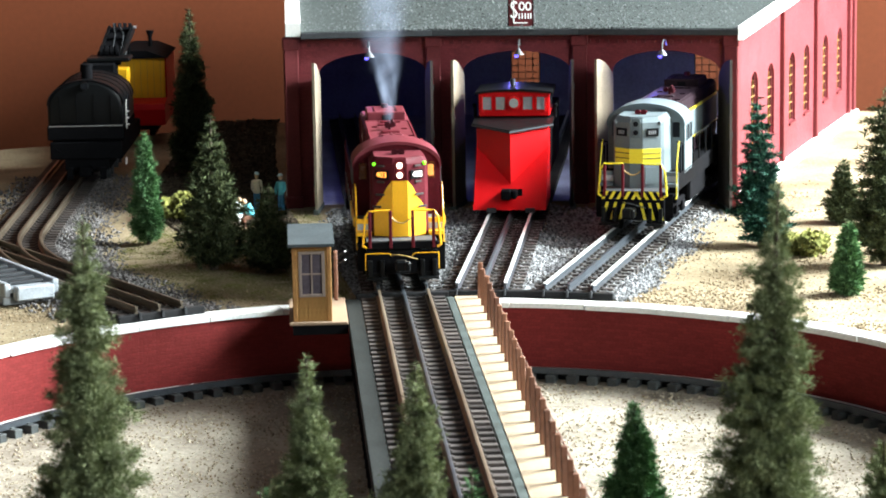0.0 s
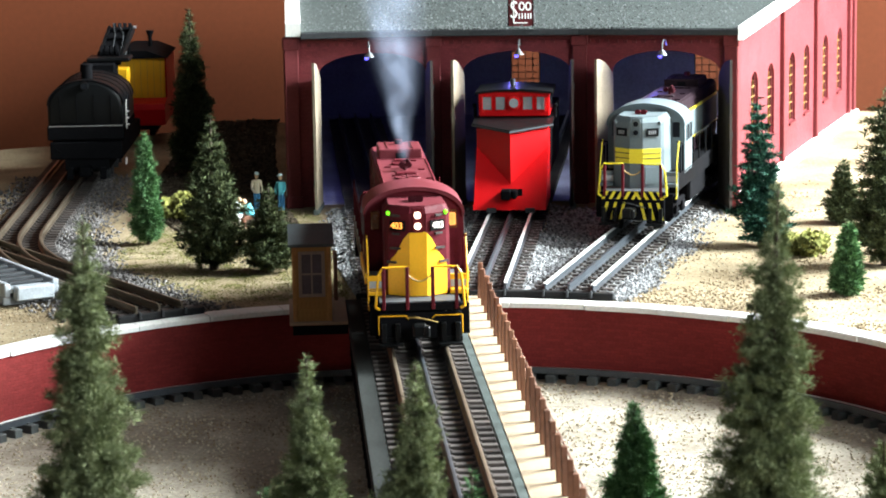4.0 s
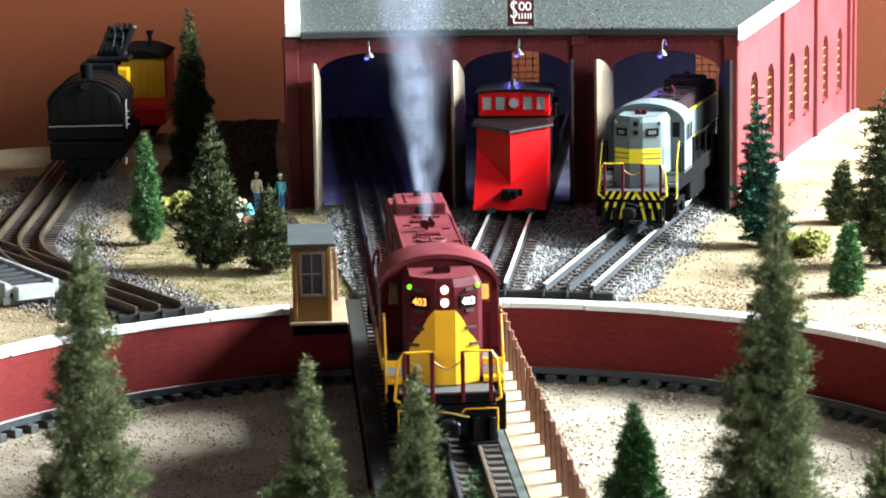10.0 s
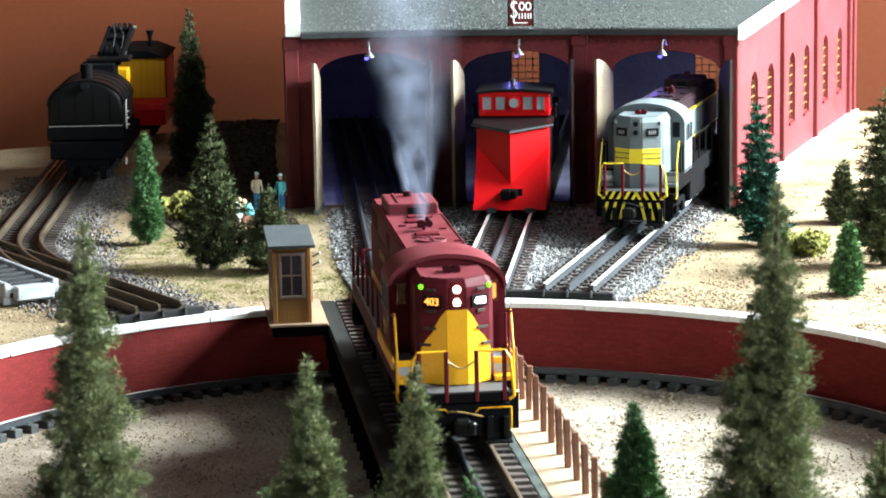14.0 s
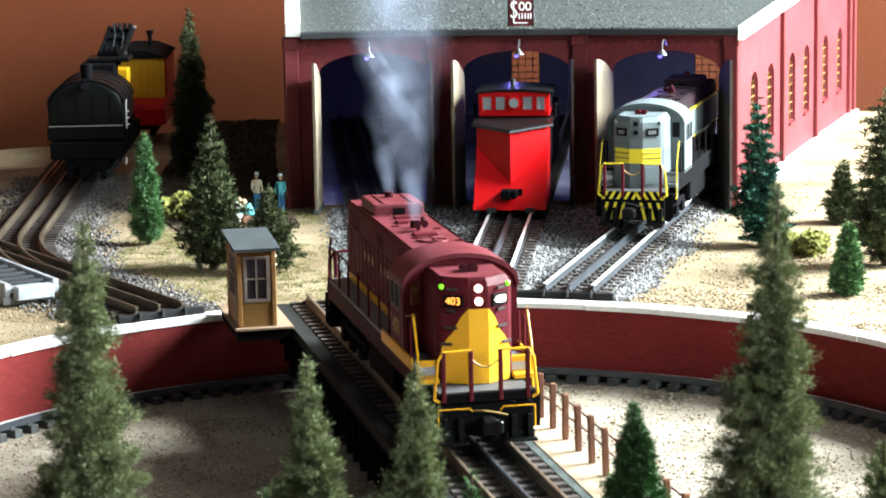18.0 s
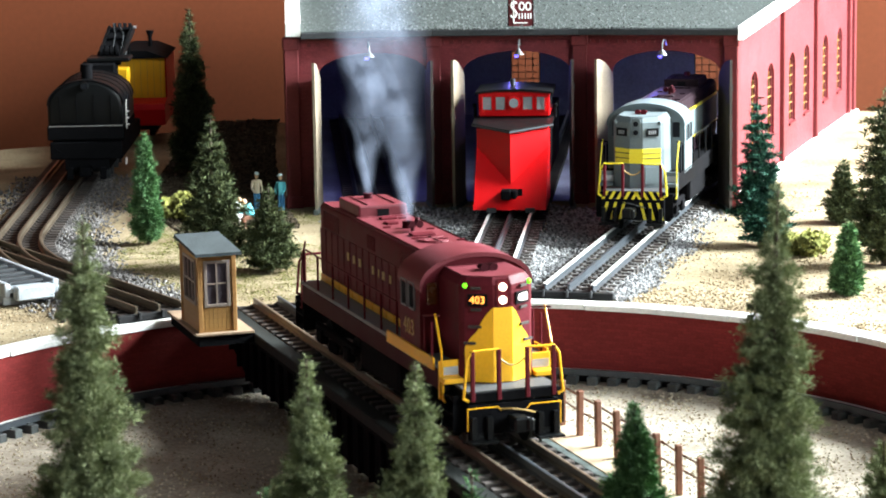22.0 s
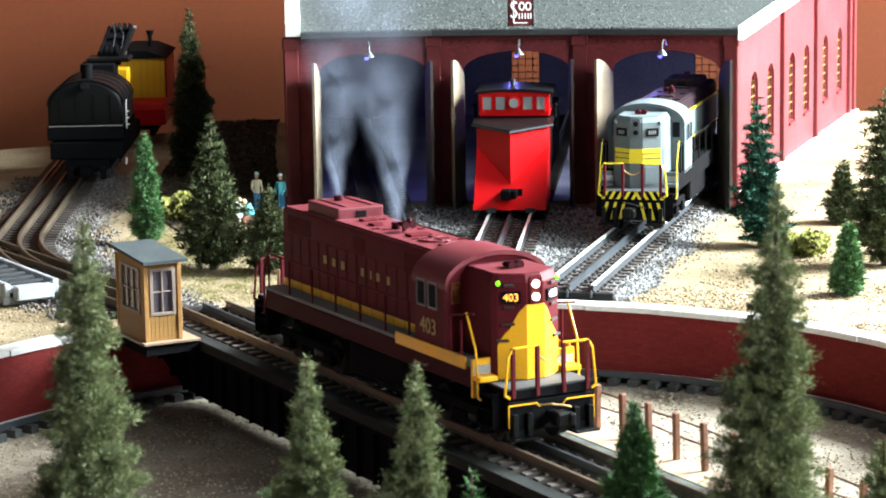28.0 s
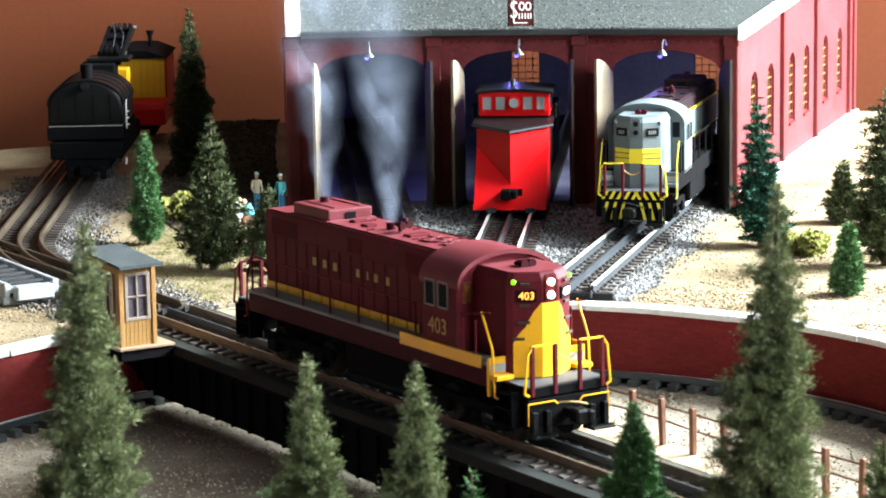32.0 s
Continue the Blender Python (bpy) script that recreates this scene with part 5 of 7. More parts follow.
        wire(bm, [(xe, -0.0078 + 0.0156 * k / 8, 0.0500 - 0.0045 * math.sin(math.pi * k / 8)) for k in range(9)], 0.0005)
        part("chain", bm, M["gold"], t)
        # step wells at the corners
        for sy in (-1, 1):
            bm = B()
            for z in (0.0110, 0.0195, 0.0275):
                cube(bm, *sorted((xe - s * 0.0250, xe - s * 0.0080)), *sorted((sy * 0.0215, sy * 0.0305)), z, z + 0.0011)
            cube(bm, *sorted((xe - s * 0.0252, xe - s * 0.0240)), *sorted((sy * 0.0215, sy * 0.0305)), 0.0110, 0.0330)
            cube(bm, *sorted((xe - s * 0.0082, xe - s * 0.0072)), *sorted((sy * 0.0215, sy * 0.0305)), 0.0110, 0.0300)
            part("steps", bm, M["black"], t, "black corner steps")
            bm = B()
            xa = xe - s * 0.0255
            wire(bm, [(xa - s * 0.0085, sy * 0.0306, 0.0685), (xa + s * 0.0012, sy * 0.0306, 0.0500), (xa + s * 0.0030, sy * 0.0306, 0.0250), (xa + s * 0.0060, sy * 0.0306, 0.0245)], 0.00065)
            part("grab_rail", bm, rail_m if s > 0 else M["maroon"], t, "yellow grab rail beside the steps" if s > 0 else "maroon grab rail beside the steps")
    # side railings
    for s in (-1, 1):
        xs = [-0.155, -0.125, -0.093, -0.061, -0.029, 0.003, 0.032]
        for x in xs + [0.080, 0.092]:
            bm = B()
            rod(bm, (x, s * 0.0306, 0.0424), (x, s * 0.0306, 0.0632), 0.0007)
            part("stanchion", bm, M["maroon"] if first else M["black"], t)
        bm = B()
        wire(bm, [(xs[0] - 0.006, s * 0.0306, 0.058)] + [(x, s * 0.0306, 0.0632) for x in xs], 0.0006)
        part("side_railing", bm, M["maroon"] if first else M["black"], t)
        bm = B()
        wire(bm, [(0.078, s * 0.0306, 0.064), (0.106, s * 0.0306, 0.0690)], 0.0006)
        part("side_railing", bm, M["maroon"] if first else M["black"], t)
    # fuel tank, trucks and wheels
    bm = B()
    cube(bm, -0.052, 0.022, -0.0270, 0.0270, 0.0090, 0.0292, 0.003, 2)
    part("fuel_tank", bm, M["black"], t)
    bm = B()
    cube(bm, -0.158, 0.126, -0.0130, 0.0130, 0.0125, 0.0291)
    part("centre_sill", bm, M["black"], t)
    wheels = []
    for xc in (0.0800, -0.1120):
        truck = thing("truck", "", "", pose(xc, 0, 0))
        truck.parent = t
        truck["label"] = "black four-wheel truck"
        for s in (-1, 1):
            bm = B()
            cube(bm, -0.042, 0.042, *sorted((s * 0.0215, s * 0.0250)), 0.0120, 0.0175, 0.0008)
            for x in (-0.0285, 0.0285):
                cube(bm, x - 0.0055, x + 0.0055, *sorted((s * 0.0220, s * 0.0268)), 0.0065, 0.0150, 0.0008)
            for k in range(5):
                rod(bm, (-0.006 + k * 0.003, s * 0.0255, 0.0060), (-0.006 + k * 0.003, s * 0.0255, 0.0125), 0.0013)
            part("side_frame", bm, M["black"], truck)
        for x in (-0.0285, 0.0285):
            bm = B()
            for s in (-1, 1):
                rod(bm, (0, s * 0.0145, 0), (0, s * 0.0195, 0), 0.0102, n=24)
                rod(bm, (0, s * 0.0135, 0), (0, s * 0.0147, 0), 0.0112, n=24)
                for k in range(6):
                    cube(bm, 0.006 * math.cos(TAU * k / 6) - 0.0012, 0.006 * math.cos(TAU * k / 6) + 0.0012, *sorted((s * 0.0195, s * 0.0199)), 0.006 * math.sin(TAU * k / 6) - 0.0012, 0.006 * math.sin(TAU * k / 6) + 0.0012)
            rod(bm, (0, -0.014, 0), (0, 0.014, 0), 0.0025)
            w = part("wheelset", bm, M["beam_dark"], truck, smooth=True)
            w.matrix_basis = pose(x, 0, 0.0103)
            wheels.append((w, x))
    return t, wheels


LOCO, WHEELS = locomotive("maroon", "maroon diesel locomotive with a yellow nose and lit lamps")
PARKED, _ = locomotive("grey", "parked maroon and grey diesel locomotive with a lemon nose band")
PARKED.matrix_basis = Matrix.Translation(polar(0.711, A3) + Vector((0.0022, 0, 0))) @ pose(0, 0, 0, 0, 0, A3 - 90)


# ---- snow plow on the middle track ----
def snow_plow():
    t = thing("snow_plow", "bright red railway snow plow with a black deck and cab", "snow plow",
              Matrix.Translation(polar(0.745, A2)) @ pose(0, 0, 0, 0, 0, A2 - 90))
    # wedge: a flat scoop at the foot, two curved cheeks to a central prow
    bm = B()
    hw = 0.0300
    ring_l = {}
    for s in (-1, 1):
        ring_l[s] = [bm.verts.new(v) for v in ((0.0800, s * hw, 0.0035), (0.0335, s * hw, 0.0500), (0.0335, s * hw, 0.0655), (0.0050, s * hw, 0.0655), (0.0050, s * hw, 0.0035))]
        bm.faces.new(ring_l[s])
    c0, c1 = bm.verts.new((0.0615, 0, 0.0220)), bm.verts.new((0.0615, 0, 0.0655))
    l, r = ring_l[-1], ring_l[1]
    bm.faces.new((l[0], r[0], r[1], c0, l[1]))
    bm.faces.new((l[1], c0, c1, l[2]))
    bm.faces.new((r[1], r[2], c1, c0))
    bm.faces.new((l[2], c1, r[2], r[3], l[3]))
    bm.faces.new((l[3], r[3], r[4], l[4]))
    bm.faces.new((l[0], l[4], r[4], r[0]))
    bmesh.ops.recalc_face_normals(bm, faces=bm.faces[:])
    part("blade", bm, M["plow_red"], t, "bright red wedge blade")
    bm = B()
    deck = [Vector((0.0000, -0.0335, 0.0655)), Vector((0.0340, -0.0335, 0.0655)), Vector((0.0660, 0.0, 0.0655)), Vector((0.0340, 0.0335, 0.0655)), Vector((0.0, 0.0335, 0.0655))]
    prism(bm, [v + Vector((0, 0, 0.004 * (0.062 - v.x) / 0.062)) for v in deck], (0, 0, 0), (0, 0, 0.0022))
    part("deck", bm, M["black_gloss"], t, "dark sloping deck above the blade")
    bm = B()
    wire(bm, [(0.0343, -0.0338, 0.0680), (0.0665, 0.0, 0.0658), (0.0343, 0.0338, 0.0680)], 0.0009)
    part("deck_edge", bm, M["dark_grey"], t, "worn grey deck edge")
    # front cabin with five openings
    cabp = thing("cabin", "", "", pose(0, 0, 0.0035))
    cabp.parent = t
    cabp["label"] = "red lookout cabin with grey windows"
    bm = B()
    cube(bm, -0.046, 0.0080, -0.0300, 0.0300, 0.0690, 0.0900, 0.0006)
    part("cabin_body", bm, M["plow_red"], cabp)
    for y in (-0.0230, -0.0115, 0.0115, 0.0230):
        bm = B()
        cube(bm, 0.0078, 0.0084, y - 0.0040, y + 0.0040, 0.0745, 0.0855, 0.0003)
        part("window", bm, M["window_grey"], cabp, "grey front window")
        bm = B()
        for a, b, c, d in ((y - 0.0046, y - 0.0040, 0.074, 0.086), (y + 0.0040, y + 0.0046, 0.074, 0.086), (y - 0.0046, y + 0.0046, 0.0737, 0.0745), (y - 0.0046, y + 0.0046, 0.0855, 0.0862)):
            cube(bm, 0.0079, 0.0091, a, b, c, d)
        part("window_frame", bm, M["plow_red"], cabp)
    bm = B()
    rod(bm, (0.0078, 0, 0.0805), (0.0118, 0, 0.0805), 0.0058, 0.0054, 20)
    lamp_ring = part("headlamp", bm, M["plow_red"], cabp, "round red headlamp housing", smooth=True)
    bm = B()
    rod(bm, (0.0117, 0, 0.0805), (0.0122, 0, 0.0805), 0.0040, n=20)
    part("lens", bm, M["window_grey"], lamp_ring)
    bm = B()
    for s in (-1, 1):
        for k in range(4):
            cube(bm, -0.038 + k * 0.012, -0.030 + k * 0.012, *sorted((s * 0.0299, s * 0.0304)), 0.0745, 0.0855)
    part("side_windows", bm, M["window_dark"], cabp)
    bm = B()
    arc = [(y, 0.0900 + 0.0022 * (1 - (y / 0.0325) ** 2)) for y in [-0.0325 + 0.065 * k / 10 for k in range(11)]]
    prism(bm, [Vector((0, y, z)) for y, z in arc] + [Vector((0, y, z - 0.0018)) for y, z in reversed(arc)], (-0.050, 0, 0), (0.0115, 0, 0))
    part("roof", bm, M["black_gloss"], cabp, "black curved cabin roof")
    bm = B()
    rod(bm, (-0.012, -0.002, 0.0905), (-0.012, -0.002, 0.0985), 0.0021, n=10)
    part("vent", bm, M["dark_grey"], cabp)
    bm = B()
    cube(bm, -0.140, 0.006, -0.0310, 0.0310, 0.0250, 0.0722, 0.0006)
    part("body", bm, M["black"], t, "black plow body")
    bm = B()
    cube(bm, -0.140, 0.030, -0.0240, 0.0240, 0.0125, 0.0249)
    for x in (-0.10, -0.055, -0.005):
        for s in (-1, 1):
            rod(bm, (x, s * 0.0140, 0.0098), (x, s * 0.0190, 0.0098), 0.0097, n=20)
    part("running_gear", bm, M["black"], t)
    bm = B()
    cube(bm, 0.0650, 0.0760, -0.0065, 0.0065, 0.0135, 0.0190, 0.0008)
    cube(bm, 0.0730, 0.0840, -0.0070, 0.0010, 0.0120, 0.0205, 0.0012)
    cube(bm, 0.0770, 0.0850, 0.0020, 0.0062, 0.0130, 0.0200, 0.0012)
    part("coupler", bm, M["black"], t, "black coupler on the blade")
    bm = B()
    cube(bm, 0.0690, 0.0700, 0.0062, 0.0100, 0.0135, 0.0195, 0.0004)
    part("coupler_box", bm, M["black"], t, "black box beside the coupler")
    for s in (-1, 1):
        bm = B()
        wire(bm, [(0.0110, s * 0.0265, 0.0770), (0.0125, s * 0.0265, 0.0775), (0.0125, s * 0.0265, 0.0880), (0.0110, s * 0.0265, 0.0885)], 0.0005, 5)
        part("grab_iron", bm, M["plow_red"], t)
        bm = B()
        cube(bm, -0.046, 0.0110, *two(s, 0.0316, 0.0326), 0.0905, 0.0918)
        part("gutter", bm, M["black_gloss"], t)
    bits("flanger_notch", [(0.0700, 0.0806, y - 0.0040, y + 0.0040, 0.0012, 0.0050) for y in (-0.0150, 0.0170)], M["dark_grey"], t)
    bm = B()
    for s in (-1, 1):
        wire(bm, [(-0.005, s * 0.034, 0.079), (-0.005, s * 0.034, 0.070)], 0.0014)
        ball(bm, (-0.005, s * 0.0345, 0.0805), 0.0022, 1)
    part("marker_lamp", bm, M["black"], t)


snow_plow()


# ---- crane and its tender on the siding ----
def crane():
    p = Vector((-0.3180, 0.957, 0.0))
    t = thing("railway_crane", "black round-roofed wrecking crane with a folded frame", "crane", Matrix.Translation(p) @ pose(0, 0, 0, 0, 0, -90 + 1.5))
    bm = B()
    prof = [(-0.0345, 0.0500), (-0.0345, 0.0690)] + [(0.0345 * math.sin(q), 0.0690 + 0.0225 * math.cos(q)) for q in [math.pi / 2 * k / 8 for k in range(-7, 8)]] + [(0.0345, 0.0690), (0.0345, 0.0500)]
    prism(bm, [Vector((0, y, z)) for y, z in prof], (-0.045, 0, 0), (0.0560, 0, 0))
    es = [e for e in bm.edges if abs(e.verts[0].co.x - 0.056) < 1e-5 and abs(e.verts[1].co.x - 0.056) < 1e-5]
    bmesh.ops.bevel(bm, geom=es, offset=0.004, segments=3, affect="EDGES", profile=0.5)
    part("house", bm, M["black_gloss"], t, "black machinery house with a rounded roof", smooth=True)
    bm = B()
    cube(bm, -0.046, 0.0575, -0.0352, 0.0352, 0.0375, 0.0506, 0.001)
    part("house_sill", bm, M["black"], t)
    bm = B()
    cube(bm, 0.0562, 0.0578, -0.0335, 0.0335, 0.0500, 0.0507)
    part("edge_strip", bm, M["steel"], t, "worn bright edge strip")
    bm = B()
    rod(bm, (0.030, 0.0, 0.088), (0.030, 0.0, 0.1030), 0.0052, n=18)
    rod(bm, (0.030, 0.0, 0.1030), (0.030, 0.0, 0.1045), 0.0058, n=18)
    part("chimney", bm, M["black"], t, "short black chimney", smooth=True)
    bm = B()
    cube(bm, -0.125, 0.0590, -0.0330, 0.0330, 0.0200, 0.0360, 0.001)
    cube(bm, -0.030, 0.030, -0.0220, 0.0220, 0.0355, 0.0380)
    cube(bm, -0.120, 0.0560, -0.0200, 0.0200, 0.0100, 0.0205)
    part("underframe", bm, M["black"], t)
    for x in (-0.062, -0.030, 0.018, 0.044):
        bm = B()
        for s in (-1, 1):
            rod(bm, (x, s * 0.0140, 0.0085), (x, s * 0.0195, 0.0085), 0.0084, n=18)
        rod(bm, (x, -0.0140, 0.0085), (x, 0.0140, 0.0085), 0.0020, n=8)
        part("wheelset", bm, M["dark_grey"], t)
    bm = B()
    cube(bm, 0.0600, 0.0740, -0.0055, 0.0055, 0.0060, 0.0150, 0.001)
    cube(bm, 0.0615, 0.0650, 0.0120, 0.0180, 0.0020, 0.0135, 0.001)
    cube(bm, 0.0615, 0.0650, -0.0180, -0.0120, 0.0020, 0.0135, 0.001)
    part("coupler", bm, M["black"], t)
    bm = B()
    for x0 in (0.030, 0.012):
        cube(bm, x0, x0 + 0.012, 0.0345, 0.0352, 0.048, 0.074)
    part("side_window", bm, M["window_dark"], t)
    bm = B()
    wire(bm, [(0.046, 0.0362, 0.046), (0.046, 0.0362, 0.070), (0.042, 0.0362, 0.072)], 0.0006)
    for z in (0.050, 0.056, 0.062):
        rod(bm, (0.046, 0.0362, z), (0.046, 0.0390, z), 0.0007)
    cube(bm, 0.030, 0.040, 0.0332, 0.0342, 0.0120, 0.0180)
    part("ladder", bm, M["cream"], t, "pale grab irons and plate")
    for x in (0.0545, 0.0300, 0.0050, -0.0200, -0.0430):
        bm = B()
        wire(bm, [(x, 0.0346 * math.sin(q), 0.0690 + 0.0226 * math.cos(q)) for q in [math.pi / 2 * k / 8 for k in range(-8, 9)]], 0.0007, 5)
        part("roof_rib", bm, M["black"], t, "thin black rib over the roof")
    bm = B()
    rod(bm, (0.0535, 0, 0.0868), (0.0600, 0, 0.0868), 0.0040, 0.0036, 16)
    lamp_can = part("headlamp", bm, M["black_gloss"], t, "small black headlamp", smooth=True)
    bm = B()
    rod(bm, (0.0599, 0, 0.0868), (0.0603, 0, 0.0868), 0.0028, n=16)
    part("lens", bm, M["window_dark"], lamp_can)
    for y in (-0.0230, -0.0080, 0.0080, 0.0230):
        bm = B()
        cube(bm, 0.0560, 0.0568, y - 0.0003, y + 0.0003, 0.0520, 0.0790)
        part("panel_seam", bm, M["black"], t)
    bm = B()
    for y in (-0.0280, 0.0280):
        wire(bm, [(0.0580, y, 0.0360), (0.0590, y, 0.0300), (0.0590, y * 0.8, 0.0260)], 0.0006)
    part("hand_rail", bm, M["black"], t, "thin black hand rails at the end sill")
    # folded boom standing up behind the house
    bm = B()
    cube(bm, -0.088, -0.062, -0.017, 0.017, 0.0360, 0.0960, 0.002)
    part("mast", bm, M["black"], t, "black boom mast")
    foot, tip = Vector((-0.098, -0.006, 0.0985)), Vector((-0.132, 0.003, 0.1235))
    for y in (0.003, 0.025):
        bm = B()
        prism(bm, [foot + Vector((0.010, 0, 0)), tip + Vector((0.004, 0, 0.003)), tip + Vector((-0.010, 0, -0.004)), foot + Vector((-0.012, 0, -0.003))], (0, y - 0.0012, 0), (0, y + 0.0012, 0))
        part("boom_arm", bm, M["black_gloss"], t, "black folded boom side plate")
    for q in (0.05, 0.35, 0.65, 0.95):
        bm = B()
        p_ = foot.lerp(tip, q) + Vector((0.003, 0, 0.001))
        rod(bm, p_ + Vector((0, 0.002, 0)), p_ + Vector((0, 0.026, 0)), 0.0021)
        part("boom_brace", bm, M["black"], t)
    bm = B()
    prism(bm, [foot, tip, tip + Vector((-0.004, 0, -0.008)), foot + Vector((-0.004, 0, -0.008))], (0, 0.004, 0), (0, 0.024, 0))
    part("boom_web", bm, M["black"], t)
    bm = B()
    cube(bm, -0.102, -0.066, -0.011, 0.030, 0.0965, 0.1005, 0.001)
    part("boom_rest", bm, M["black_gloss"], t, "black cross beam behind the house")
    for y in (0.006, 0.011, 0.016, 0.021):
        for c_ in (tip + Vector((-0.001, 0, 0.0)), foot + Vector((0.006, 0, 0.006))):
            bm = B()
            rod(bm, c_ + Vector((0, y, 0)), c_ + Vector((0, y + 0.003, 0)), 0.0050, n=14)
            part("sheave", bm, M["black"], t, "dark rope sheave")
    for y in (0.002, 0.022):
        bm = B()
        wire(bm, [(-0.112, y, 0.0960), (-0.128, y * 0.6 + 0.008, 0.1190), (-0.140, y * 0.5 + 0.012, 0.1130), (-0.150, y, 0.0900)], 0.0013)
        part("stay", bm, M["black_gloss"], t, "bent black stay beside the boom")
    bm = B()
    wire(bm, [(-0.094, 0.010, 0.0990), (-0.112, 0.013, 0.1190), (-0.126, 0.010, 0.1290)], 0.0005)
    wire(bm, [(-0.094, 0.018, 0.0990), (-0.112, 0.021, 0.1180), (-0.126, 0.016, 0.1280)], 0.0005)
    part("cable", bm, M["dark_grey"], t, "dark hoist cable")
    for y, c_ in ((0.028, tip), (0.023, foot)):
        bm = B()
        rod(bm, c_ + Vector((0.002, y - 0.004, 0.001)), c_ + Vector((0.002, y + 0.001, 0.001)), 0.0014)
        part("pin", bm, M["steel"], t, "bright steel pin")
    bm = B()
    cube(bm, -0.110, -0.089, 0.000, 0.026, 0.0560, 0.0880, 0.001)
    part("winch_cover", bm, M["yellow"], t, "yellow winch cover")
    # tender behind it
    tp = Vector((-0.3120, 1.315, 0))
    c = thing("crane_tender", "yellow and red boom tender car with a black roof", "railway car", Matrix.Translation(tp) @ pose(0, 0, 0, 0, 0, -90 + 1.5))
    bm = B()
    cube(bm, -0.052, 0.060, -0.0290, 0.0290, 0.0290, 0.0790, 0.0006)
    body = part("body", bm, M["yellow"], c, "yellow cabin sides", smooth=False)
    bm = B()
    for s in (-1, 1):
        for x in (0.030, -0.010):
            cube(bm, x, x + 0.014, *sorted((s * 0.0288, s * 0.0297)), 0.054, 0.066, 0.0004)
    part("window", bm, M["window_dark"], body)
    bits("batten", [(-0.050 + k * 0.007, -0.0498 + k * 0.007, *two(s, 0.0290, 0.0293), 0.034, 0.078) for s in (-1,) for k in range(16)], M["gold"], body)
    bits("batten", [(0.0600, 0.0602, -0.0240 + k * 0.0069, -0.0237 + k * 0.0069, 0.037, 0.078) for k in range(8)], M["gold"], body)
    bm = B()
    cube(bm, -0.0520, 0.0585, 0.0291, 0.0305, 0.0180, 0.0790, 0.0004)
    part("side_wall", bm, M["plow_red"], c, "red boarded side wall")
    bm = B()
    cube(bm, -0.056, 0.098, -0.0310, 0.0310, 0.0120, 0.0285, 0.0006)
    prism(bm, [Vector((0.062, 0, 0.0285)), Vector((0.098, 0, 0.0285)), Vector((0.094, 0, 0.034)), Vector((0.062, 0, 0.037))], (0, -0.031, 0), (0, 0.031, 0))
    prism(bm, [Vector((-0.052, 0, 0.0285)), Vector((0.060, 0, 0.0285)), Vector((0.060, 0, 0.0345)), Vector((-0.052, 0, 0.0345))], (0, 0.0292, 0), (0, 0.0312, 0))
    part("bulwark", bm, M["plow_red"], c, "red lower side")
    bm = B()
    prism(bm, [Vector((0, -0.0325, 0.0785)), Vector((0, 0.0325, 0.0785)), Vector((0, 0.012, 0.0865)), Vector((0, -0.012, 0.0865))], (-0.060, 0, 0), (0.066, 0, 0))
    part("roof", bm, M["black"], c, "black ridged roof")
    bm = B()
    rod(bm, (0.005, 0.010, 0.084), (0.005, 0.010, 0.098), 0.0022, n=10)
    rod(bm, (0.005, 0.010, 0.098), (0.005, 0.010, 0.103), 0.0030, 0.0042, n=10)
    part("smoke_jack", bm, M["black"], c)
    bm = B()
    cube(bm, -0.060, 0.100, -0.0240, 0.0240, 0.0080, 0.0119)
    for x in (-0.045, -0.015, 0.055, 0.085):
        for s in (-1, 1):
            rod(bm, (x, s * 0.0140, 0.0085), (x, s * 0.0195, 0.0085), 0.0084, n=18)
    part("running_gear", bm, M["black"], c)


crane()


# pale casting lying beside the lead track
def casting():
    p = Vector((-0.3050, 0.4020, GROUND_Z + 0.0002))
    t = thing("underframe_casting", "pale silver model underframe lying on the sand", "model part", Matrix.Translation(p) @ pose(0, 0, 0, 0, 0, 121))
    bm = B()
    cube(bm, -0.040, 0.075, -0.018, 0.018, 0.0090, 0.0125, 0.0006)
    for s in (-1, 1):
        cube(bm, -0.040, 0.075, *sorted((s * 0.016, s * 0.0205)), 0.0060, 0.0160, 0.0008)
    part("plate", bm, M["silverkit"], t)
    bits("rib", [(-0.030 + k * 0.017, -0.024 + k * 0.017, -0.013, 0.013, 0.0126, 0.0150) for k in range(6)], M["dark_grey"], t, 0.0006, "dark cross rib")
    bits("foot", [(x - 0.008, x + 0.008, -0.021, 0.021, 0.0, 0.0062) for x in (-0.030, 0.055)], M["silverkit"], t, 0.0008)
    bits("end_casting", [(-0.048, -0.039, -0.014, 0.014, 0.004, 0.014)], M["silverkit"], t, 0.001)


casting()


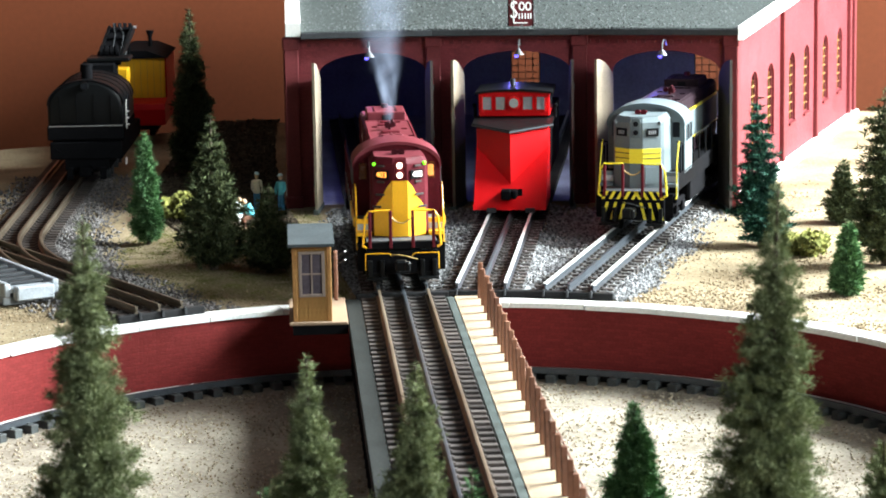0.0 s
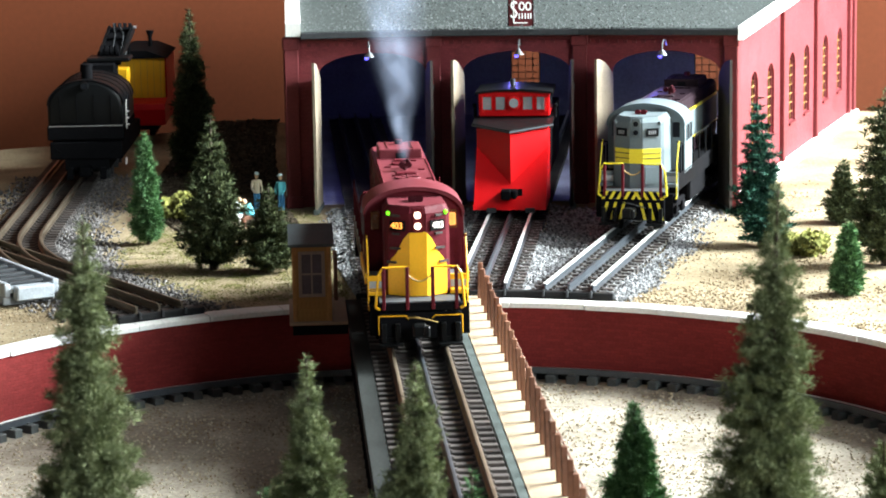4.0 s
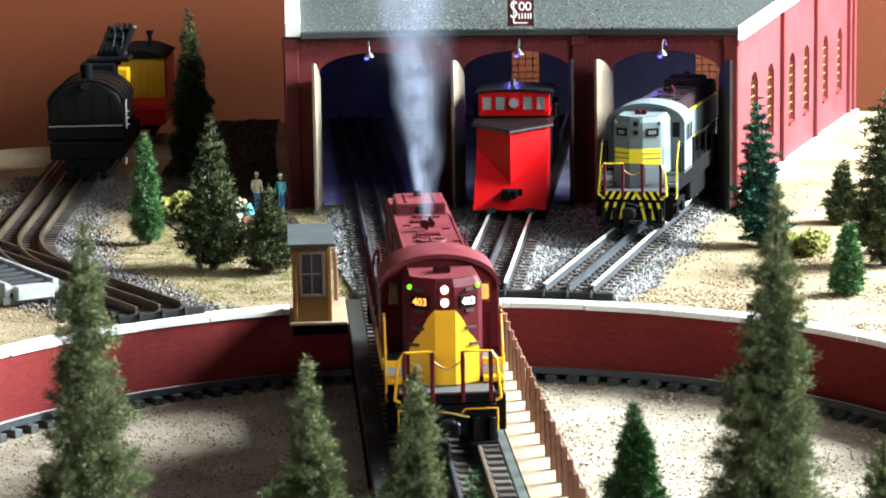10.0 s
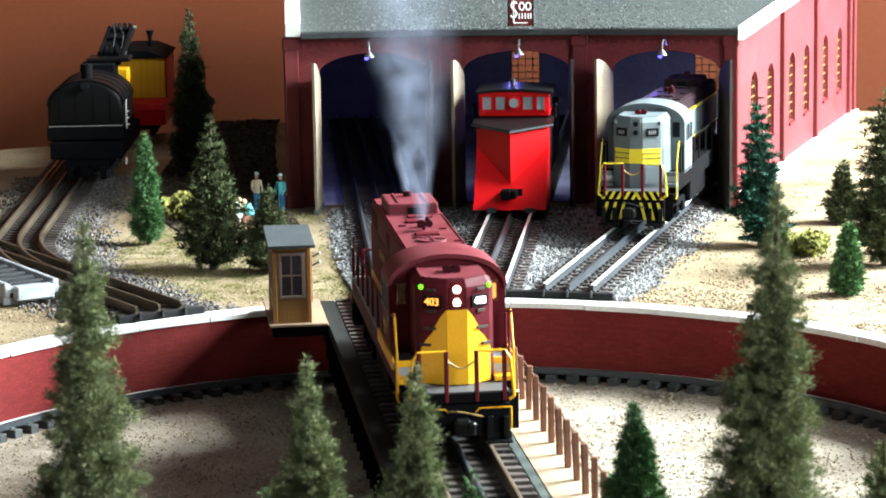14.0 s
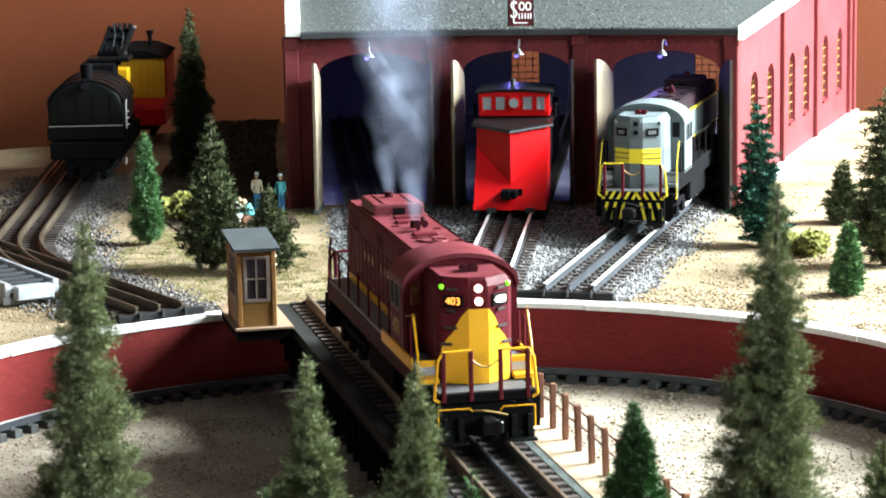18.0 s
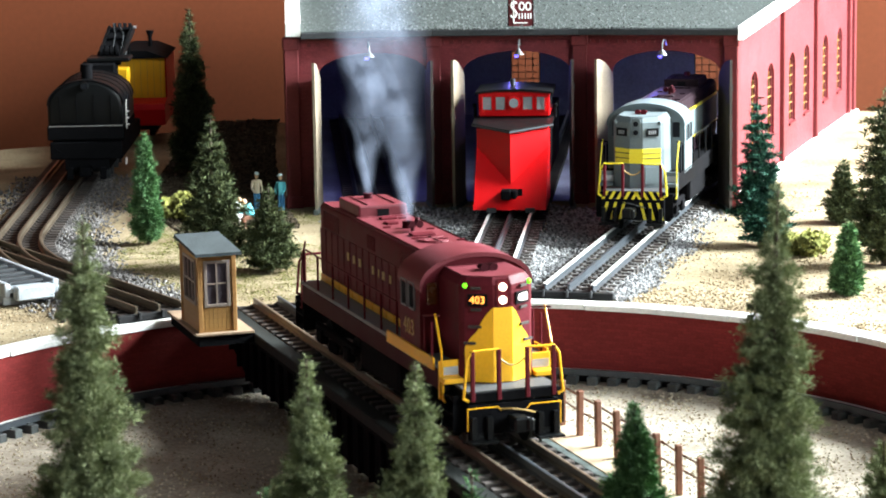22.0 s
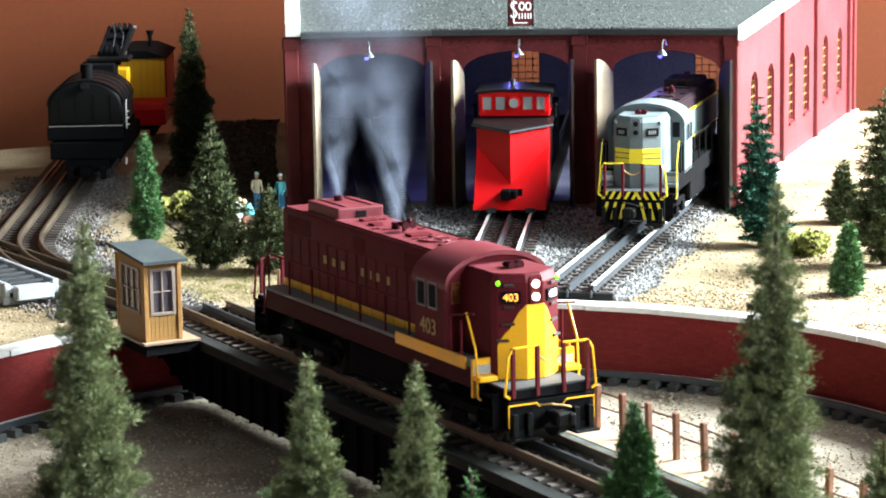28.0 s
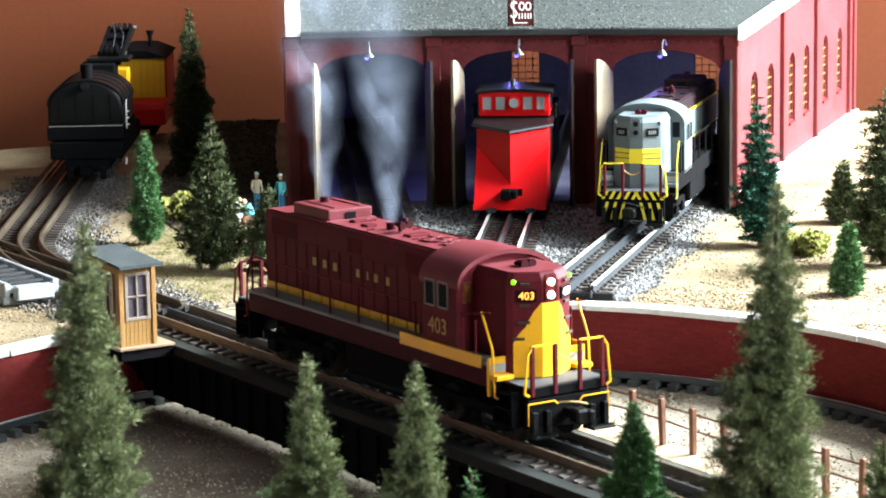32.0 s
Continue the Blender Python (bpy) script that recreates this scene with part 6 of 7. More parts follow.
# ---- trees and bushes ----
def conifer(name, label, base, height, radius, material, seed, branches=420, leaves=26, leaf=0.0022, slim=0.17, power=0.85, skirt=0.06, tiers=0):
    """A bottle-brush fir: a tapered trunk, limbs that carry separate tufts, and needles in each tuft. tiers: limbs gathered in that many flat whorls."""
    rnd = random.Random(seed)
    rs = np.random.RandomState(seed)
    t = thing(name, label, "tree", Matrix.Translation(base) @ pose(0, 0, 0, rnd.uniform(-1.5, 1.5), rnd.uniform(-1.5, 1.5), rnd.uniform(0, 360)))
    bm = B()
    rod(bm, (0, 0, -0.003), (0, 0, height * 0.55), radius * 0.10 + 0.0008, radius * 0.05 + 0.0005, 7)
    rod(bm, (0, 0, height * 0.55), (0, 0, height * 0.99), radius * 0.05 + 0.0005, 0.0005, 6)
    centres, ways, sizes, counts = [], [], [], []
    limbs = int(branches * (0.62 if tiers else 0.40))
    total = branches * leaves * 0.85
    for k in range(limbs):
        h = 1 - (1 - (k + rnd.random()) / limbs) ** 0.60
        h = skirt + (1 - skirt) * h
        if tiers:
            h = min(0.995, (round(h * tiers) + rnd.gauss(0, 0.10)) / tiers)
        a = k * 2.39996 + rnd.uniform(-0.6, 0.6)
        lump = 0.84 + 0.50 * noise.noise((math.cos(a) * 1.5 + seed, math.sin(a) * 1.5, h * 8)) + rnd.uniform(-0.30, 0.26)
        lump *= min(1, 0.35 + 0.65 * h / 0.17)
        ln = radius * max(0.04, (1 - h) ** power) * (0.55 if h > 0.90 else 1.0) * max(0.35, lump) + 0.0008
        droop = rnd.uniform(-0.10, 0.22) if tiers else rnd.uniform(-0.40, 0.30)
        n = max(1, round(3.4 * ln / radius + 0.6))
        for j in range(n):
            q = (j + rnd.uniform(0.35, 1.0)) / n
            side = rnd.gauss(0, 0.16) * ln * q
            centres.append((math.cos(a) * ln * q - math.sin(a) * side, math.sin(a) * ln * q + math.cos(a) * side, h * height + droop * ln * q))
            ways.append((math.cos(a), math.sin(a), 0.35))
            sz = min(0.0036, 0.0016 + 0.10 * ln) * rnd.uniform(0.6, 1.25)
            sizes.append((sz, sz * (0.38 if tiers else 0.75)))
            counts.append(rnd.uniform(0.5, 1.3) * (0.3 + ln / radius))
        if k % 2 == 0 and k < 700:
            rod(bm, (0, 0, h * height), (math.cos(a) * ln * 0.9, math.sin(a) * ln * 0.9, h * height + droop * ln * 0.9), 0.0004, 0.0002, 3)
    part("trunk", bm, M["bark"], t, "thin brown trunk and twigs")
    counts = np.maximum(6, np.array(counts) * total / sum(counts)).astype(int)
    idx = np.repeat(np.arange(len(counts)), counts)
    n = len(idx)
    sz = np.array(sizes)[idx]
    off = rs.normal(size=(n, 3))
    p = np.array(centres)[idx] + off * np.stack([sz[:, 0], sz[:, 0], sz[:, 1]], 1) * 0.55
    s = (leaf * rs.uniform(0.6, 1.35, n))[:, None]
    d = np.array(ways)[idx] * 0.8 + off * 0.5 + rs.normal(size=(n, 3)) * 0.6
    d = d / np.linalg.norm(d, axis=1, keepdims=True) * s
    e = rs.normal(size=(n, 3))
    e = e / np.linalg.norm(e, axis=1, keepdims=True) * s * slim
    v = np.stack([p - e, p + e, p + d], 1).reshape(-1, 3)
    me = bpy.data.meshes.new("crown")
    me.vertices.add(3 * n), me.loops.add(3 * n), me.polygons.add(n)
    me.vertices.foreach_set("co", v.ravel())
    me.loops.foreach_set("vertex_index", np.arange(3 * n, dtype=np.int32))
    me.polygons.foreach_set("loop_start", np.arange(0, 3 * n, 3, dtype=np.int32))
    me.update(calc_edges=True)
    me.materials.append(material)
    ob = new("crown", me)
    ob.parent = t
    return t


G0 = GROUND_Z
FOREST = [
    # label, x, y, z of the foot, height, radius, material, seed, branches, leaves, leaf size, power
    ("tall olive-green model fir with soft fuzzy foliage", -0.1330, -0.450, 0.190, 0.0270, "olive", 1, 1800, 230, 0.0016, 0.70),
    ("tall olive-green model fir with ragged branches", 0.1280, -0.450, 0.1965, 0.0270, "olive", 2, 1850, 230, 0.0016, 0.66),
    ("slim olive-green model fir", -0.0462, -0.420, 0.128, 0.0240, "olive", 3, 1400, 160, 0.0017, 0.85),
    ("slim grey-green model fir with a bare tip", -0.0055, -0.450, 0.131, 0.0215, "olive", 4, 1350, 160, 0.0017, 0.72),
    ("small bright green model fir", 0.0820, -0.420, 0.1065, 0.0190, "bright", 5, 2600, 110, 0.0022, 0.72),
    ("tiny bright green model fir tip", 0.0178, -0.455, 0.0885, 0.0100, "bright", 6, 300, 50, 0.0027, 0.6),
    ("tiny bright green model fir tip", -0.0662, -0.455, 0.0815, 0.0090, "bright", 7, 260, 50, 0.0027, 0.6),
    ("tiny bright green model fir tip", -0.1275, -0.460, 0.0855, 0.0120, "bright", 8, 300, 50, 0.0027, 0.5),
    ("olive-green model fir beside the pit", 0.1850, -0.400, 0.0850, 0.0200, "olive", 9, 600, 60, 0.003, 0.7),
    ("tall slender dark green fir beside the crane track", -0.2300, 1.005, 0.161, 0.0235, "fir", 11, 800, 52, 0.004, 0.72),
    ("slim bright green fir on the grass", -0.2305, 0.620, 0.0910, 0.0112, "bright", 12, 900, 60, 0.0032, 0.62),
    ("broad dark green fir on the grass", -0.1665, 0.492, 0.1170, 0.0285, "fir", 13, 800, 52, 0.0038, 0.80),
    ("small dark green fir beside the figures", -0.1235, 0.480, 0.0650, 0.0225, "fir", 14, 560, 46, 0.0036, 0.80),
    ("open blue-green fir beside the engine house", 0.2560, 0.560, 0.1170, 0.0225, "blue_fir", 15, 620, 60, 0.0040, 0.80),
    ("small dark fir on the pale sand", 0.3365, 0.664, 0.0510, 0.0150, "fir", 16, 560, 46, 0.0038, 0.85),
    ("small bright green fir on the pale sand", 0.2900, 0.352, 0.0515, 0.0095, "bright", 17, 900, 46, 0.0034, 0.60),
    ("tall dark fir at the edge of the sand", 0.3380, 0.470, 0.1320, 0.0300, "fir", 18, 720, 52, 0.004, 0.62),
]
TIERS = {13: 15, 14: 11, 15: 15, 16: 9, 18: 17}
for lab, x, y, h, r, m, sd, nb, nl, lf, pw in FOREST:
    conifer("conifer", lab, Vector((x, y, ground_height(x, y))), h, r, M[m], sd, nb, nl, lf, power=pw, tiers=TIERS.get(sd, 0))


def bush(label, p, r, material, seed, n=1500, flat=0.8):
    rnd = random.Random(seed)
    vs, fs = [], []
    lumps = [(rnd.gauss(0, 0.4) * r, rnd.gauss(0, 0.4) * r, r * flat * rnd.uniform(0.25, 0.7), r * rnd.uniform(0.35, 0.6)) for _ in range(9)]
    for k in range(n):
        cx, cy, cz, cr = rnd.choice(lumps)
        d = Vector((rnd.gauss(0, 1), rnd.gauss(0, 1), rnd.gauss(0, 1))).normalized() * cr * rnd.uniform(0.6, 1.05)
        c = Vector((cx, cy, cz)) + d
        if c.z < 0:
            c.z = abs(c.z) * 0.3
        u = Vector((rnd.gauss(0, 1), rnd.gauss(0, 1), rnd.gauss(0, 1))).normalized() * rnd.uniform(0.0010, 0.0022)
        v = u.orthogonal().normalized() * u.length * 0.8
        b = len(vs)
        vs += [c - u - v, c + u - v, c + u + v, c - u + v]
        fs.append((b, b + 1, b + 2, b + 3))
    me = bpy.data.meshes.new("foliage")
    me.from_pydata([tuple(v) for v in vs], [], fs)
    me.materials.append(material)
    t = thing("bush", label, "bush", Matrix.Translation(p))
    ob = new("foliage", me)
    ob.parent = t
    bm = B()
    for _ in range(8):
        a = rnd.uniform(0, TAU)
        rod(bm, (0, 0, -0.001), (math.cos(a) * r * 0.5, math.sin(a) * r * 0.5, r * 0.6), 0.0006, 0.0003, 4)
    part("twigs", bm, M["bark"], t)


bush("low yellow-green foam bush on the grass", Vector((-0.2140, 0.735, G0)), 0.0190, M["bush"], 31, n=2600, flat=1.3)
bush("low yellow-green foam bush beside the fir", Vector((0.2830, 0.520, G0)), 0.0175, M["bush"], 32, n=2200, flat=0.8)


# ---- small painted figurines, each one plain mesh ----
def figurine(label, p, turn, top, legs, pose_kind):
    bm = B()

    def mark(i):
        for f in bm.faces:
            if f.index == -1 or f.tag is False:
                f.material_index, f.tag = i, True
    bent = pose_kind == "crouch"
    if not bent:
        for s in (-1, 1):
            rod(bm, (s * 0.0021, 0.0004 * s, 0), (s * 0.0017, 0, 0.0165), 0.0015, 0.0021, 8)
            cube(bm, s * 0.0021 - 0.0012, s * 0.0021 + 0.0012, -0.0034, 0.0012, 0, 0.0014)
        mark(1)
        rod(bm, (0, 0, 0.0160), (0, -0.0004, 0.0275), 0.0034, 0.0042, 10)
        for s in (-1, 1):
            rod(bm, (s * 0.0046, 0, 0.0270), (s * 0.0058, -0.0012, 0.0205), 0.0013, n=6)
            rod(bm, (s * 0.0058, -0.0012, 0.0205), (s * 0.0040, -0.0042, 0.0170), 0.0011, n=6)
        mark(0)
        ball(bm, (0, -0.0004, 0.0312), 0.0025, 2, (0.9, 1, 1.1))
        mark(2)
        rod(bm, (0, -0.0006, 0.0326), (0, -0.0006, 0.0345), 0.0027, 0.0019, 10)
        cube(bm, -0.0018, 0.0018, -0.0046, -0.0020, 0.0325, 0.0330)
        mark(3)
    else:
        for s in (-1, 1):
            rod(bm, (s * 0.0024, -0.004, 0), (s * 0.0024, -0.0045, 0.0075), 0.0015, 0.0018, 8)
            rod(bm, (s * 0.0024, -0.0045, 0.0075), (s * 0.0018, 0.0035, 0.0085), 0.0019, 0.0021, 8)
        mark(1)
        rod(bm, (0, 0.0035, 0.0080), (0, -0.0015, 0.0180), 0.0034, 0.0040, 10)
        for s in (-1, 1):
            rod(bm, (s * 0.0044, -0.001, 0.0170), (s * 0.0040, -0.0085, 0.0125), 0.0012, n=6)
        mark(0)
        ball(bm, (0, -0.0035, 0.0212), 0.0025, 2)
        mark(2)
    for v in bm.verts:
        v.co.x *= 0.78
    solid("figurine", bm, [top, legs, M["fig_skin"], M["fig_cap"]], label, "figurine", m=Matrix.Translation(p) @ pose(0, 0, 0, 0, 0, turn), smooth=True, group="painted figurines")


figurine("standing painted figurine in a cream jacket and blue trousers", Vector((-0.1537, 0.780, G0)), 20, M["fig_cream"], M["fig_blue"], "stand")
figurine("standing painted figurine in teal with a pale cap", Vector((-0.1318, 0.768, G0)), -25, M["fig_teal"], M["fig_blue"], "stand")
figurine("crouching painted figurine in white", Vector((-0.1655, 0.700, G0 + 0.001)), 60, M["fig_white"], M["fig_white"], "crouch")
figurine("crouching painted figurine in light blue", Vector((-0.1545, 0.690, G0 + 0.001)), -70, M["fig_teal"], M["post"], "crouch")


# ---- loose stones: ballast round the tracks, grit on the sand ----
def scatter(name, label, material, count, size, place, seed):
    """Many small stones as one mesh; place(rnd) gives x, y, z or None."""
    rnd = np.random.RandomState(seed)
    pr = random.Random(seed)
    vs, fs = [], []
    octa = np.array([(1, 0, 0), (-1, 0, 0), (0, 1, 0), (0, -1, 0), (0, 0, 1), (0, 0, -1)], float)
    tri = [(0, 2, 4), (2, 1, 4), (1, 3, 4), (3, 0, 4), (2, 0, 5), (1, 2, 5), (3, 1, 5), (0, 3, 5)]
    made = 0
    while made < count:
        p = place(pr)
        if p is None:
            continue
        s = size * pr.uniform(0.55, 1.35)
        q, _ = np.linalg.qr(rnd.normal(size=(3, 3)))
        v = (octa * (s * rnd.uniform(0.6, 1.15, (6, 1)))) @ q
        b = len(vs)
        vs += [tuple(r) for r in (v + np.array(p))]
        fs += [(b + i, b + j, b + k) for i, j, k in tri]
        made += 1
    me = bpy.data.meshes.new(name)
    me.from_pydata(vs, [], fs)
    me.materials.append(material)
    return tagged(new(name, me), label, "stones", kind="stuff")


def near_rail(off):
    return min(abs(off), abs(off - GAUGE / 2), abs(off + GAUGE / 2)) < 0.0034


def yard(rnd):
    r = 0.356 + 0.42 * rnd.random() ** 1.1
    a = rnd.uniform(-26.0, 8.5)
    if r > 0.5 and a > 8.2 - (r - 0.5) * 6 + rnd.gauss(0, 0.3):
        return None
    if a < -21.6 + (r - 0.38) * 10 + rnd.gauss(0, 0.55) + 0.5 * math.sin(r * 40):
        return None
    p = polar(r, a)
    z = G0
    for c in (A1, A2, A3):
        off = r * math.sin(radians(a - c))
        if abs(off) < 0.0295:
            if near_rail(off):
                return None
            gap = (r - (0.358 if c is A1 else 0.362) + 0.0064) % 0.0128 - 0.0064
            if abs(gap) < 0.0036:
                return None
            return p.x, p.y, -0.0070 + rnd.uniform(-0.0008, 0.0006)
        if abs(off) < 0.045:
            z = max(z, -0.0098 - 0.0024 * (abs(off) - 0.0295) / 0.0155)
    return p.x, p.y, z + rnd.uniform(0, 0.0012)


def siding_place(rnd):
    if rnd.random() < 0.55:
        k = rnd.randrange(2, len(SIDING) - 14)
        a, b = SIDING[k], SIDING[k + 1]
    else:
        q = rnd.uniform(0.352, 0.75)
        a, b = polar(q, A4), polar(q + 0.01, A4)
    d = (b - a).normalized()
    off = rnd.gauss(-0.014, 0.034)
    if off > 0.058 or off < -0.085 or near_rail(off):
        return None
    p = a + (b - a) * rnd.random() + Vector((-d.y, d.x, 0)) * off
    if math.hypot(p.x, p.y) < 0.356:
        return None
    return p.x, p.y, (-0.0096 if abs(off) < 0.03 else -0.0096 - (abs(off) - 0.03) * 0.09) + rnd.uniform(-0.0006, 0.0010)


def sand_place(rnd):
    r, a = 0.354 + 0.62 * rnd.random() ** 1.3, rnd.uniform(-62, 62)
    p = polar(r, a)
    if -17 < a < 27 and r < 0.8 and (a < 8 or p.x > -0.28 and rnd.random() < 0.85):
        return None
    if r > 0.79 and -20 < a < 10:
        return None
    return p.x, p.y, ground_height(p.x, p.y) + 0.0002


def pit_place(rnd):
    r, a = 0.315 * math.sqrt(rnd.random()), rnd.uniform(0, TAU)
    return r * math.cos(a), r * math.sin(a), PIT_Z + 0.0003


scatter("ballast", "grey crushed-stone ballast between the stall tracks", M["stone"], 20000, 0.0015, yard, 1)
scatter("ballast", "brown-grey crushed-stone ballast along the siding", M["stone_brown"], 16000, 0.0016, siding_place, 2)
scatter("grit", "pale tan grit on the sandy ground", M["ground_grit"], 9000, 0.0009, sand_place, 3)
scatter("grit", "pale tan grit on the pit floor", M["grit"], 15000, 0.0010, pit_place, 4)


def sand_patch(rnd):
    p = sand_place(rnd)
    if p is None or noise.noise((p[0] * 13, p[1] * 13, 21)) < 0.08:
        return None
    return p


def pit_patch(rnd):
    p = pit_place(rnd)
    return p if noise.noise((p[0] * 12, p[1] * 12, 23)) > 0.05 else None


scatter("grit", "patches of brown grit on the sandy ground", M["brown_grit"], 9000, 0.0011, sand_patch, 7)
scatter("grit", "patches of brown grit on the pit floor", M["brown_grit"], 2800, 0.0008, pit_patch, 8)


def roof_place(rnd):
    q, w = rnd.random(), rnd.random()
    a, b = FRONT[0] + (FRONT[3] - FRONT[0]) * w, BACK[0] + (BACK[3] - BACK[0]) * w
    p = a + (b - a) * (q ** 1.5 * 0.7)
    r = math.hypot(p.x, p.y)
    return p.x, p.y, roof_z(HF + (b - a).length * q ** 1.5 * 0.7) + 0.0036 + 0.0006 * rnd.random()


scatter("roof_granules", "coarse grey and white granules on the engine house roof", M["roof_stone"], 6500, 0.0008, roof_place, 6)


def soil_place(rnd):
    r = rnd.uniform(0.69, 1.46)
    a = rnd.uniform(9.3 - 3.65 * max(0, r - 0.808), 17.5)
    p = polar(r, a)
    if p.x < -0.262 or noise.noise((p.x * 14, p.y * 14, 8)) < -0.15 - 3.0 * (r - 0.74):
        return None
    return p.x, p.y, ground_height(p.x, p.y)


scatter("soil_clumps", "dark brown soil and moss clumps beside the engine house", M["soil"], 13000, 0.0028, soil_place, 9)


def turf():
    """Short dry grass on the ground between the siding and the first stall."""
    rnd = random.Random(12)
    vs, fs = [], []
    made = 0
    while made < 44000:
        x, y = rnd.uniform(-0.30, -0.06), rnd.uniform(0.36, 0.78)
        r, a = math.hypot(x, y), math.degrees(math.atan2(-x, y))
        if r < 0.36 or a < 7.5 or noise.noise((x * 16, y * 16, 5)) < -0.25 + (r - 0.62) * 2.0:
            continue
        if a > 26.5 - (y > 0.62) * 3 or (x < -0.255):
            continue
        s, q = rnd.uniform(0.0003, 0.0008), rnd.uniform(0, TAU)
        z = ground_height(x, y) - 0.0002
        w = 0.0007
        b = len(vs)
        vs += [(x - w * math.cos(q), y - w * math.sin(q), z), (x + w * math.cos(q), y + w * math.sin(q), z), (x + rnd.gauss(0, 0.0008), y + rnd.gauss(0, 0.0008), z + s)]
        fs.append((b, b + 1, b + 2))
        made += 1
    me = bpy.data.meshes.new("grass")
    me.from_pydata(vs, [], fs)
    me.materials.append(M["grass"])
    tagged(new("grass", me), "short dry olive grass on the layout ground", "grass", kind="stuff")


turf()


# ---- smoke from the two stacks: rigid wisps that drift and turn ----
def smoke_material():
    m = bpy.data.materials.new("smoke")
    m.use_nodes = True
    nt = m.node_tree
    nt.nodes.clear()
    out = nt.nodes.new("ShaderNodeOutputMaterial")
    mix, tr, df = nt.nodes.new("ShaderNodeMixShader"), nt.nodes.new("ShaderNodeBsdfTransparent"), nt.nodes.new("ShaderNodeBsdfDiffuse")
    tl = nt.nodes.new("ShaderNodeBsdfTranslucent")
    half = nt.nodes.new("ShaderNodeMixShader")
    df.inputs[0].default_value = tl.inputs[0].default_value = (0.42, 0.48, 0.64, 1)
    up = nt.nodes.new("ShaderNodeCombineXYZ")
    for k, v in enumerate((0.75, -0.45, 0.48)):
        up.inputs[k].default_value = v
    nt.links.new(up.outputs[0], df.inputs["Normal"])
    down = nt.nodes.new("ShaderNodeCombineXYZ")
    for k, v in enumerate((-0.75, 0.45, -0.48)):
        down.inputs[k].default_value = v
    nt.links.new(down.outputs[0], tl.inputs["Normal"])
    at = nt.nodes.new("ShaderNodeAttribute")
    at.attribute_name = "thick"
    co = nt.nodes.new("ShaderNodeTexCoord")
    n = nt.nodes.new("ShaderNodeTexNoise")
    n.inputs["Scale"].default_value, n.inputs["Detail"].default_value, n.inputs["Distortion"].default_value = 42, 5, 0.35
    mp = nt.nodes.new("ShaderNodeMapRange")
    mp.inputs[1].default_value, mp.inputs[2].default_value, mp.inputs[3].default_value, mp.inputs[4].default_value = 0.32, 0.68, 0.25, 1.2
    mul = nt.nodes.new("ShaderNodeMath")
    mul.operation = "MULTIPLY"
    nt.links.new(co.outputs["Object"], n.inputs["Vector"])
    nt.links.new(n.outputs["Fac"], mp.inputs[0])
    nt.links.new(mp.outputs[0], mul.inputs[0]), nt.links.new(at.outputs["Fac"], mul.inputs[1])
    nt.links.new(df.outputs[0], half.inputs[1]), nt.links.new(tl.outputs[0], half.inputs[2])
    nt.links.new(mul.outputs[0], mix.inputs[0]), nt.links.new(tr.outputs[0], mix.inputs[1]), nt.links.new(half.outputs[0], mix.inputs[2])
    nt.links.new(mix.outputs[0], out.inputs[0])
    return m


M["smoke"] = smoke_material()
SMOKE = []


def wisp(parent, length, w0, w1, seed, dense, foot):
    """One rising waved sheet, thick along its axis and fading to its edges and ends."""
    rnd = random.Random(seed)
    vs, fs, th = [], [], []
    nu, nv = 12, 22
    ph = rnd.uniform(0, 9)
    for j in range(nv + 1):
        q = j / nv
        w = w0 + (w1 - w0) * q
        cx = 0.45 * w * noise.noise((q * 2.6 + ph, seed, 0)) * (1 if not foot else min(1, q * 3))
        for i in range(nu + 1):
            u = 2 * i / nu - 1
            bow = 0.16 * w * math.sin(u * 2.1 + q * 4 + ph)
            vs.append((cx + u * w, bow, q * length))
            end = min(1, q * 3) if not foot else min(1, q * 9 + 0.3)
            th.append(dense * max(0, 1 - u * u) ** 2.0 * min(1, (1 - q) * 2.2) * end)
    for j in range(nv):
        for i in range(nu):
            k = j * (nu + 1) + i
            fs.append((k, k + 1, k + nu + 2, k + nu + 1))
    me = bpy.data.meshes.new("wisp")
    me.from_pydata(vs, [], fs)
    me.polygons.foreach_set("use_smooth", [True] * len(me.polygons))
    me.attributes.new("thick", "FLOAT", "POINT").data.foreach_set("value", th)
    me.materials.append(M["smoke"])
    ob = new("wisp", me)
    ob.parent = parent
    return ob


def plume(label, seed, dense, layers):
    t = thing("smoke_plume", label, "smoke")
    sheets = []
    for k, (h, ln, w0, w1, d) in enumerate(((0.0, 0.060, 0.0042, 0.0165, 1.15), (0.036, 0.075, 0.0140, 0.0270, 0.95), (0.085, 0.080, 0.0240, 0.0420, 0.75), (0.135, 0.080, 0.0360, 0.0520, 0.5))):
        for s in range(layers):
            sheets.append((wisp(t, ln, w0, w1, seed + 3 * k + s, dense * d, k == 0), h, k, s))
    SMOKE.append((t, sheets))
    return t


plume("grey-blue smoke rising from the front stack", 51, 0.105, 2)
plume("thin grey-blue smoke rising from the rear stack", 71, 0.15, 1)


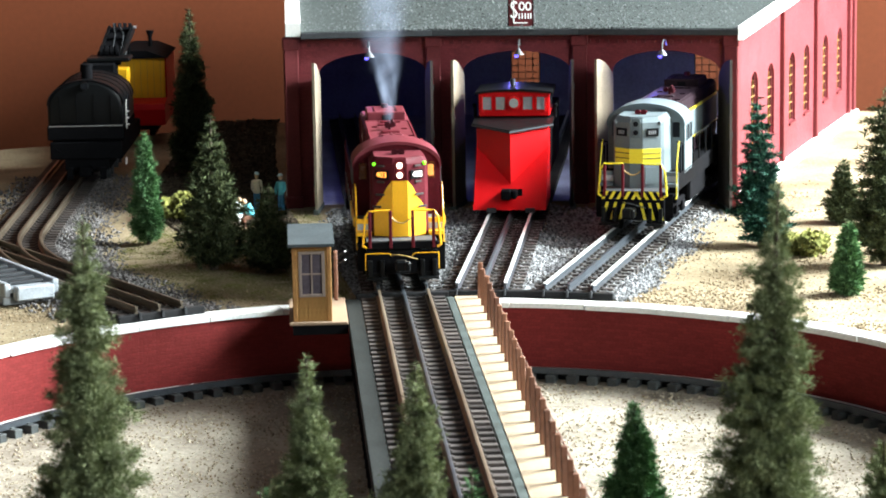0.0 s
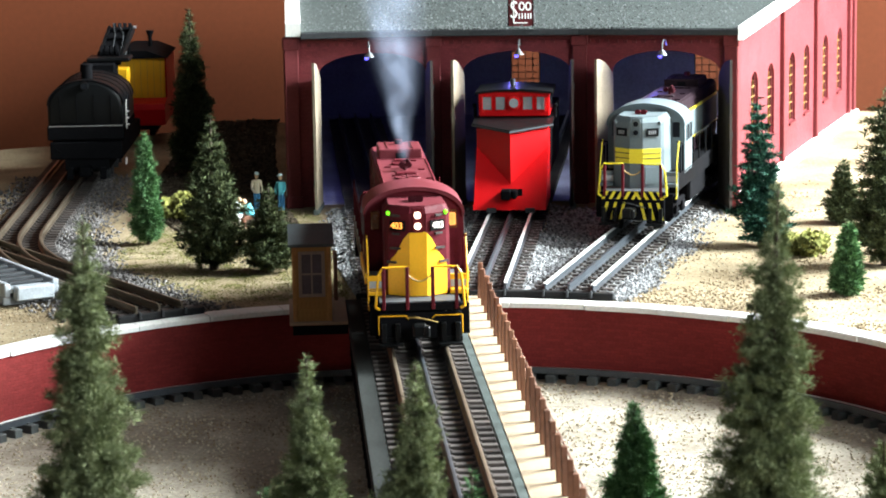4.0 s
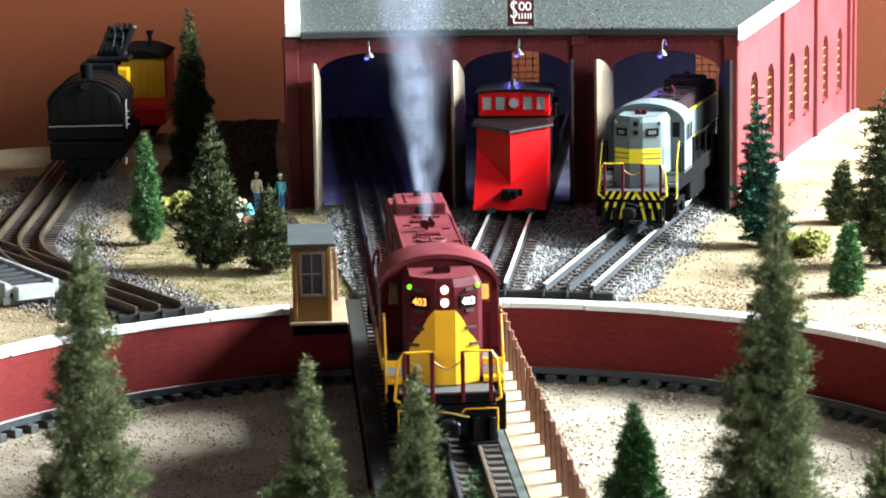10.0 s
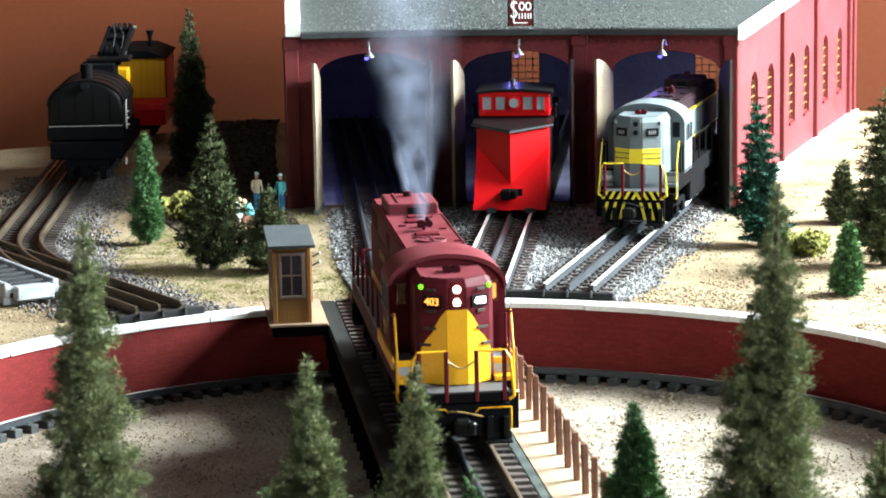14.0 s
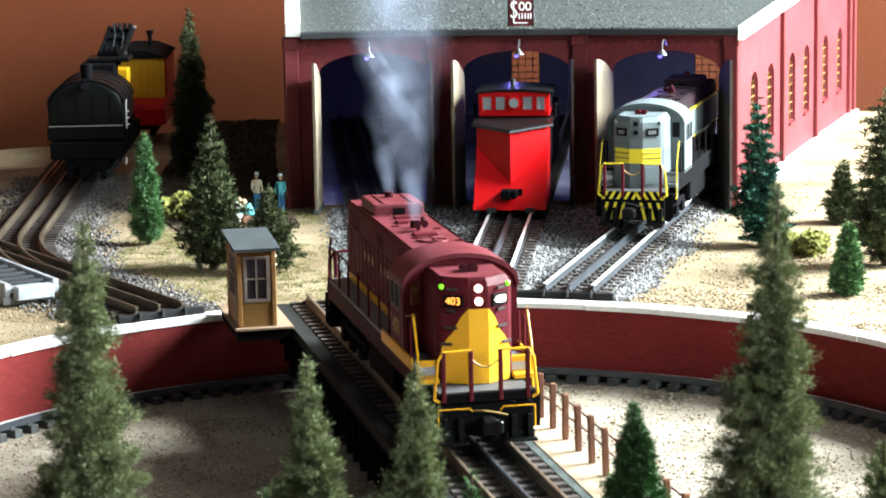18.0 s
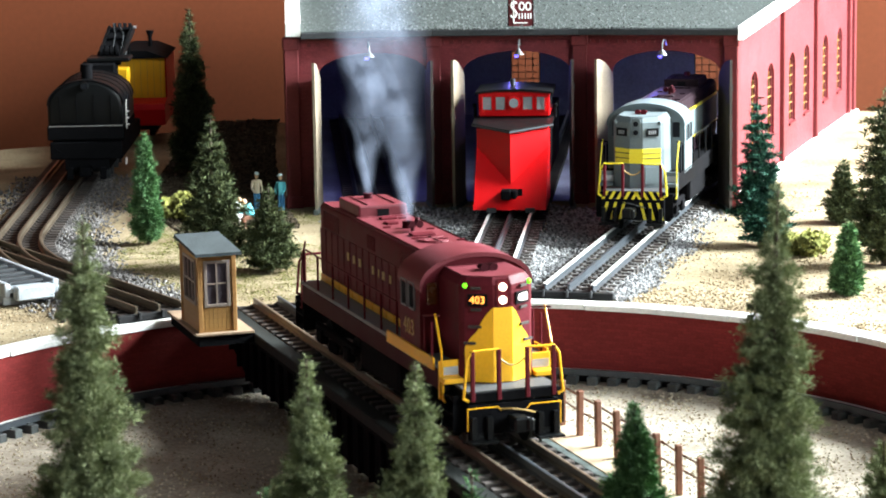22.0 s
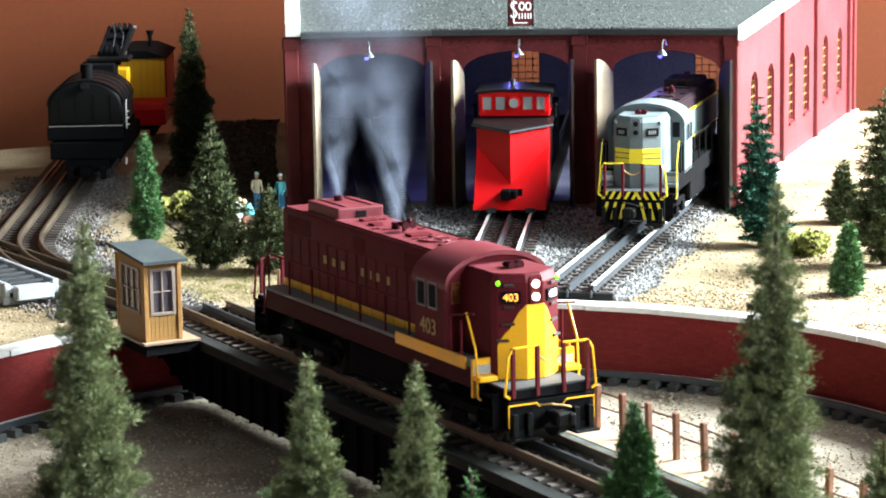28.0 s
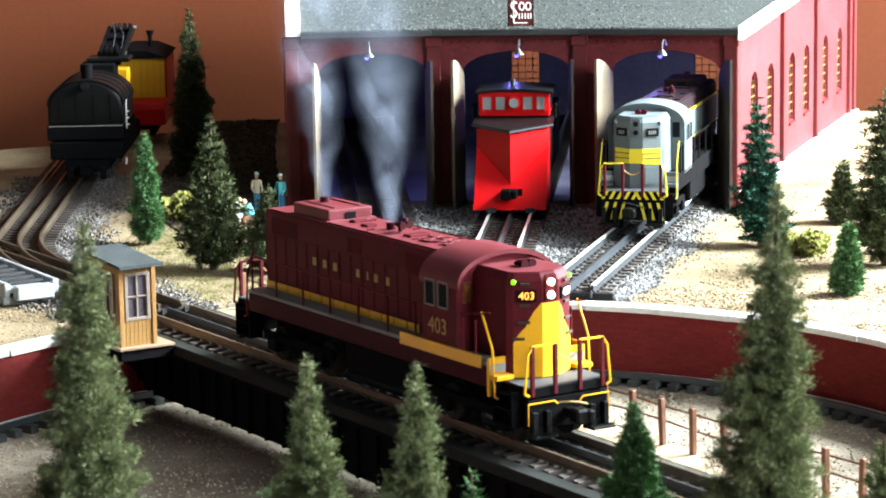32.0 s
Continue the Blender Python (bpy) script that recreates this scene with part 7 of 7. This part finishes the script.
# ---- what moves: the engine rolls onto the bridge, then the bridge turns ----
TURN = [(0, 3.60), (11.9, 3.60), (12.2, 3.95), (13, 5.24), (14, 6.70), (15, 8.0), (16, 9.25), (17, 10.62), (18, 12.2), (19, 13.82), (20, 15.38), (21, 16.98), (22, 18.58),
        (23, 20.18), (24, 21.82), (25, 23.40), (26, 24.90), (27, 26.35), (28, 27.80), (29, 29.30), (30, 30.80), (30.5, 31.36), (31, 31.78), (31.5, 32.12), (32, 32.36)]
ROLL = [(0, 0.4740), (0.5, 0.4480), (1, 0.4200), (1.5, 0.3925), (2, 0.3640), (2.5, 0.3350), (3, 0.3055), (3.5, 0.2765), (4, 0.2490), (4.5, 0.2215), (5, 0.1940), (5.5, 0.1665),
        (6, 0.1395), (6.5, 0.1125), (7, 0.0850), (7.5, 0.0585), (8, 0.0315), (8.4, 0.0105), (8.6, 0.0035), (8.8, 0.0004), (9, 0.0), (32, 0.0)]


def at(table, t):
    return float(np.interp(t, [r[0] for r in table], [r[1] for r in table]))


def turned(t):
    return pose(0, 0, 0, 0, 0, at(TURN, t) - 90)


def motions():
    times = sorted({r[0] for r in TURN} | {12.6, 13.5})
    walk(BRIDGE, [(t, turned(t)) for t in times])
    walk(CABIN, [(t, turned(t)) for t in times])
    walk(LEVERS, [(t, turned(t) @ pose(-0.3235, -0.0470, 0)) for t in times])
    both = sorted(set(times) | {r[0] for r in ROLL})

    def engine(t):
        return turned(t) @ pose(-at(ROLL, t), 0, 0)
    walk(LOCO, [(t, engine(t)) for t in both])
    spin = sorted({0.25 * k for k in range(36)} | {9.0, 32.0})
    for w, x in WHEELS:
        walk(w, [(t, pose(x, 0, 0.0103) @ Matrix.Rotation((0.474 - at(ROLL, t)) / 0.0102, 4, "Y")) for t in spin])
    for (t_, wisps), x, z in zip(SMOKE, (-0.042, -0.118), (0.0945, 0.1005)):
        walk(t_, [(t, Matrix.Translation((engine(t) @ Vector((x, 0, z))))) for t in both])
        for w, h, k, s in wisps:
            rows = []
            for q in range(33):
                t = float(q)
                sway = 0.0025 * k
                rows.append((t, pose(sway * math.sin(t * 1.1 + k + x * 50) - 0.0018 * k, sway * math.cos(t * 0.8 + s), h + 0.003 * math.sin(t * 1.7 + k * 2 + s), 0, 2 * math.sin(t * 1.3 + k), 14 * math.sin(0.45 * t + k + 2 * s) + 34 * (s - 0.5))))
            walk(w, rows)


motions()
